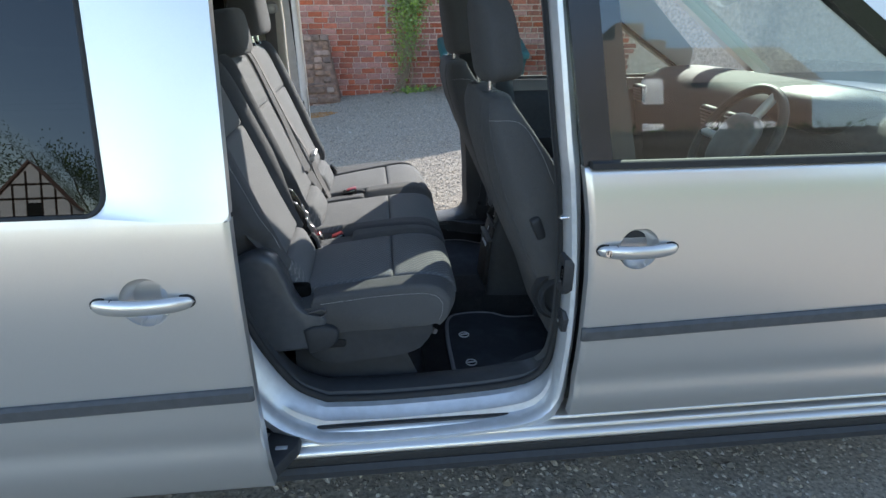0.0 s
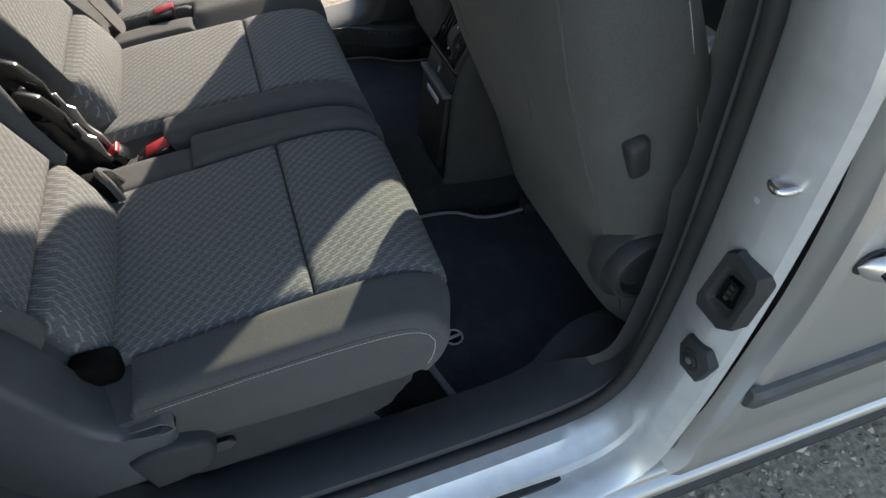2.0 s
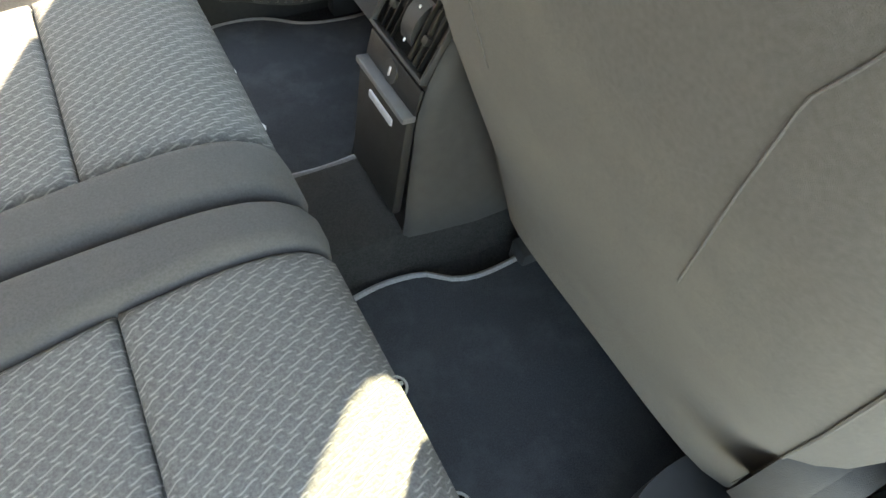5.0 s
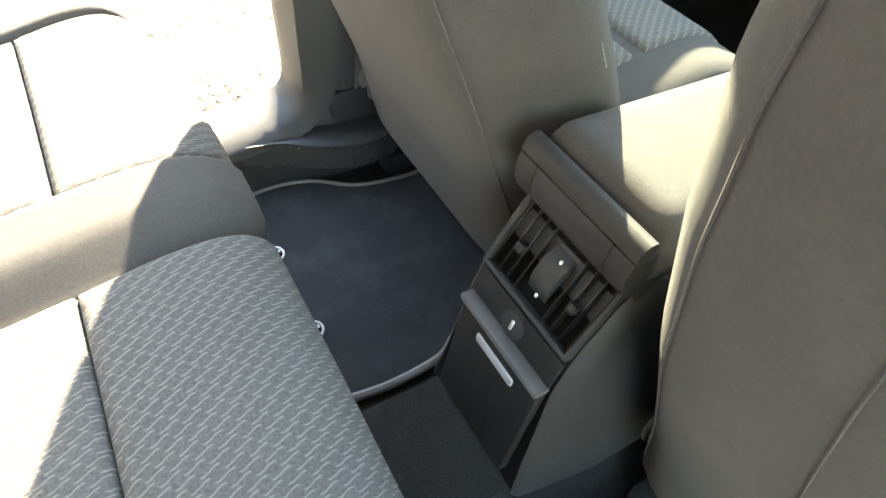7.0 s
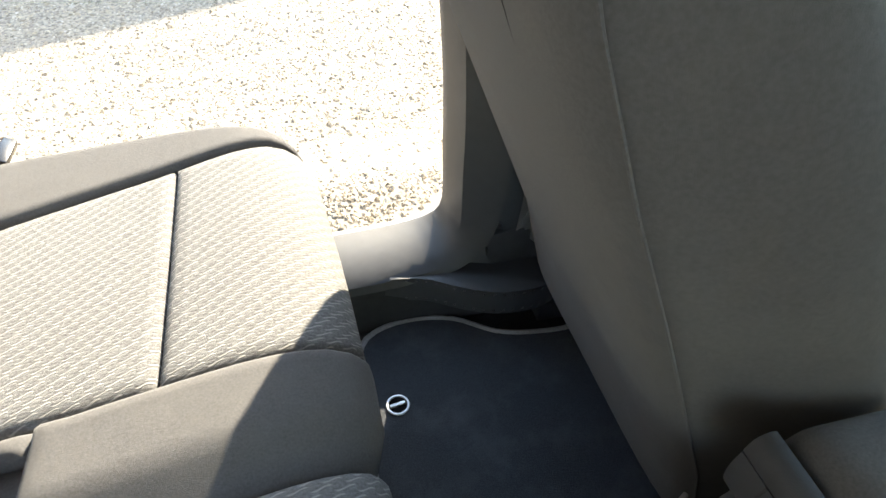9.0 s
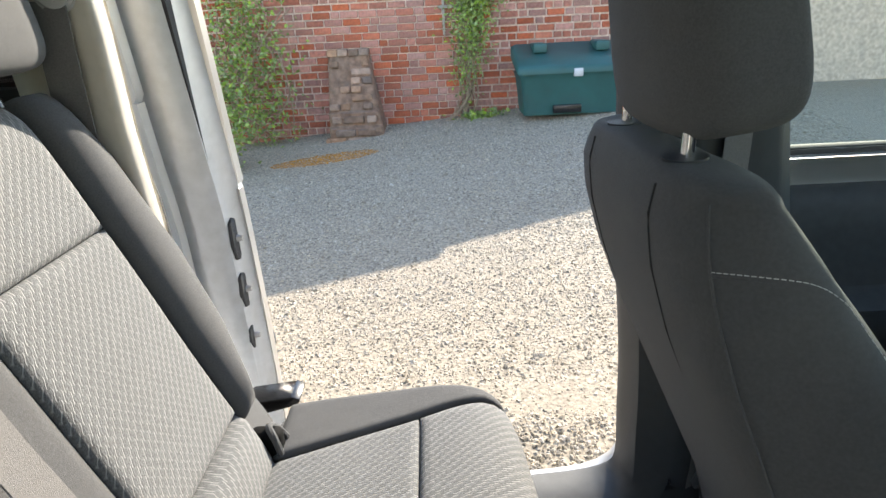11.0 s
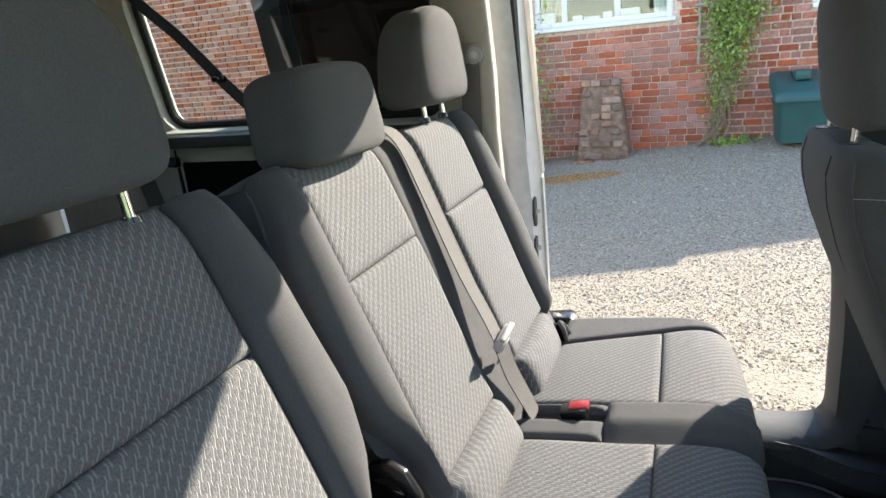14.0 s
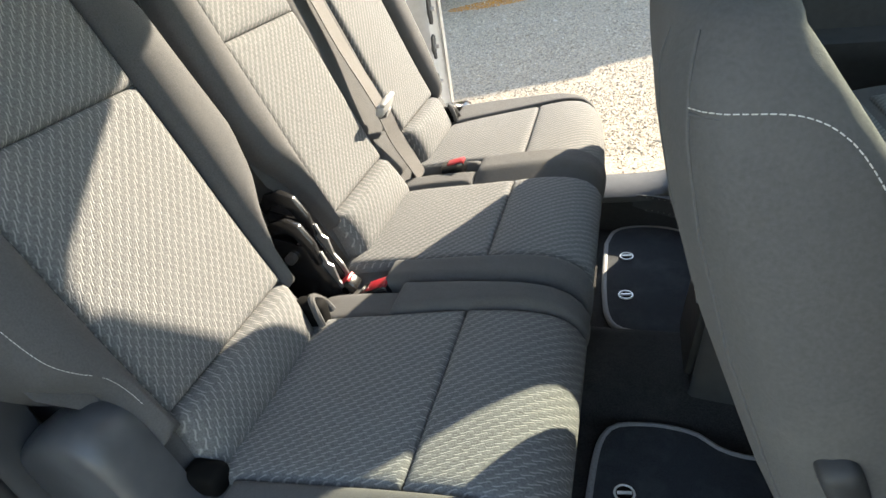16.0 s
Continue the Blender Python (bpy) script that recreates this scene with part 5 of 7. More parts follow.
def front_seat(yc, side):
    """A front seat seen from behind; side is +1 for the right-hand one."""
    seat = thing("front_seat", (0.85, yc, 0.455), "dark cloth front seat with pale side stitching" + (" before the driver's mat" if side > 0 else " beside the sill"), "car seat", "front seats")
    lean = 0.25 if side > 0 else 1.0
    low = 0.018 if side > 0 else -0.002
    grow = lambda sg, z: 1.0 if side > 0 else 1.04 if sg > 0 else float(np.interp(z, [1.0, 1.15, 1.30], [1.165, 1.12, 1.045]))
    zs = smooth_curve([(z, 0) for z in SEAT_Z], 44)[:, 0]
    rows = []
    for z in zs:
        h = seat_ring(z, lean)
        zz = z - low * max(0.0, (z - 1.15) / 0.20)
        rows.append([Vector((x, yc + y * grow(1, z), zz)) for x, y in h] + [Vector((x, yc - y * grow(-1, z), zz)) for x, y in h[::-1][1:-1]])
    # rounded top
    last = rows[-1]
    cx = sum(p.x for p in last) / len(last)
    for k, (f, dz) in enumerate(((0.97, 0.006), (0.92, 0.011), (0.84, 0.0145), (0.70, 0.0165), (0.40, 0.0175), (0.1, 0.018))):
        rows.append([Vector((cx + (p.x - cx) * f, yc + (p.y - yc) * f, p.z + dz)) for p in last])
    bm = bmesh.new()
    V = grid(bm, rows, close_v=True)
    bm.faces.new(V[0]), bm.faces.new(V[-1][::-1])
    part("backrest", bm, CLOTH_BACK, seat, "dark grey cloth backrest", 60)
    for sg in (-1, 1):
        pts = []
        for z in np.linspace(0.64, 1.349, 40):
            x, y = seat_ring(z, lean)[8]
            pts.append((x - 0.0004, yc + sg * (y * grow(sg, z) + 0.0005), z - low * max(0.0, (z - 1.15) / 0.20)))
        part("corner_seam", tube(bmesh.new(), pts, 0.0015, 6), CLOTH, seat)
        if side > 0:
            pts = []
            for z in np.linspace(0.98, 1.345, 40):
                y = float(np.interp(z, [0.98, 1.04, 1.12, 1.165, 1.18, 1.215, 1.345], [0.116, 0.124, 0.134, 0.139, 0.146, 0.160, 0.150]))
                q = seat_ring(z, lean)[:9]
                pts.append((float(np.interp(y, q[:, 1], q[:, 0])) - 0.0003, yc + sg * y, z - low * max(0.0, (z - 1.15) / 0.20)))
            part("rear_seam", tube(bmesh.new(), pts, 0.0008, 6), CLOTH, seat)
        if side < 0:
            pts = []
            for z in np.linspace(1.15, 1.349, 16):
                q = seat_ring(z, lean)
                pts.append((q[0][0] - 0.0002 + 0.0012 * max(0.0, (1.2 - z) / 0.05), yc + sg * float(np.interp(z, [1.15, 1.36], [0.124, 0.112])), z - low * max(0.0, (z - 1.15) / 0.20)))
            part("rear_seam", tube(bmesh.new(), pts, 0.0012, 6), RUBBER, seat)
        pts = []
        for L, z in smooth_curve([(8, 1.302), (10.5, 1.306), (12.6, 1.304), (13.9, 1.290), (14.6, 1.262), (15.0, 1.19), (15.1, 1.10), (15.1, 1.0)], 36):
            h = seat_ring(z, lean)
            i = int(L)
            q = h[i] + (h[min(i + 1, len(h) - 1)] - h[i]) * (L - i)
            pts.append((q[0] - 0.0006, yc + sg * (q[1] * grow(sg, z) + 0.0009), z - low * max(0.0, (z - 1.15) / 0.20)))
        part("stitching", stitches(bmesh.new(), pts), STITCH, seat, "pale stitching")
        part("side_seam", tube(bmesh.new(), [(p[0], p[1] - sg * 0.0012, p[2] - 0.004) for p in pts], 0.0013, 6), CLOTH, seat)
    # headrest
    turn = Matrix.Rotation(radians(-8), 4, "Y")
    bm = blob(bmesh.new(), (0.446, yc, 1.500 - low * 0.7), (0.107, 0.285, 0.236), 0.40, 52, 30, turn, domed((0.107, 0.285, 0.236), 0.10, 0.8))
    h = part("headrest", bm, CLOTH, seat, "dark cloth headrest", 60)
    for dy in (-0.095, 0.095):
        part("headrest_post", rod(bmesh.new(), (0.433, yc + dy, 1.335), (0.436, yc + dy, 1.46), 0.0065, 14), CHROME, h, "chrome post")
        part("post_collar", rod(bmesh.new(), (0.433, yc + dy, 1.340 - low), (0.432, yc + dy, 1.3685 - low), 0.025, 24, 0.021), PLASTIC, h, "dark plastic collar")
    # cushion
    bm = bmesh.new()
    S2 = Surface([(0.72, 0.79), (0.78, 0.81), (0.87, 0.835), (0.98, 0.855), (1.05, 0.84), (1.08, 0.79), (1.07, 0.73)])
    pillow(bm, S2, yc - 0.255, yc + 0.255, 0.0, S2.length, 0.03, 0.05, sink=0.10, ny=22)
    part("cushion", bm, CLOTH, seat, "dark cloth front cushion", 60)
    for a, b in ((-0.16, -0.01), (0.01, 0.16)):
        bm = pillow(bmesh.new(), S2, yc - 0.16, yc + 0.16, S2.v_at_x(0.78 if a < 0 else 0.915), S2.v_at_x(0.915) if a < 0 else S2.length * 0.85, 0.036, 0.012)
        part("cushion_panel", bm, WEAVE, seat, "", 60)
    bm = bmesh.new()
    box(bm, 0.76, 1.08, yc - 0.23, yc + 0.23, 0.50, 0.74, 0.02)
    part("seat_base", bm, PLASTIC, seat)
    for dy in (-0.21, 0.21):
        bm = bmesh.new()
        box(bm, 0.68, 1.15, yc + dy - 0.02, yc + dy + 0.02, 0.455, 0.50, 0.004)
        part("seat_rail", bm, PLASTIC, seat)
    # steel bracket at the foot of the back
    for sg in ((1,) if side > 0 else (-1, 1)):
        bm = bmesh.new()
        prism(bm, [(0.66, 0.62), (0.645, 0.66), (0.65, 0.70), (0.70, 0.72), (0.74, 0.69), (0.72, 0.60), (0.68, 0.60)], "y", yc + sg * 0.252 - 0.003, yc + sg * 0.252 + 0.003, 0.001)
        part("recline_bracket", bm, STEEL, seat, "bare steel bracket")
    if side > 0:
        yo = yc - 0.262
        def turned(profile):
            bm = bmesh.new()
            V = grid(bm, [[Vector((0.618 + r * math.cos(q), y, 0.792 + r * math.sin(q))) for q in np.linspace(0, 2 * math.pi, 41)[:-1]] for r, y in profile], close_v=True)
            bm.faces.new(V[-1])
            return bm

        k = part("recline_cover", turned([(0.074, yo + 0.03), (0.074, yo + 0.004), (0.072, yo - 0.001), (0.067, yo + 0.003), (0.04, yo + 0.004)]), PLASTIC, seat, "dark round recline cover")
        part("recline_wheel", turned([(0.060, yo + 0.008), (0.060, yo - 0.016), (0.056, yo - 0.021), (0.048, yo - 0.020), (0.042, yo - 0.006), (0.02, yo - 0.003), (0.004, yo - 0.003)]), PLASTIC, k, "hollow grey recline wheel")
        m = Matrix.Translation((0.545, yc - 0.262, 1.005)) @ Matrix.Rotation(radians(-24), 4, "Y") @ Matrix.Rotation(radians(12), 4, "X")
        part("tilt_lever", obox((0.030, 0.030, 0.072), 0.010, 3, m), PLASTIC, seat, "dark tilt lever on the seat back")
    return seat


front_seat(0.502, 1)
front_seat(1.302, -1)

# ---- centre console ----
console = thing("centre_console", (0.7, 0.897, 0.53), "dark plastic centre console with rear vents and drawer", "console")
C0 = 0.897


def face_x(z):
    return float(np.interp(z, [0.53, 0.56, 0.74, 0.80, 0.86, 0.90], [0.508, 0.513, 0.531, 0.547, 0.578, 0.615]))


bm = bmesh.new()
P = []
for z in np.linspace(0.53, 0.895, 22):
    w = float(np.interp(z, [0.53, 0.6, 0.75, 0.895], [0.112, 0.104, 0.092, 0.090]))
    x = face_x(z)
    P.append([Vector((1.2, C0 - w - 0.01, z)), Vector((x + 0.12, C0 - w - 0.012, z)), Vector((x + 0.03, C0 - w, z)), Vector((x + 0.008, C0 - w + 0.004, z)), Vector((x, C0 - w + 0.013, z)), Vector((x + 0.004, C0 - w + 0.018, z)),
              Vector((x + 0.004, C0 + w - 0.018, z)), Vector((x, C0 + w - 0.013, z)), Vector((x + 0.008, C0 + w - 0.004, z)), Vector((x + 0.03, C0 + w, z)), Vector((x + 0.12, C0 + w + 0.012, z)), Vector((1.2, C0 + w + 0.01, z))])
V = grid(bm, P, close_v=True)
bm.faces.new(V[0]), bm.faces.new(V[-1][::-1])
part("console_body", bm, PLASTIC, console, "dark plastic console body", 50)
slope = math.degrees(math.atan2(face_x(0.74) - face_x(0.56), 0.18))
m0 = Matrix.Translation((face_x(0.65) - 0.004, C0, 0.647)) @ Matrix.Rotation(radians(slope), 4, "Y")
dr = part("drawer", obox((0.016, 0.150, 0.185), 0.004, 2, m0), CONSOLE, console, "dark drawer front")
part("drawer_lip", obox((0.022, 0.152, 0.010), 0.003, 2, m0 @ Matrix.Translation((-0.004, 0, 0.094))), PLASTIC_GREY, dr)
part("drawer_pull", obox((0.006, 0.074, 0.013), 0.003, 2, m0 @ Matrix.Translation((-0.008, -0.002, 0.062))), SILVER_PLASTIC, dr, "pale grey pull bar")
m1 = Matrix.Translation((face_x(0.765) - 0.001, C0, 0.765)) @ Matrix.Rotation(radians(14), 4, "Y")
part("panel", obox((0.006, 0.150, 0.040), 0.002, 2, m1), CONSOLE, console)
bm = bmesh.new()
r0 = m1 @ Matrix.Rotation(radians(90), 4, "Y")
bmesh.ops.create_cone(bm, cap_ends=True, segments=28, radius1=0.017, radius2=0.016, depth=0.012, matrix=r0)
sk = part("power_socket", bm, PLASTIC, console, "round power socket cover")
bm = obox((0.004, 0.004, 0.014), 0.001, 1, m1 @ Matrix.Translation((-0.0065, 0, 0)))
part("socket_mark", bm, SILVER_PLASTIC, sk)
m2 = Matrix.Translation(((face_x(0.79) + face_x(0.875)) / 2 + 0.004, C0, 0.832)) @ Matrix.Rotation(radians(29), 4, "Y")
bm = bmesh.new()
for a, b, c, d in ((-0.076, -0.070, -0.047, 0.047), (0.070, 0.076, -0.047, 0.047), (-0.076, 0.076, -0.050, -0.043), (-0.076, 0.076, 0.043, 0.050)):
    obox((0.016, b - a, d - c), 0.003, 2, m2 @ Matrix.Translation((-0.008, (a + b) / 2, (c + d) / 2)), bm)
part("vent_frame", bm, PLASTIC, console, "dark vent frame")
# black plate on the console face stands in for the vents' shaded depth
part("vent_depth_shade", obox((0.004, 0.146, 0.090), 0, 1, m2 @ Matrix.Translation((-0.002, 0, 0))), BLACK_SHADE, console)
for sg in (-1, 1):
    for k in (0, 1.5, 3, 4.5):
        bm = obox((0.008, 0.0018, 0.084), 0.0006, 1, m2 @ Matrix.Translation((-0.007, sg * (0.022 + 0.0095 * k + 0.004), 0)) @ Matrix.Rotation(radians(18 * sg), 4, "Z"))
        part("vent_slat", bm, SLAT, console)
    bm = obox((0.012, 0.012, 0.012), 0.003, 2, m2 @ Matrix.Translation((-0.012, sg * 0.045, -0.004)))
    part("vent_tab", bm, CONSOLE, console)
bm = bmesh.new()
rows = []
for k in range(15):
    a = radians(-75 + 150 * k / 14)
    c = m2 @ Vector((0.036 - 0.052 * math.cos(a), 0, 0.047 * math.sin(a)))
    rows.append([c + (m2.to_3x3() @ Vector((0, w, 0))) for w in (-0.015, 0.015)])
B = [[p + m2.to_3x3() @ Vector((0.012, 0, 0)) for p in row] for row in rows]
slab(bm, rows, B)
wh = part("vent_wheel", bm, PLASTIC, console, "dark grey vent wheel between the vents")
for zz in (-0.027, 0.020):
    part("wheel_mark", obox((0.003, 0.0035, 0.005), 0.001, 1, m2 @ Matrix.Translation((-0.0135 if zz > 0 else -0.0115, -0.004, zz))), WHITE, wh)
arm = thing("armrest", (0.8, C0, 0.895), "padded grey armrest on the console", "armrest")
bm = bmesh.new()
P = []
for f in np.linspace(0, 1, 26):
    x = 0.584 + 0.36 * f ** 1.4
    k = min((x - 0.584) / 0.026, 1.0)
    k = math.sqrt(max(0.0, 1 - (1 - k) ** 2))
    P.append([Vector((x, C0 + a * (0.93 + 0.07 * k), 0.906 + (z - 0.905) * (0.45 + 0.55 * k) - 0.02 * max(0, f - 0.8))) for a, z in smooth_curve([(-0.081, 0.905), (-0.084, 0.935), (-0.080, 0.957), (-0.066, 0.968), (-0.02, 0.971), (0.02, 0.971), (0.066, 0.968), (0.080, 0.957), (0.084, 0.935), (0.081, 0.905)], 24)])
B = [[Vector((p.x, p.y, 0.902)) for p in row] for row in P]
slab(bm, P, B)
part("pad", bm, CLOTH, arm, "grey cloth pad", 50)
bm = bmesh.new()
block = smooth_curve([(0.592, 0.885), (0.572, 0.889), (0.562, 0.904), (0.560, 0.924), (0.563, 0.938)], 14)
prism(bm, [tuple(p) for p in block] + [(0.592, 0.938)], "y", C0 - 0.083, C0 + 0.083)
prism(bm, [(0.592, 0.872), (0.95, 0.872), (0.95, 0.904), (0.592, 0.904)], "y", C0 - 0.083, C0 + 0.083)
hb = part("hinge_block", bm, PLASTIC, arm, "grey plastic armrest base", 30)
bm = bmesh.new()
lidp = smooth_curve([(0.5628, 0.940), (0.566, 0.952), (0.575, 0.958), (0.582, 0.957)], 8)
prism(bm, [tuple(p) for p in lidp] + [(0.582, 0.940)], "y", C0 - 0.083, C0 + 0.083)
part("lid_edge", bm, PLASTIC, arm, "grey plastic lid edge", 30)
for sg in (-1, 1):
    bm = bmesh.new()
    prism(bm, [(p[0] - 0.0008, p[1]) for p in block] + [(0.592, 0.938)], "y", C0 + sg * 0.056 - 0.0008, C0 + sg * 0.056 + 0.0008)
    part("cover_joint", bm, RUBBER, hb)

# ---- floor mats ----
def floor_mat(outline, fast, label):
    mat = thing("floor_mat", (outline[0][0], outline[0][1], 0.457), label, "floor mat", "floor mats")
    loop = smooth_curve(outline + outline[:1], 90)[:-1]
    bm = bmesh.new()
    prism(bm, [tuple(p) for p in loop], "z", 0.459, 0.472)
    part("carpet_top", bm, MAT, mat, "", 30)
    bm = bmesh.new()
    sweep(bm, [(p[0], p[1], 0.467) for p in loop], circle(0.0075, 8), closed=True)
    part("edging", bm, PIPING, mat, "grey edge binding")
    for x, y in fast:
        bm = bmesh.new()
        pth = [(x + 0.017 * math.cos(a), y + 0.017 * math.sin(a), 0.4745) for a in np.linspace(0, 2 * math.pi, 25)[:-1]]
        sweep(bm, pth, circle(0.0022, 6), closed=True)
        f = part("fastener_ring", bm, METAL_RING, mat, "pale fastener ring")
        part("fastener_cap", rod(bmesh.new(), (x, y, 0.4715), (x, y, 0.4745), 0.0155, 20), BLACK_SHADE, f)
        part("fastener_slot", obox((0.006, 0.026, 0.004), 0.001, 1, Matrix.Translation((x, y, 0.476)) @ Matrix.Rotation(radians(-82), 4, "Z")), METAL_RING, f)


floor_mat([(0.335, 0.36), (0.36, 0.28), (0.40, 0.255), (0.46, 0.245), (0.53, 0.268), (0.62, 0.30), (0.85, 0.31), (0.88, 0.50), (0.85, 0.70), (0.60, 0.71), (0.52, 0.752), (0.43, 0.76), (0.36, 0.73), (0.338, 0.60)], ((0.396, 0.594), (0.396, 0.413)), "black carpet floor mat with grey binding behind the driver's seat")
floor_mat([(0.335, 1.43), (0.36, 1.505), (0.43, 1.533), (0.52, 1.522), (0.60, 1.472), (0.70, 1.455), (0.85, 1.45), (0.88, 1.25), (0.85, 1.075), (0.62, 1.075), (0.55, 1.045), (0.43, 1.04), (0.36, 1.07), (0.338, 1.20)], ((0.391, 1.181), (0.391, 1.362)), "black carpet floor mat with grey binding behind the passenger seat")


# ---- dashboard and steering wheel ----
dash = thing("dashboard", (1.5, 0.9, 0.7), "grey dashboard with round-edged air vents", "dashboard")
bm = bmesh.new()
prof = smooth_curve([(1.95, 0.75), (1.60, 0.72), (1.48, 0.86), (1.42, 1.05), (1.43, 1.19), (1.50, 1.265), (1.72, 1.285), (1.98, 1.25)], 40)
grid(bm, [[Vector((x, y, z + 0.012 * math.sin(math.pi * (y - 0.08) / 1.63))) for x, z in prof] for y in np.linspace(0.08, CAR_W - 0.08, 18)])
part("dash_top", bm, DASH, dash)
for yv in (0.15, 0.80, 0.98, 1.66):
    bm = bmesh.new()
    m = Matrix.Translation((1.418, yv, 1.16)) @ Matrix.Rotation(radians(-14), 4, "Y")
    obox((0.03, 0.125, 0.085), 0.012, 3, m, bm)
    v = part("air_vent", bm, PLASTIC, dash, "dark air vent")
    for k in range(5):
        part("vent_slat", obox((0.006, 0.105, 0.006), 0.001, 1, m @ Matrix.Translation((-0.017, 0, -0.028 + 0.014 * k))), PLASTIC_GREY, v)
bm = bmesh.new()
blob(bm, (1.50, 0.49, 1.265), (0.26, 0.36, 0.13), 0.7)
part("instrument_hood", bm, PLASTIC, dash)
wheel = thing("steering_wheel", (1.2, 0.49, 1.05), "grey three-spoke steering wheel before the dashboard", "steering wheel")
mw = Matrix.Translation((1.22, 0.49, 1.17)) @ Matrix.Rotation(radians(-62), 4, "Y")
bm = bmesh.new()
sweep(bm, [mw @ Vector((0.18 * math.cos(a), 0.18 * math.sin(a), 0)) for a in np.linspace(0, 2 * math.pi, 41)[:-1]], circle(0.015, 10), closed=True, up=mw.to_3x3() @ Vector((0, 0, 1)))
part("rim", bm, PLASTIC, wheel)
bm = bmesh.new()
blob(bm, mw.translation, (0.19, 0.19, 0.05), 0.7, turn=mw)
part("hub", bm, PLASTIC_GREY, wheel)
for a in (0.3, math.pi - 0.3, -math.pi / 2):
    bm = bmesh.new()
    rod(bm, mw @ Vector((0.07 * math.sin(a + math.pi / 2), 0.07 * math.cos(a + math.pi / 2), 0)), mw @ Vector((0.175 * math.sin(a + math.pi / 2), 0.175 * math.cos(a + math.pi / 2), 0)), 0.014, 10)
    part("spoke", bm, SILVER_PLASTIC, wheel)

# ---- front bulkhead ----
part("bulkhead", box(bmesh.new(), 1.70, 1.74, 0.12, CAR_W - 0.08, 0.44, 1.0, 0.02), CARPET, van, "dark carpeted front bulkhead")
for s in (1, -1):
    part("kick_panel", box(bmesh.new(), 1.30, 1.70, side_y(s, 0.105), side_y(s, 0.13), 0.44, 0.82, 0.008), PLASTIC, van, "dark plastic footwell side panel")

# ---- front belts by the pillars ----
for s in (1, -1):
    fb = thing("seat_belt", (0.6, side_y(s, 0.22), 0.6), "dark webbing front belt hanging by the door pillar", "seat belt", "seat belts")
    bm = bmesh.new()
    dx = 0.05 if s > 0 else 0.06
    cp = smooth_curve([(0.575 + dx, side_y(s, 0.275), 1.66), (0.585 + dx, side_y(s, 0.255), 1.3), (0.585 + dx, side_y(s, 0.246 if s < 0 else 0.234), 1.0), (0.60 + dx, side_y(s, 0.25 if s < 0 else 0.212), 0.80), (0.60 + dx, side_y(s, 0.235 if s < 0 else 0.215), 0.62)], 30)
    rows = [[Vector(p) + Vector((-0.023, 0.006 * s, 0)), Vector(p) + Vector((0.023, -0.006 * s, 0)), Vector(p) + Vector((0.023, -0.0075 * s, 0)), Vector(p) + Vector((-0.023, 0.0045 * s, 0))] for p in cp]
    V = grid(bm, rows, close_v=True)
    bm.faces.new(V[0]), bm.faces.new(V[-1][::-1])
    part("webbing", bm, WEB, fb)
    # lower trim of the pillar
    bm = bmesh.new()
    P, B = [], []
    for z, x0, x1, y in ((0.46, 0.50, 1.0, 0.25), (0.56, 0.52, 0.95, 0.245), (0.64, 0.575, 0.85, 0.238), (0.8, 0.575, 0.80, 0.232), (1.1, 0.565, 0.78, 0.228), (1.4, 0.565, 0.72, 0.25), (1.8, 0.55, 0.66, 0.30), (1.95, 0.50, 0.64, 0.34)):
        x0 += (0.065 if z < 1.2 else 0.045) if s > 0 and z > 0.6 else 0.0
        y -= float(np.interp(z, [0.56, 0.64, 0.8, 1.1, 1.4], [0, 0.036, 0.034, 0.012, 0])) if s > 0 else 0.0
        P.append([Vector((x0 + (x1 - x0) * k / 6, side_y(s, y - 0.02 * (k in (0, 6))), z)) for k in range(7)])
        B.append([Vector((x0 + (x1 - x0) * k / 6, side_y(s, 0.13 if z < 1.2 else 0.13 + sill_line(z)), z)) for k in range(7)])
    slab(bm, P, B)
    part("pillar_trim", bm, PLASTIC if s > 0 else PLASTIC_SILL, van, "dark plastic pillar trim", 60)
anchor = thing("belt_anchor", (0.59, 1.575, 0.56), "dark belt anchor bracket on the sill", "belt anchor")
part("bracket", obox((0.085, 0.03, 0.085), 0.008, 2, Matrix.Translation((0.630, 1.565, 0.598)) @ Matrix.Rotation(radians(-6), 4, "Y")), PLASTIC, anchor)
part("anchor_bolt", rod(bmesh.new(), (0.607, 1.56, 0.652), (0.602, 1.552, 0.656), 0.006, 10), CHROME, anchor)

# rear belts on the pillars
def webbing(pts, w, along, thick=0.0012, n=24):
    """A strap of half width w along pts, its width running towards along."""
    cp = smooth_curve(pts, n)
    bm = bmesh.new()
    rows = []
    for k, p in enumerate(cp):
        t = Vector(cp[min(k + 1, n - 1)]) - Vector(cp[max(k - 1, 0)])
        u = Vector(along)
        u = (u - t * (u.dot(t) / t.dot(t))).normalized()
        v = t.cross(u).normalized() * thick
        rows.append([Vector(p) - u * w + v, Vector(p) + u * w + v, Vector(p) + u * w - v, Vector(p) - u * w - v])
    V = grid(bm, rows, close_v=True)
    bm.faces.new(V[0]), bm.faces.new(V[-1][::-1])
    return bm


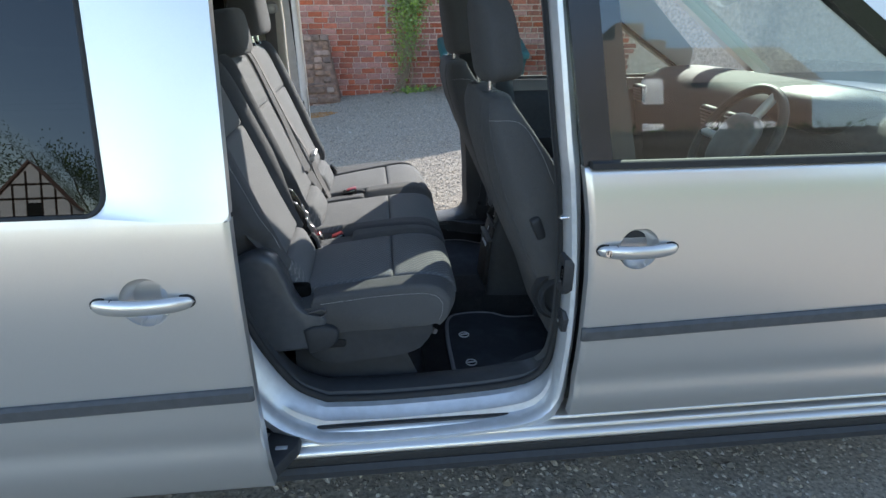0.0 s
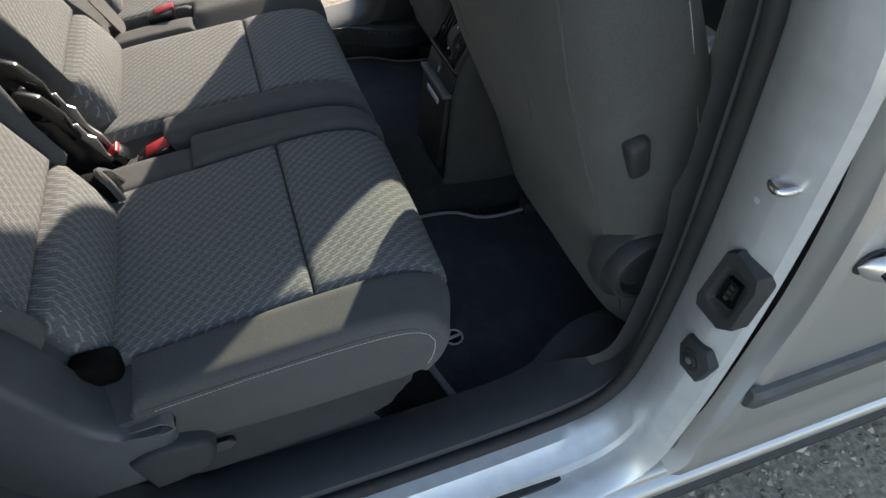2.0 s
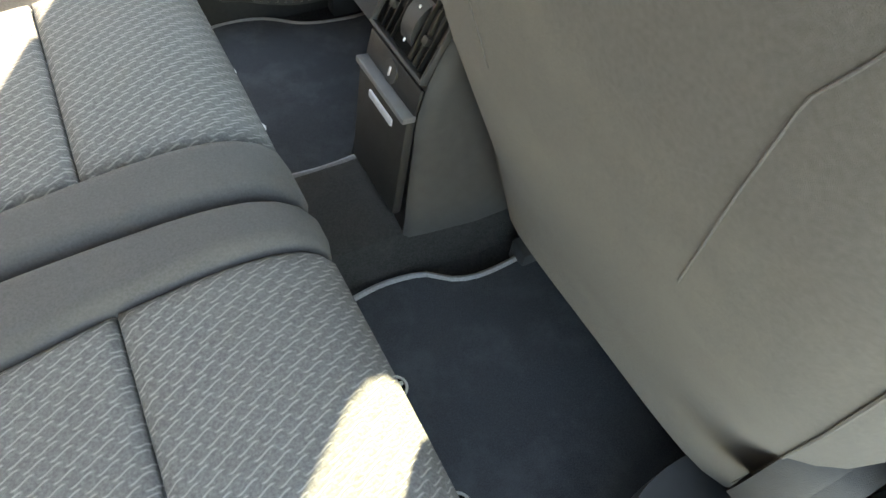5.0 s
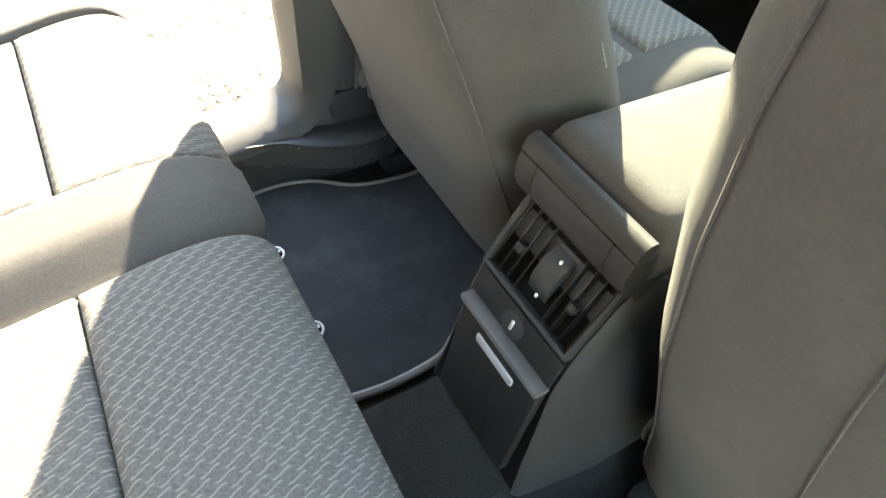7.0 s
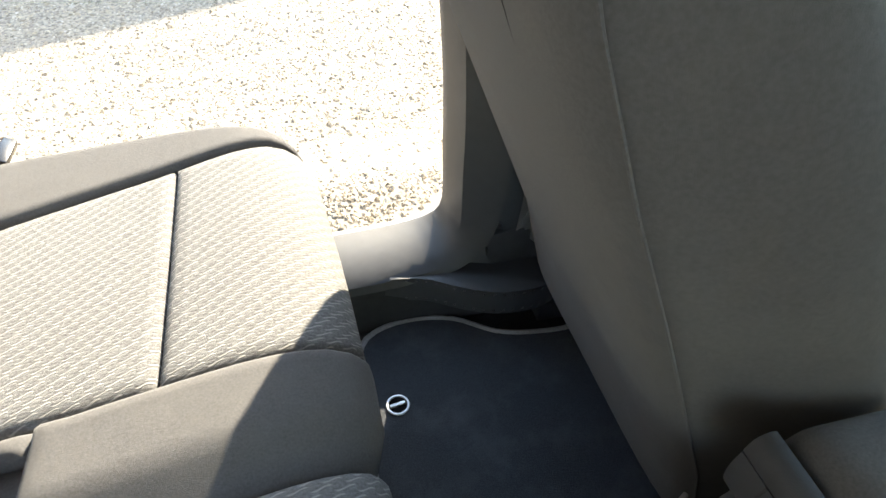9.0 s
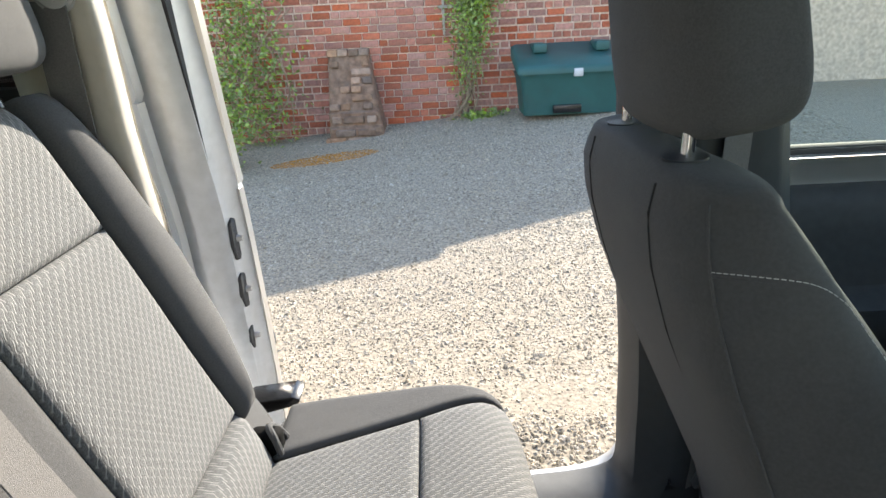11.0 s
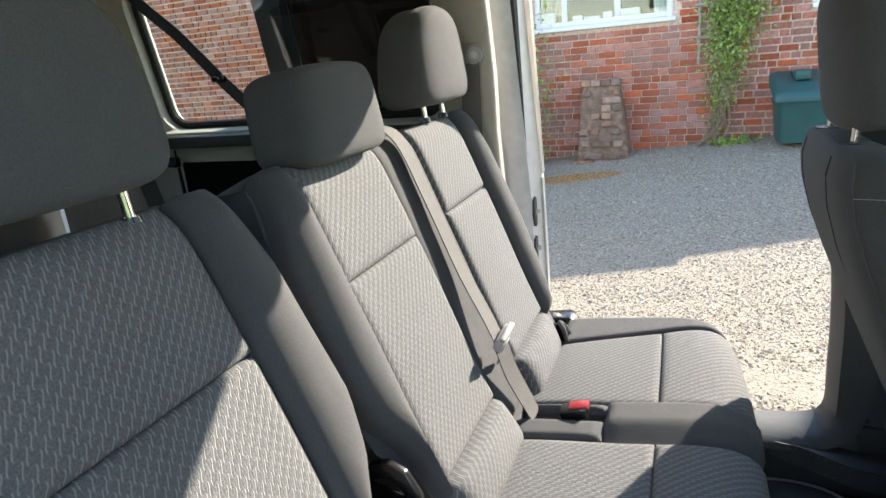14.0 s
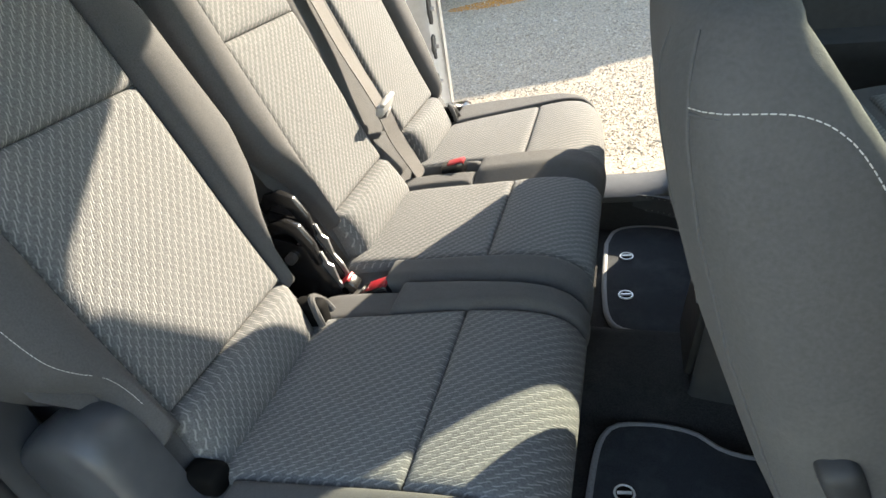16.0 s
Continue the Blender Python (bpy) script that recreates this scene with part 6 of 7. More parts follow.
for s in (1, -1):
    rb = thing("seat_belt", (-0.33, side_y(s, 0.19), 1.2), "dark webbing belt with round guide on the rear pillar", "seat belt", "seat belts")
    gx, gy = (-0.345, 0.175) if s > 0 else (-0.318, 0.205)
    bm = rod(bmesh.new(), (gx, side_y(s, gy), 1.560), (gx + 0.012, side_y(s, gy + 0.055), 1.555), 0.033, 26, 0.025)
    bmesh.ops.bevel(bm, geom=[e for e in bm.edges if e.calc_face_angle(0) > 0.8], offset=0.005, segments=3, affect="EDGES")
    g = part("guide", bm, TONGUE, rb, "pale round belt guide")
    part("guide_bolt", rod(bmesh.new(), (gx + 0.012, side_y(s, gy + 0.054), 1.555), (gx + 0.013, side_y(s, gy + 0.060), 1.555), 0.010, 14), STEEL, g)
    part("webbing", webbing([(gx, side_y(s, gy + 0.050), 1.545), (gx - 0.002, side_y(s, gy + 0.052), 1.45), (gx - 0.003, side_y(s, gy + 0.050), 1.32), (gx - 0.010, side_y(s, gy + 0.02), 1.0)], 0.024, (1, -0.1 * s, 0)), WEB, rb)
    tb = thing("seat_belt", (-1.5, side_y(s, 0.24), 1.2), "grey webbing belt with pale tongue at the tail pillar", "seat belt", "seat belts")
    part("webbing", webbing([(-1.566, side_y(s, 0.250), 1.795), (-1.54, side_y(s, 0.247), 1.66), (-1.518, side_y(s, 0.244), 1.43), (-1.495, side_y(s, 0.244), 1.29), (-1.45, side_y(s, 0.244), 1.10)], 0.026, (0.53, -0.85 * s, 0.1)), WEB, tb)
    bm = rod(bmesh.new(), (-1.58, side_y(s, 0.20), 1.815), (-1.565, side_y(s, 0.258), 1.808), 0.040, 28, 0.033)
    bmesh.ops.bevel(bm, geom=[e for e in bm.edges if e.calc_face_angle(0) > 0.8], offset=0.006, segments=3, affect="EDGES")
    part("guide", bm, TONGUE, tb, "pale round belt guide")
    t = part("tongue", obox((0.062, 0.014, 0.022), 0.005, 2, Matrix.Translation((-1.518, side_y(s, 0.25), 1.435))), PLASTIC_GREY, tb, "grey belt tongue")
    part("tongue_blade", obox((0.024, 0.004, 0.05), 0.001, 1, Matrix.Translation((-1.513, side_y(s, 0.253), 1.405))), STEEL, t)
    st = thing("luggage_strap", (-1.28, side_y(s, 0.17), 1.55), "dark strap hanging across the rear quarter window", "strap")
    part("webbing", webbing([(-1.44, side_y(s, 0.19), 1.83), (-1.385, side_y(s, 0.18), 1.77), (-1.29, side_y(s, 0.178), 1.69), (-1.16, side_y(s, 0.178), 1.555), (-1.06, side_y(s, 0.178), 1.46)], 0.019, (0.7, 0, 0.7)), PLASTIC, st)
    part("hook", obox((0.05, 0.014, 0.022), 0.005, 2, Matrix.Translation((-1.16, side_y(s, 0.184), 1.555)) @ Matrix.Rotation(radians(5), 4, "Y")), GLOSS, st, "black strap buckle")
    hk = thing("luggage_hook", (-1.43, side_y(s, 0.2), 1.30), "black plastic hook on a pale bracket", "hook")
    part("bracket", obox((0.11, 0.02, 0.016), 0.004, 2, Matrix.Translation((-1.47, side_y(s, 0.16), 1.312)) @ Matrix.Rotation(radians(35), 4, "Y")), TONGUE, hk)
    part("hook", obox((0.045, 0.03, 0.035), 0.008, 3, Matrix.Translation((-1.425, side_y(s, 0.175), 1.30))), GLOSS, hk)

# beige pillars between the doors and the load area
for s in (1, -1):
    bm = bmesh.new()
    P, B = [], []
    for z, x0, x1, y in ((0.95, -0.40, -0.292, 0.165), (1.2, -0.41, -0.315, 0.165), (1.36, -0.42, -0.328, 0.166), (1.5, -0.425, -0.332, 0.18), (1.7, -0.43, -0.326, 0.205), (1.82, -0.43, -0.31, 0.235), (1.92, -0.43, -0.26, 0.29)):
        if s < 0 and z > 1.0:
            x1 = float(np.interp(z, [1.0, 1.2, 1.38, 1.55, 1.71, 1.82, 1.92], [-0.27, -0.262, -0.266, -0.263, -0.275, -0.285, -0.26]))
            y = float(np.interp(z, [1.0, 1.2, 1.4, 1.7, 1.82, 1.92], [0.19, 0.215, 0.232, 0.238, 0.25, 0.29]))
        ring = [(x0, y - 0.03), (x0 + 0.012, y - 0.004), (x0 + 0.035, y + 0.004), (x1 - 0.035, y + 0.006), (x1 - 0.010, y), (x1, y - 0.022)]
        if s < 0:
            ring[-2:] = [(x1 - 0.012, y + 0.007), (x1 - 0.004, y + 0.005), (x1, y - 0.001), (x1 - 0.002, y - 0.03)]
        P.append([Vector((x, side_y(s, q), z)) for x, q in ring])
        B.append([Vector((x, side_y(s, y - 0.035), z)) for x, q in ring])
    slab(bm, P, B)
    part("pillar_cover", bm, BEIGE, van, "beige plastic rear pillar cover", 50)


# ---- yard ----
def ground_z(x, y):
    far = 0.44 + 0.085 * (min(max(x, -2.0), 2.2) + 0.6)
    if y < 1.0:
        return 0.12
    if y < 2.3:
        f = (y - 1.0) / 1.3
        return 0.12 + 0.165 * f * f * (3 - 2 * f)
    return 0.285 + (far - 0.285) * min((y - 2.3) / 4.4, 1.0)


GRAVEL_BASE = material("gravel_bed", (0.30, 0.25, 0.19), rough=0.95, var=0.5, scale=70, bump=0.8, bump_scale=90, dirt=(0.25, 0.21, 0.165), dirt_scale=1.5, dirt_amount=0.5)
GRAVEL = emit_random(material("gravel_stone", (0.31, 0.26, 0.20), rough=0.9, var=0.3, scale=60), 0.5, "island")
bm = bmesh.new()
xs = np.concatenate([[-400, -150, -60, -25, -12, -6], np.linspace(-4, 5, 37), [7, 12, 25, 60, 150, 400]])
ys = np.concatenate([[-400, -150, -60, -25, -12, -6], np.linspace(-3, 8, 45), [12, 25, 60, 150, 400]])
grid(bm, [[Vector((x, y, ground_z(x, y) + 0.012 * noise.noise(Vector((x * 0.9, y * 0.9, 0))))) for y in ys] for x in xs])
tagged(part("ground", bm, GRAVEL_BASE, None), "gravel yard rising gently towards the house", "ground", "", "structure")


def scatter(name, count, x0, x1, y0, y1, size, mat, label, seed, avoid=None):
    rng = np.random.default_rng(seed)
    X, Y = rng.uniform(x0, x1, count), rng.uniform(y0, y1, count)
    keep = np.ones(count, bool) if avoid is None else ~avoid(X, Y)
    X, Y = X[keep], Y[keep]
    n = len(X)
    base = np.array([(1, 0, 0), (0.3, 0.9, 0.1), (-0.8, 0.55, 0), (-0.75, -0.6, 0.1), (0.35, -0.9, 0), (0.1, 0.1, 0.8), (-0.25, -0.1, 0.75)])
    tri = np.array([(0, 1, 5), (1, 2, 6), (1, 6, 5), (2, 3, 6), (3, 4, 6), (4, 5, 6), (4, 0, 5)])
    s = size * rng.lognormal(0, 0.35, n)
    a = rng.uniform(0, 2 * np.pi, n)
    asp = rng.uniform(0.55, 1.0, n)
    hz = rng.uniform(0.3, 0.7, n)
    v = base[None] * (1 + rng.uniform(-0.22, 0.22, (n, 7, 3)))
    v[:, :, 1] *= asp[:, None]
    c, sn = np.cos(a)[:, None], np.sin(a)[:, None]
    x, y = v[:, :, 0] * c - v[:, :, 1] * sn, v[:, :, 0] * sn + v[:, :, 1] * c
    tilt = rng.uniform(-0.5, 0.5, (n, 1))
    Z = np.array([ground_z(p, q) + 0.012 * noise.noise(Vector((p * 0.9, q * 0.9, 0))) for p, q in zip(X, Y)])
    co = np.stack([X[:, None] + x * s[:, None], Y[:, None] + y * s[:, None], Z[:, None] + (v[:, :, 2] * hz[:, None] + tilt * x) * s[:, None] - 0.12 * s[:, None]], 2)
    me = bpy.data.meshes.new(name)
    faces = (tri[None] + 7 * np.arange(n)[:, None, None]).reshape(-1, 3)
    me.from_pydata(co.reshape(-1, 3).tolist(), [], faces.tolist())
    me.materials.append(mat)
    return tagged(new(name, me), label, "gravel", "", "stuff")


scatter("gravel", 150000, -3.0, 3.0, 1.85, 4.6, 0.0070, GRAVEL, "loose pale gravel stones beside the van", 3)
scatter("gravel", 75000, -3.3, 3.3, 4.6, 6.78, 0.0082, GRAVEL, "loose pale gravel stones before the house wall", 4)
RUST = emit_random(material("rusty_litter", (0.36, 0.17, 0.05), rough=0.9, var=0.3, scale=60), 0.35, "island")
scatter("leaf_litter", 9000, -1.25, -0.35, 5.4, 6.0, 0.010, RUST, "rust-brown leaf litter on the gravel near the buttress", 9, lambda X, Y: ((X + 0.80) / 0.45) ** 2 + ((Y - 5.70 - 0.15 * (X + 0.80)) / 0.16) ** 2 > 1)
scatter("gravel", 26000, -0.6, 3.6, -1.6, 1.2, 0.010, GRAVEL, "grey gravel stones along the van's shaded side", 5)

# ---- the house ----
WY = 6.80                         # face of the brick wall
BRICK = emit_random(material("red_brick", (0.37, 0.135, 0.095), rough=0.9, var=0.3, scale=35, bump=0.7, bump_scale=160, dirt=(0.44, 0.21, 0.145), dirt_scale=3, dirt_amount=0.5), 0.28)
BRICK_ISL = emit_random(material("red_brick_far", (0.37, 0.135, 0.095), rough=0.9, var=0.3, scale=35, bump=0.7, bump_scale=160, dirt=(0.44, 0.21, 0.145), dirt_scale=3, dirt_amount=0.5), 0.28, "island")
MORTAR = material("mortar", (0.62, 0.48, 0.40), rough=0.95, var=0.25, scale=30, bump=0.5, bump_scale=250)
STONE = material("weathered_stone", (0.12, 0.11, 0.095), rough=0.95, var=0.35, scale=14, bump=0.8, bump_scale=60, dirt=(0.10, 0.095, 0.08), dirt_scale=5, dirt_amount=0.6)
TILE = material("roof_tile", (0.20, 0.13, 0.10), rough=0.9, var=0.3, scale=12, bump=0.5, bump_scale=80)
# the unlit room's darkness is put into this wall colour
ROOM_SHADE = material("room_shade_wall", (0.045, 0.042, 0.038), rough=0.9, var=0.2, scale=3)
PAPER = material("paper", (0.75, 0.75, 0.73), rough=0.8, var=0.04, scale=8)
INK = material("faded_print", (0.35, 0.40, 0.45), rough=0.8, var=0.2, scale=30)
CURTAIN = material("curtain_cloth", (0.55, 0.45, 0.33), rough=0.9, var=0.2, scale=20)
W1 = (-1.36, 0.02, 1.775, 2.46)
W2 = (1.22, 1.82, 1.765, 2.06)
CORNER = 1.86                     # assumed end of the house; an unseen garden wall is added past it
EAVE = 2.12                       # the unseen roof's height there, set to place its shadow on the gravel
TOP = 2.50
STEP = 0.10                       # the unseen roof is lower past here, to shape its shadow
TOP2 = 2.49

house = thing("brick_house", (0, WY + 0.3, 0.4), "low red brick house with white framed windows", "house")
bm = bmesh.new()
for xs, zs in (([-1.5, W1[0], W1[1], STEP], [-0.4, W1[2], W1[3], TOP]), ([STEP, W2[0], W2[1], CORNER], [-0.4, W2[2], W2[3]])):
    for i in range(3):
        for k in range(len(zs) - 1):
            if k == 1 and i == 1:
                continue
            box(bm, xs[i], xs[i + 1], WY + 0.008, WY + 0.30, zs[k], zs[k + 1])
bmesh.ops.remove_doubles(bm, verts=bm.verts[:], dist=1e-5)
box(bm, -9, -1.5, WY + 0.0085, WY + 0.30, -0.4, 3.3)
prism(bm, [(STEP, W2[3]), (STEP, TOP2), (CORNER, EAVE), (CORNER, W2[3])], "y", WY + 0.009, WY + 0.30)
# garden wall added out of view; its top is shaped for the shadow edge
prism(bm, [(CORNER, -0.4), (CORNER, EAVE - 0.01), (2.75, 1.91), (3.4, 1.76), (9, 1.6), (9, -0.4)], "y", WY + 0.012, WY + 0.26)
wall = part("house_wall", bm, MORTAR, house, "pinkish mortar behind the bricks", 0)
# roofs out of view, added to cast the house's shadow
bm = bmesh.new()
prism(bm, [(WY - 0.02, TOP), (WY + 6, TOP + 2.0), (WY + 6, TOP + 1.85), (WY - 0.01, TOP - 0.03)], "x", -1.5, STEP)
part("house_roof", bm, TILE, house, "unseen low pitched tiled roof that shades the yard")
bm = bmesh.new()
P = [[Vector((x, WY - 0.01 + d, z + 0.012 + d * 0.3)) for d in (0, 2, 6)] for x, z in ((STEP, TOP2), (CORNER + 0.01, EAVE))]
slab(bm, P, [[p + Vector((0, 0, 0.03)) for p in r] for r in P])
part("house_roof", bm, TILE, house, "unseen tiled roof sloped to place the yard's shadow")
# added inner walls and floor, closed so no sun leaks through the windows
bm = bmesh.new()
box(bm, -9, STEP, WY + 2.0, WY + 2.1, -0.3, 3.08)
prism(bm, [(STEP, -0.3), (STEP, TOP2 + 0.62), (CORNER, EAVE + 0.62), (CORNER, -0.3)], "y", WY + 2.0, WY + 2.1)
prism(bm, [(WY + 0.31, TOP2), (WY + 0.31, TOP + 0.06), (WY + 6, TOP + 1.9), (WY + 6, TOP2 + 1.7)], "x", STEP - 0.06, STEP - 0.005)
part("room_shade_wall", bm, ROOM_SHADE, house)
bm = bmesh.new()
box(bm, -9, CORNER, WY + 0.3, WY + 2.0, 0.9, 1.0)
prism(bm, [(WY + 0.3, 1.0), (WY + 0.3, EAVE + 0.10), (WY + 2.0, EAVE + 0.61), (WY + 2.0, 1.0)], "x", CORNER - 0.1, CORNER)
part("room_floor", bm, ROOM_SHADE, house)


def house_window(W, mullions, open_top):
    x0, x1, z0, z1 = W
    w = part("window", box(bmesh.new(), x0 - 0.01, x1 + 0.03, WY - 0.05, WY + 0.10, z0 - 0.045, z0 - 0.004, 0.006), WHITE, house, "white framed house window")
    bm = bmesh.new()
    for a, b, c, d in ((x0, x0 + 0.055, z0, z1), (x1 - 0.055, x1, z0, z1), (x0 + 0.055, x1 - 0.055, z0, z0 + 0.05), (x0 + 0.055, x1 - 0.055, z1 - 0.05, z1)):
        box(bm, a, b, WY + 0.03, WY + 0.09, c, d, 0.006)
    for mx in mullions:
        box(bm, mx - 0.028, mx + 0.028, WY + 0.032, WY + 0.088, z0 + 0.05, z1 - 0.05, 0.006)
    part("window_frame", bm, WHITE, w)
    edges = [x0 + 0.055, *mullions, x1 - 0.055]
    for a, b in zip(edges, edges[1:]):
        part("pane", grid_bm([[Vector((a, WY + 0.06, z0 + 0.05)), Vector((b, WY + 0.06, z0 + 0.05))], [Vector((a, WY + 0.06, z1 - 0.05)), Vector((b, WY + 0.06, z1 - 0.05))]]), GLASS_HOUSE, w)
    return w


def grid_bm(P):
    bm = bmesh.new()
    grid(bm, P)
    return bm


house_window(W1, (-1.045, -0.51), True)
house_window(W2, (1.585,), True)
# what stands on the sills inside
rng = random.Random(5)
for x, w, h, d in ((-1.25, 0.16, 0.13, 0.10), (-0.93, 0.10, 0.08, 0.1), (-0.78, 0.16, 0.06, 0.12), (-0.62, 0.09, 0.09, 0.1), (-0.40, 0.20, 0.10, 0.12)):
    bx = thing("box", (x, WY + 0.22, 1.80), "pale cardboard box on the window sill", "box", "boxes on the sill")
    part("carton", box(bmesh.new(), x - w / 2, x + w / 2, WY + 0.14, WY + 0.14 + d, 1.80, 1.80 + h, 0.004), PAPER, bx)
part("inner_sill", box(bmesh.new(), -1.4, 1.9, WY + 0.11, WY + 0.32, 1.775, 1.80), WHITE, house)
cu = thing("curtain", (-1.2, WY + 0.25, 1.8), "gathered tan curtain behind the window", "curtain")
bm = bmesh.new()
P = [[Vector((-1.34 + 0.30 * k / 30, WY + 0.20 + 0.012 * math.sin(k * 1.9), z)) for k in range(31)] for z in (1.90, 2.1, 2.4)]
slab(bm, P, [[p + Vector((0, 0.003, 0)) for p in r] for r in P])
part("cloth", bm, CURTAIN, cu)
cu = thing("curtain", (-0.1, WY + 0.25, 1.8), "gathered grey curtain behind the window", "curtain")
bm = bmesh.new()
P = [[Vector((-0.16 + 0.16 * k / 20 - 0.08 * (z - 1.8), WY + 0.20 + 0.010 * math.sin(k * 1.9), z)) for k in range(21)] for z in (1.81, 2.1, 2.4)]
slab(bm, P, [[p + Vector((0, 0.003, 0)) for p in r] for r in P])
part("cloth", bm, PAPER, cu)
for x in (1.63,):
    no = thing("notice", (x, WY + 0.075, 1.9), "white printed notice taped inside the window", "notice", "notices")
    part("sheet", box(bmesh.new(), x, x + 0.13, WY + 0.066, WY + 0.069, 1.84, 2.045), PAPER, no)
    bm = bmesh.new()
    for k in range(4):
        box(bm, x + 0.015, x + 0.05 + 0.06 * rng.random(), WY + 0.062, WY + 0.065, 1.87 + 0.04 * k, 1.885 + 0.04 * k)
    part("print", bm, INK, no)

# ---- salt bin, stub pier, climber ----
BIN = material("green_bin_plastic", (0.017, 0.085, 0.082), rough=0.5, var=0.12, scale=6, bump=0.15, bump_scale=300, dirt=(0.035, 0.07, 0.066), dirt_scale=5, dirt_amount=0.5)
grit = thing("grit_bin", (1.4, 6.35, 0.6), "dark green plastic grit bin with hinged lid by the wall", "bin")
bx0, bx1, by0, by1, bz = 0.90, 1.92, 6.06, 6.58, 0.60
bm = bmesh.new()
P = []
for z, i in ((bz, 0.05), (bz + 0.30, 0.02), (bz + 0.36, 0.0)):
    P.append([Vector((x, y, z)) for x, y in rounded(bx0 + i, bx1 - i, by0 + i, by1 - i, 0.05)])
V = grid(bm, P, close_v=True)
bm.faces.new(V[0][::-1]), bm.faces.new(V[-1])
part("tub", bm, BIN, grit, "", 50)
bm = bmesh.new()
P = []
for z, i in ((bz + 0.365, -0.02), (bz + 0.41, -0.02), (bz + 0.43, 0.0)):
    P.append([Vector((x, y, z + (0.16 * (y - by0) / (by1 - by0) if z > bz + 0.40 else 0.12 * (y - by0) / (by1 - by0)))) for x, y in rounded(bx0 + i, bx1 - i, by0 + i, by1 - i, 0.05)])
V = grid(bm, P, close_v=True)
bm.faces.new(V[0][::-1]), bm.faces.new(V[-1])
part("lid", bm, BIN, grit, "", 50)
for x in (bx0 + 0.16, bx1 - 0.3):
    part("lid_rib", box(bmesh.new(), x, x + 0.12, by0 + 0.25, by0 + 0.5, bz + 0.52, bz + 0.60, 0.012), BIN, grit)
# black block on the tub stands in for a gap's shade
part("foot_gap_shade", box(bmesh.new(), bx0 + 0.3, bx0 + 0.55, by0 - 0.003, by0 + 0.05, bz + 0.02, bz + 0.09, 0.006), GLOSS, grit)
part("lock_plate", box(bmesh.new(), (bx0 + bx1) / 2 - 0.04, (bx0 + bx1) / 2 + 0.04, by0 - 0.03, by0, bz + 0.33, bz + 0.40, 0.008), SILVER_PLASTIC, grit)

pier = thing("brick_pier", (-0.65, 6.6, 0.4), "crumbling brown brick buttress with a sloped face against the wall", "buttress")
OLD = emit_random(material("old_grey_brick", (0.30, 0.185, 0.13), rough=0.95, var=0.4, scale=18, bump=0.9, bump_scale=90, dirt=(0.36, 0.27, 0.21), dirt_scale=7, dirt_amount=0.6), 0.4)
bm = bmesh.new()
P, B = [], []
for z in np.linspace(0.30, 1.17, 40):
    d = float(np.interp(z, [0.3, 0.53, 0.545, 0.66, 0.675, 0.80, 1.0, 1.12, 1.17], [0.46, 0.44, 0.40, 0.38, 0.33, 0.27, 0.16, 0.10, 0.08]))
    xl, xr = -0.86, float(np.interp(z, [0.3, 0.6, 1.17], [-0.33, -0.37, -0.47]))
    row = []
    for k in range(31):
        f = k / 30
        e = min(f, 1 - f)
        n = 0.022 * noise.noise(Vector((f * 7, z * 14, 1.3))) + 0.012 * noise.noise(Vector((f * 22, z * 40, 5.0)))
        row.append(Vector((xl + (xr - xl) * f + 0.008 * noise.noise(Vector((f * 5, z * 18, 9.0))), 6.79 - d - n + (0.03 * (1 - e / 0.06) ** 2 if e < 0.06 else 0), z)))
    P.append(row)
    B.append([Vector((p.x, 6.795, p.z)) for p in row])
slab(bm, P, B)
part("render_face", bm, OLD, pier, "worn sloping face", 30)
for k in range(4):
    part("brick", obox((0.096, 0.12, 0.062), 0.008, 1, Matrix.Translation((-0.815 + 0.102 * k, 6.742, 1.185 + rng.uniform(-0.003, 0.003)))), OLD, pier, "", 0)
for row in range(6):
    z = 0.70 + 0.075 * row
    d = float(np.interp(z, [0.675, 0.80, 1.0, 1.12, 1.17], [0.33, 0.27, 0.16, 0.10, 0.08]))
    x, xr = -0.855, float(np.interp(z, [0.6, 1.17], [-0.375, -0.475]))
    while x < xr - 0.06:
        w = min(rng.choice((0.105, 0.105, 0.21)), xr - x)
        if rng.random() > 0.22:
            part("brick", obox((w - 0.012, 0.10, 0.063), 0.009, 1, Matrix.Translation((x + w / 2, 6.79 - d + 0.030 - rng.uniform(0, 0.014), z)) @ Matrix.Rotation(radians(-18), 4, "X") @ Matrix.Rotation(rng.uniform(-0.06, 0.06), 4, "Z")), OLD, pier, smooth=0)
        x += w
for k, (x, z, w) in enumerate(((-0.80, 0.41, 0.2), (-0.58, 0.41, 0.2), (-0.42, 0.415, 0.1), (-0.70, 0.485, 0.2), (-0.50, 0.485, 0.18), (-0.62, 0.60, 0.2), (-0.45, 0.60, 0.1), (-0.78, 0.60, 0.1))):
    d = float(np.interp(z, [0.3, 0.53, 0.545, 0.66], [0.47, 0.455, 0.415, 0.39]))
    part("brick", obox((w - 0.012, 0.10, 0.062), 0.008, 1, Matrix.Translation((x, 6.79 - d + 0.035, z)) @ Matrix.Rotation(rng.uniform(-0.05, 0.05), 4, "Z")), OLD, pier, smooth=0)

LEAF = emit_random(material("climber_leaf", (0.24, 0.32, 0.085), rough=0.6, var=0.3, scale=20), 0.4, "island")
STEM = material("dry_stem", (0.30, 0.22, 0.15), rough=0.9, var=0.3, scale=30)
TRELLIS = material("grey_trellis_wood", (0.38, 0.34, 0.30), rough=0.9, var=0.2, scale=12)


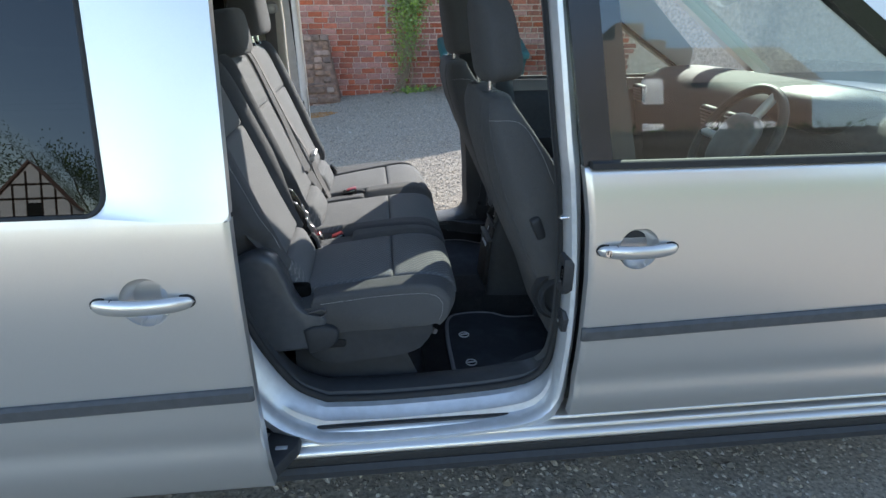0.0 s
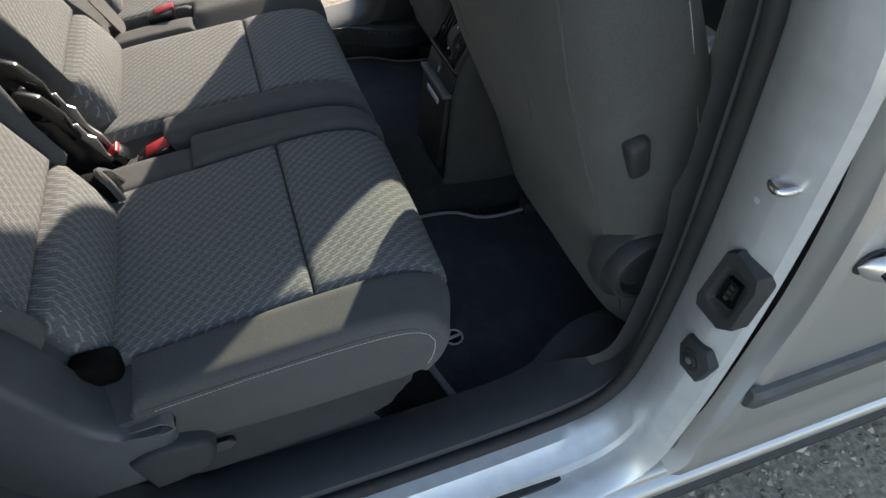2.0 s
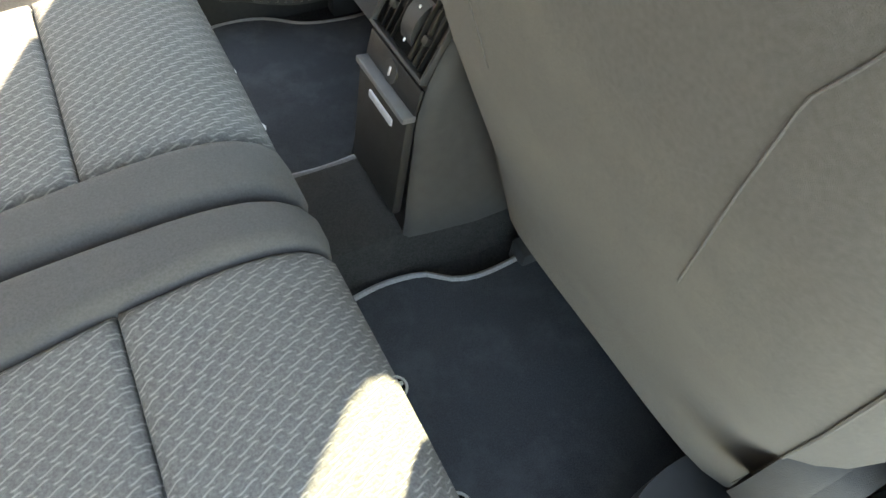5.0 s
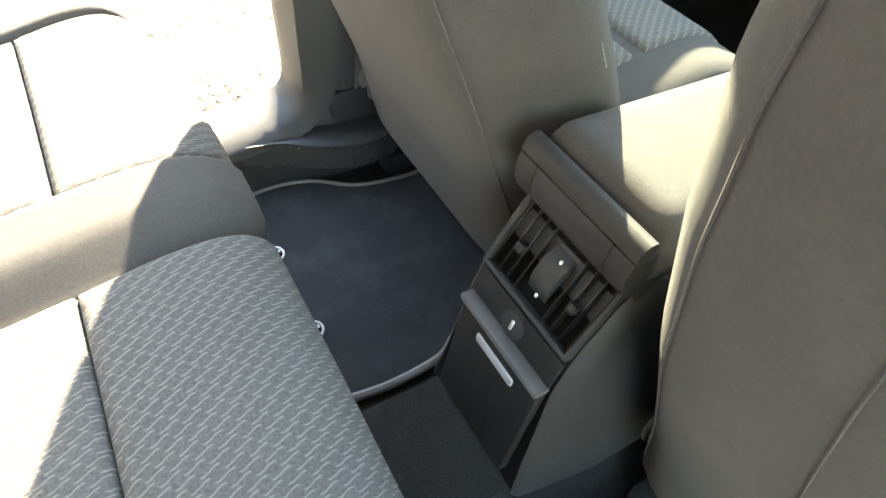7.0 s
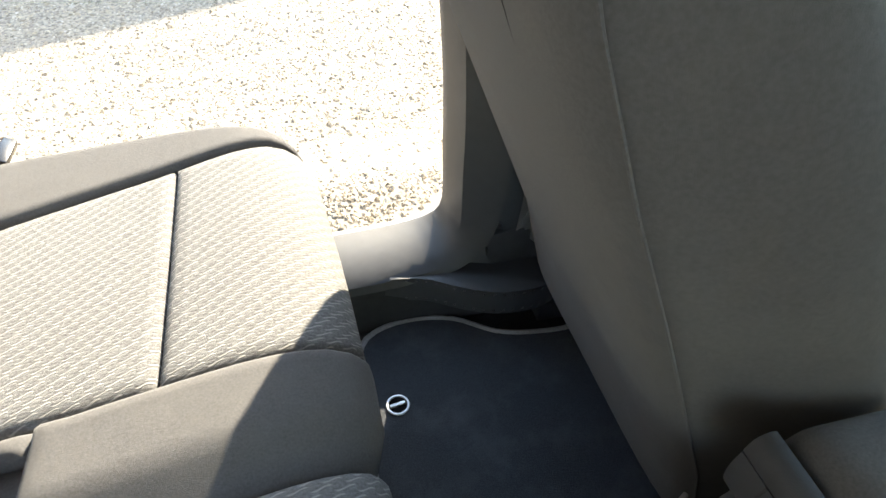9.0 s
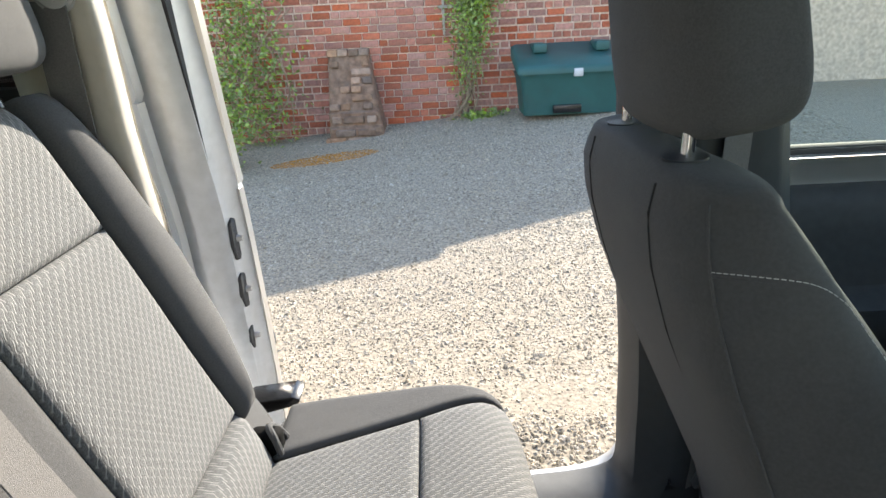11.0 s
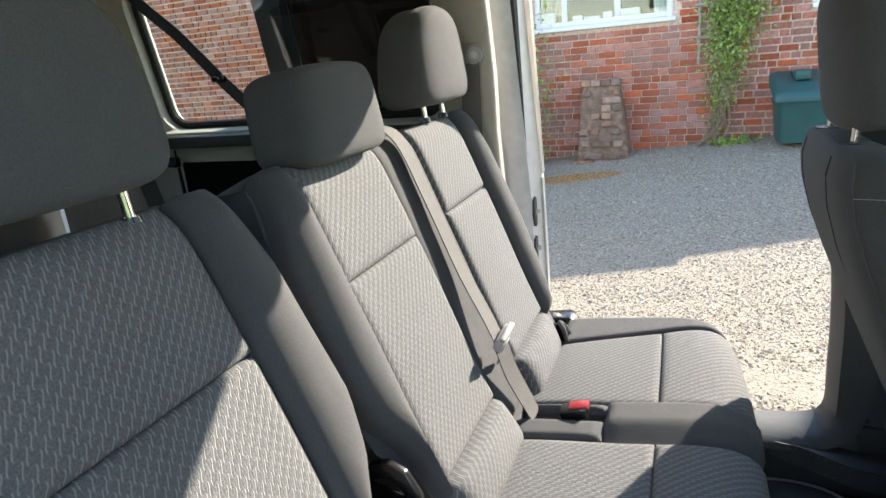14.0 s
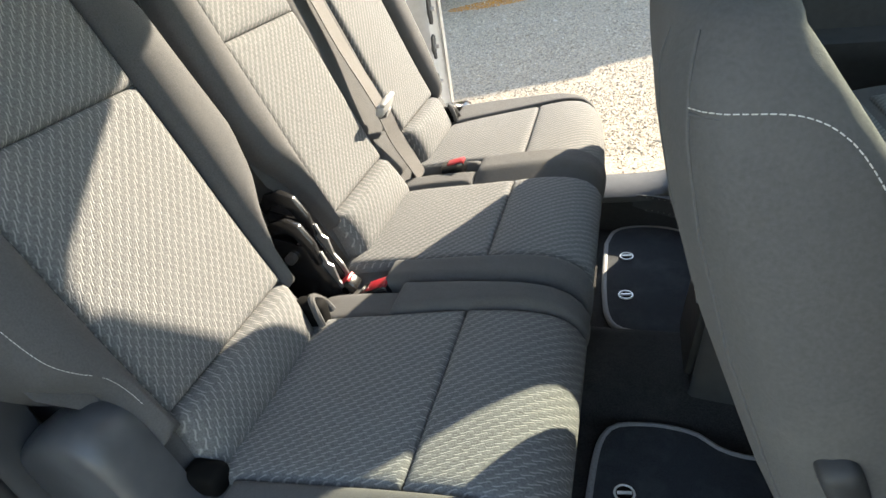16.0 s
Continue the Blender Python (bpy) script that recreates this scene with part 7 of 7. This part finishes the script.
def leaves(bm, centre, spread, count, size, rg, droop=0.3):
    for _ in range(count):
        p = Vector(centre) + Vector((rg.gauss(0, spread[0]), rg.gauss(0, spread[1]), rg.gauss(0, spread[2])))
        e = Euler((rg.uniform(0, 6.3), rg.uniform(-1, 1), rg.uniform(0, 6.3)))
        l, w = size * rg.uniform(0.7, 1.4), size * rg.uniform(0.28, 0.42)
        q = [Vector((0, 0, 0)), Vector((l * 0.5, w, 0.1 * l)), Vector((l, 0, -0.1 * l)), Vector((l * 0.5, -w, 0.1 * l))]
        m = e.to_matrix()
        vs = [bm.verts.new(p + m @ v) for v in q]
        bm.faces.new((vs[0], vs[1], vs[2]))
        bm.faces.new((vs[0], vs[2], vs[3]))
    return bm


climber = thing("climbing_plant", (0.45, 6.7, 0.5), "green climbing plant with bare lower stems on a trellis", "plant")
rg = random.Random(11)
bm = bmesh.new()
for k in range(16):
    x0 = 0.43 + rg.uniform(-0.10, 0.10)
    pts = [(x0 + rg.uniform(-0.18, 0.18), 6.70 - rg.uniform(0, 0.1), 0.46)]
    for z in (0.7, 0.95, 1.2, 1.5, 1.9, 2.2):
        pts.append((0.46 + rg.uniform(-0.10, 0.10) + 0.04 * (z - 0.5), 6.72 - rg.uniform(0, 0.08), z))
    tube(bm, smooth_curve(pts[: rg.randint(4, 7)], 18), rg.uniform(0.004, 0.009), 5)
part("stem", bm, STEM, climber, "dry brown stems")
bm = bmesh.new()
for z, w, n in ((0.75, 0.07, 40), (0.95, 0.08, 130), (1.15, 0.09, 280), (1.35, 0.09, 480), (1.55, 0.105, 760), (1.75, 0.13, 1150), (1.95, 0.13, 1000)):
    leaves(bm, (0.47 + 0.12 * (z - 0.9), 6.66, z), (w, 0.05, 0.09), n, 0.036, rg)
part("foliage", bm, LEAF, climber, "narrow green leaves", 0)
tr = thing("trellis", (0.45, 6.77, 1.9), "weathered wooden trellis on the brick wall", "trellis")
for x in (0.27, 0.45, 0.63):
    part("slat", box(bmesh.new(), x - 0.012, x + 0.012, 6.765, 6.785, 1.3, 2.22, 0.002), TRELLIS, tr)
for z in (1.55, 1.85, 2.13):
    part("slat", box(bmesh.new(), 0.22, 0.68, 6.745, 6.765, z - 0.012, z + 0.012, 0.002), TRELLIS, tr)
ivy = thing("wall_shrub", (-1.55, 6.5, 0.4), "leafy green shrub against the house wall", "plant")
bm = bmesh.new()
for k in range(9):
    tube(bm, smooth_curve([(-1.55 + rg.uniform(-0.3, 0.3), 6.6, 0.38), (-1.55 + rg.uniform(-0.4, 0.4), 6.5, 0.9), (-1.5 + rg.uniform(-0.4, 0.4), 6.6, 1.6)], 10), 0.007, 5)
part("stem", bm, STEM, ivy)
bm = bmesh.new()
for z, n in ((0.55, 300), (0.8, 400), (1.05, 420), (1.3, 420), (1.55, 360), (1.8, 240)):
    leaves(bm, (-1.60, 6.55, z), (0.20, 0.09, 0.12), n, 0.045, rg)
part("foliage", bm, LEAF, ivy, "", 0)
bush = thing("yard_shrub", (-1.72, 5.5, 0.38), "bright green leafy shrub at the edge of the gravel", "plant")
bm = bmesh.new()
for k in range(10):
    tube(bm, smooth_curve([(-1.72 + rg.uniform(-0.1, 0.1), 5.5 + rg.uniform(-0.1, 0.1), 0.33), (-1.72 + rg.uniform(-0.25, 0.25), 5.5 + rg.uniform(-0.3, 0.3), 0.7), (-1.75 + rg.uniform(-0.3, 0.3), 5.55 + rg.uniform(-0.4, 0.4), 1.15)], 10), 0.006, 5)
part("stem", bm, STEM, bush)
bm = bmesh.new()
for z, w, n in ((0.46, 0.13, 350), (0.62, 0.16, 600), (0.80, 0.17, 700), (1.0, 0.16, 600), (1.2, 0.13, 350)):
    leaves(bm, (-1.75, 5.5, z), (w, w * 1.6, 0.08), n, 0.05, rg)
part("foliage", bm, LEAF, bush, "", 0)
low = thing("weed_clump", (0.6, 6.6, 0.5), "low green weeds at the foot of the wall", "plant")
bm = leaves(bmesh.new(), (0.62, 6.6, 0.53), (0.12, 0.06, 0.03), 350, 0.05, rg)
part("foliage", bm, LEAF, low, "", 0)

# ---- behind the camera: lawn wall, trees and a timbered house, seen in the glass ----
far = thing("timbered_house", (-9, -24, 0), "white timber-framed house with steep gable", "house")
bm = bmesh.new()
prism(bm, [(-14, -2.3), (-14, 3.2), (-10.5, 6.6), (-7, 3.2), (-7, -2.3)], "y", -27, -23)
part("wall", bm, PAPER, far, "white rendered wall", 0)
BEAM = material("dark_timber", (0.05, 0.035, 0.025), rough=0.8, var=0.2, scale=10)
for x in (-13.9, -12.5, -11.2, -9.8, -8.5, -7.1):
    part("beam", box(bmesh.new(), x - 0.09, x + 0.09, -22.99, -22.9, 0.1, 3.2 + max(0, 3.2 - abs(x + 10.5)) * 0.95), BEAM, far, smooth=0)
for z in (1.2, 3.1, 4.4):
    hw = 3.5 if z < 3.3 else 3.5 * (6.6 - z) / 3.4
    part("beam", box(bmesh.new(), -10.5 - hw, -10.5 + hw, -22.985, -22.9, z - 0.08, z + 0.08), BEAM, far, smooth=0)
for sg in (-1, 1):
    bm = bmesh.new()
    prism(bm, [(-10.5, 6.8), (-10.5, 6.5), (-10.5 + sg * 4.0, 2.7), (-10.5 + sg * 4.0, 3.0)], "y", -27.3, -22.6)
    part("roof", bm, TILE, far, smooth=0)
part("window", box(bmesh.new(), -11.2, -9.8, -22.95, -22.88, 1.5, 2.7), GLOSS, far)
far.location += Vector((-21.5, -36, 2.4))
GRASS = material("grass", (0.08, 0.13, 0.035), rough=0.9, var=0.4, scale=25, bump=1.0, bump_scale=90)
bm = bmesh.new()
bank = [(-34, 5.0), (-24, 4.3), (-17.6, 3.15), (-17.2, 2.4), (-16.6, 2.34), (-15.5, 1.8), (-14, 0.9), (-13, 0.35), (-12.4, 0.11)]
grid(bm, [[Vector((x, y, z + 0.05 * noise.noise(Vector((x * 0.7, y * 0.7, 0))))) for y, z in bank] for x in np.linspace(3.5, 34, 40)])
tagged(part("lawn", bm, GRASS, None), "grass bank rising to a garden wall across the drive", "lawn", "", "structure")
gw = thing("garden_wall", (14, -17, 2.3), "dry stone garden wall with upright coping on a bank", "wall")
bm = bmesh.new()
box(bm, 3.5, 32, -17.3, -16.9, 2.0, 3.36, 0.01)
part("wall_core", bm, STONE, gw)
bm = bmesh.new()
for k in range(250):
    obox((0.085, 0.36, 0.22 + 0.10 * rg.random()), 0.012, 1, Matrix.Translation((3.6 + 0.11 * k, -17.1, 3.44)) @ Matrix.Rotation(rg.uniform(-0.12, 0.12), 4, "Y"), bm)
for k in range(420):
    w = rg.uniform(0.12, 0.36)
    obox((w, 0.06, rg.uniform(0.05, 0.10)), 0.008, 1, Matrix.Translation((rg.uniform(6, 22), -16.89 + rg.uniform(-0.02, 0.01), rg.uniform(2.42, 3.28))), bm)
part("coping_stones", bm, STONE, gw, "", 0, "stuff")
hedge_m = emit_random(material("tree_leaf", (0.07, 0.11, 0.03), rough=0.6, var=0.3, scale=5), 0.4, "island")
BARK = material("bark", (0.12, 0.09, 0.07), rough=0.95, var=0.3, scale=8, bump=0.6, bump_scale=30)


def tree(x, y, h, r, seed, dense):
    g = random.Random(seed)
    t = thing("tree", (x, y, 0.1), "broad leafy tree across the drive" if dense > 600 else "half bare tree across the drive", "tree", "trees")
    bm = bmesh.new()
    tube(bm, smooth_curve([(x, y, 0), (x + 0.1, y, h * 0.3), (x - 0.1, y + 0.1, h * 0.6), (x, y, h * 0.9)], 14), 0.16, 8)
    tips = []
    for k in range(16):
        a, z = g.uniform(0, 6.3), h * g.uniform(0.3, 0.85)
        L = r * g.uniform(0.6, 1.0)
        tip = (x + L * math.cos(a), y + L * math.sin(a), z + L * g.uniform(0.2, 0.8))
        tips.append(tip)
        tube(bm, smooth_curve([(x, y, z), ((x + tip[0]) / 2, (y + tip[1]) / 2, z + L * 0.2), tip], 8), 0.04, 5)
    part("trunk", bm, BARK, t)
    bm = bmesh.new()
    for tip in tips:
        leaves(bm, tip, (r * 0.26, r * 0.26, r * 0.22), dense // 4, 0.28, g)
    part("crown", bm, hedge_m, t, "", 0)


tree(-29.0, -68, 15, 4.5, 21, 900)
tree(-36.0, -70, 14, 4.5, 22, 300)
tree(-42.0, -66, 13, 4.5, 23, 240)
tree(-24.0, -70, 14, 4.5, 24, 900)

hedge = thing("hedge", (18, -25, 4.2), "dark green clipped hedge behind the garden wall", "hedge")
bm = bmesh.new()
xs = np.linspace(-2, 36, 150)
P = []
for z in np.linspace(3.4, 4.7, 10):
    f = (z - 3.4) / 1.3
    P.append([Vector((x, -24.6 - 1.0 * f ** 6 + 0.35 * noise.noise(Vector((x * 0.9, z * 0.9, 0))) + 0.12 * noise.noise(Vector((x * 3, z * 3, 4))), z + 0.25 * f * noise.noise(Vector((x * 0.5, 0, 7))))) for x in xs])
slab(bm, P, [[p + Vector((0, -1.2, 0)) for p in r] for r in P])
part("clipped_mass", bm, hedge_m, hedge, "dense clipped foliage", 0)
bm = bmesh.new()
for k in range(76):
    for z in (3.9, 4.5):
        leaves(bm, (-2 + 0.5 * k, -24.55 - (0.5 if z > 4.2 else 0), z), (0.3, 0.14, 0.25), 16, 0.20, rg)
part("foliage", bm, hedge_m, hedge, "", 0)

manor = thing("manor_house", (20, -38, 0.1), "tall brown brick house with a stepped gable across the drive", "house")
MANOR = emit_random(material("brown_brick", (0.22, 0.155, 0.115), rough=0.9, var=0.3, scale=9, bump=0.4, bump_scale=60, dirt=(0.13, 0.09, 0.07), dirt_scale=0.8, dirt_amount=0.6), 0.05)
bm = bmesh.new()
prism(bm, [(11, -0.3), (11, 10.5), (13, 10.5), (13, 11.5), (14.5, 11.5), (14.5, 12.5), (16, 12.5), (16, 13.6), (18, 13.6), (18, 12.5), (19.5, 12.5), (19.5, 11.5), (21, 11.5), (21, 9.5), (30, 9.5), (30, -0.3)], "y", -46, -38)
part("wall", bm, MANOR, manor, "brown brick wall", 0)
for x, z in ((14, 5.2), (18.5, 5.2), (14, 8.2), (18.5, 8.2), (23, 5.2), (26.5, 5.2)):
    w = part("window", box(bmesh.new(), x - 0.75, x + 0.75, -38.05, -37.95, z, z + 1.7, 0.02), WHITE, manor, "white framed window")
    part("pane", box(bmesh.new(), x - 0.6, x + 0.6, -38.08, -38.055, z + 0.15, z + 1.55), GLOSS, w)
part("roof", prism(bmesh.new(), [(-46.5, 9.5), (-42, 13), (-37.5, 9.5)], "x", 21.01, 30.5), TILE, manor, "tiled roof", 0)

# ---- house bricks, course by course ----
def brick_courses():
    """Brick rows as (x, z, length), bonds of stretchers with a header row now and then, clear of the windows."""
    out = []
    course, joint = 0.068, 0.011
    z, k = 0.272, 0
    g = random.Random(8)
    while z < 3.28:
        limit = W2[3] - course
        x = -8.6 + (0.11 if k % 2 else 0.0)
        while x < 3.4:
            L = 0.166 if g.random() < 0.62 else 0.078
            a, b = x, x + L
            for W in (W1, W2):
                if z + 0.057 > W[2] - 0.044 and z < W[3]:
                    if a < W[0] - 0.01 < b:
                        b = W[0] - 0.012
                    if a < W[1] + 0.03 < b:
                        a = W[1] + 0.035
                    if a >= W[0] - 0.02 and b <= W[1] + 0.04:
                        b = a
            if z > limit:
                b = min(b, float(np.interp(z + course, [EAVE, TOP2], [CORNER, STEP])) if z < TOP - course else -1.5)
            if b > CORNER and z > 1.52:
                b = min(b, float(np.interp(z + course, [1.76, 1.91, EAVE], [3.4, 2.75, CORNER])))
            if b - a > 0.04:
                out.append((a, z, b - a))
            x += L + joint
        z += course
        k += 1
    return out


rows = brick_courses()
near = [r for r in rows if -1.0 < r[0] < 0.45 and 0.42 < r[1] < 1.5]
near = near[:300]
chosen = set(near)
shared = {}
for x, z, L in near:
    key = round(L, 3)
    if key not in shared:
        bm = obox((L, 0.05, 0.057), 0.004, 1)
        me = bpy.data.meshes.new("brick")
        bm.to_mesh(me)
        bm.free()
        me.materials.append(BRICK)
        shared[key] = me
    ob = new("brick", shared[key])
    ob.matrix_basis = pose(x + L / 2, WY + 0.018 - rg.uniform(0, 0.004), z + 0.0285, rg.uniform(-1, 1), rg.uniform(-0.5, 0.5), rg.uniform(-0.6, 0.6))
    ob.parent = wall
rest_v, rest_f = [], []
for x, z, L in rows:
    if (x, z, L) in chosen:
        continue
    y = WY - 0.006 - rg.uniform(0, 0.004)
    n = len(rest_v)
    e = 0.004
    rest_v += [(x, y + 0.03, z), (x + L, y + 0.03, z), (x + L, y + 0.03, z + 0.057), (x, y + 0.03, z + 0.057), (x + e, y, z + e), (x + L - e, y, z + e), (x + L - e, y, z + 0.057 - e), (x + e, y, z + 0.057 - e)]
    rest_f += [(n + 4, n + 5, n + 6, n + 7), (n, n + 1, n + 5, n + 4), (n + 1, n + 2, n + 6, n + 5), (n + 2, n + 3, n + 7, n + 6), (n + 3, n, n + 4, n + 7)]
me = bpy.data.meshes.new("brickwork")
me.from_pydata(rest_v, [], rest_f)
me.materials.append(BRICK_ISL)
ob = tagged(new("brickwork", me), "red bricks in mixed bond", "", "", "stuff")
ob.parent = wall
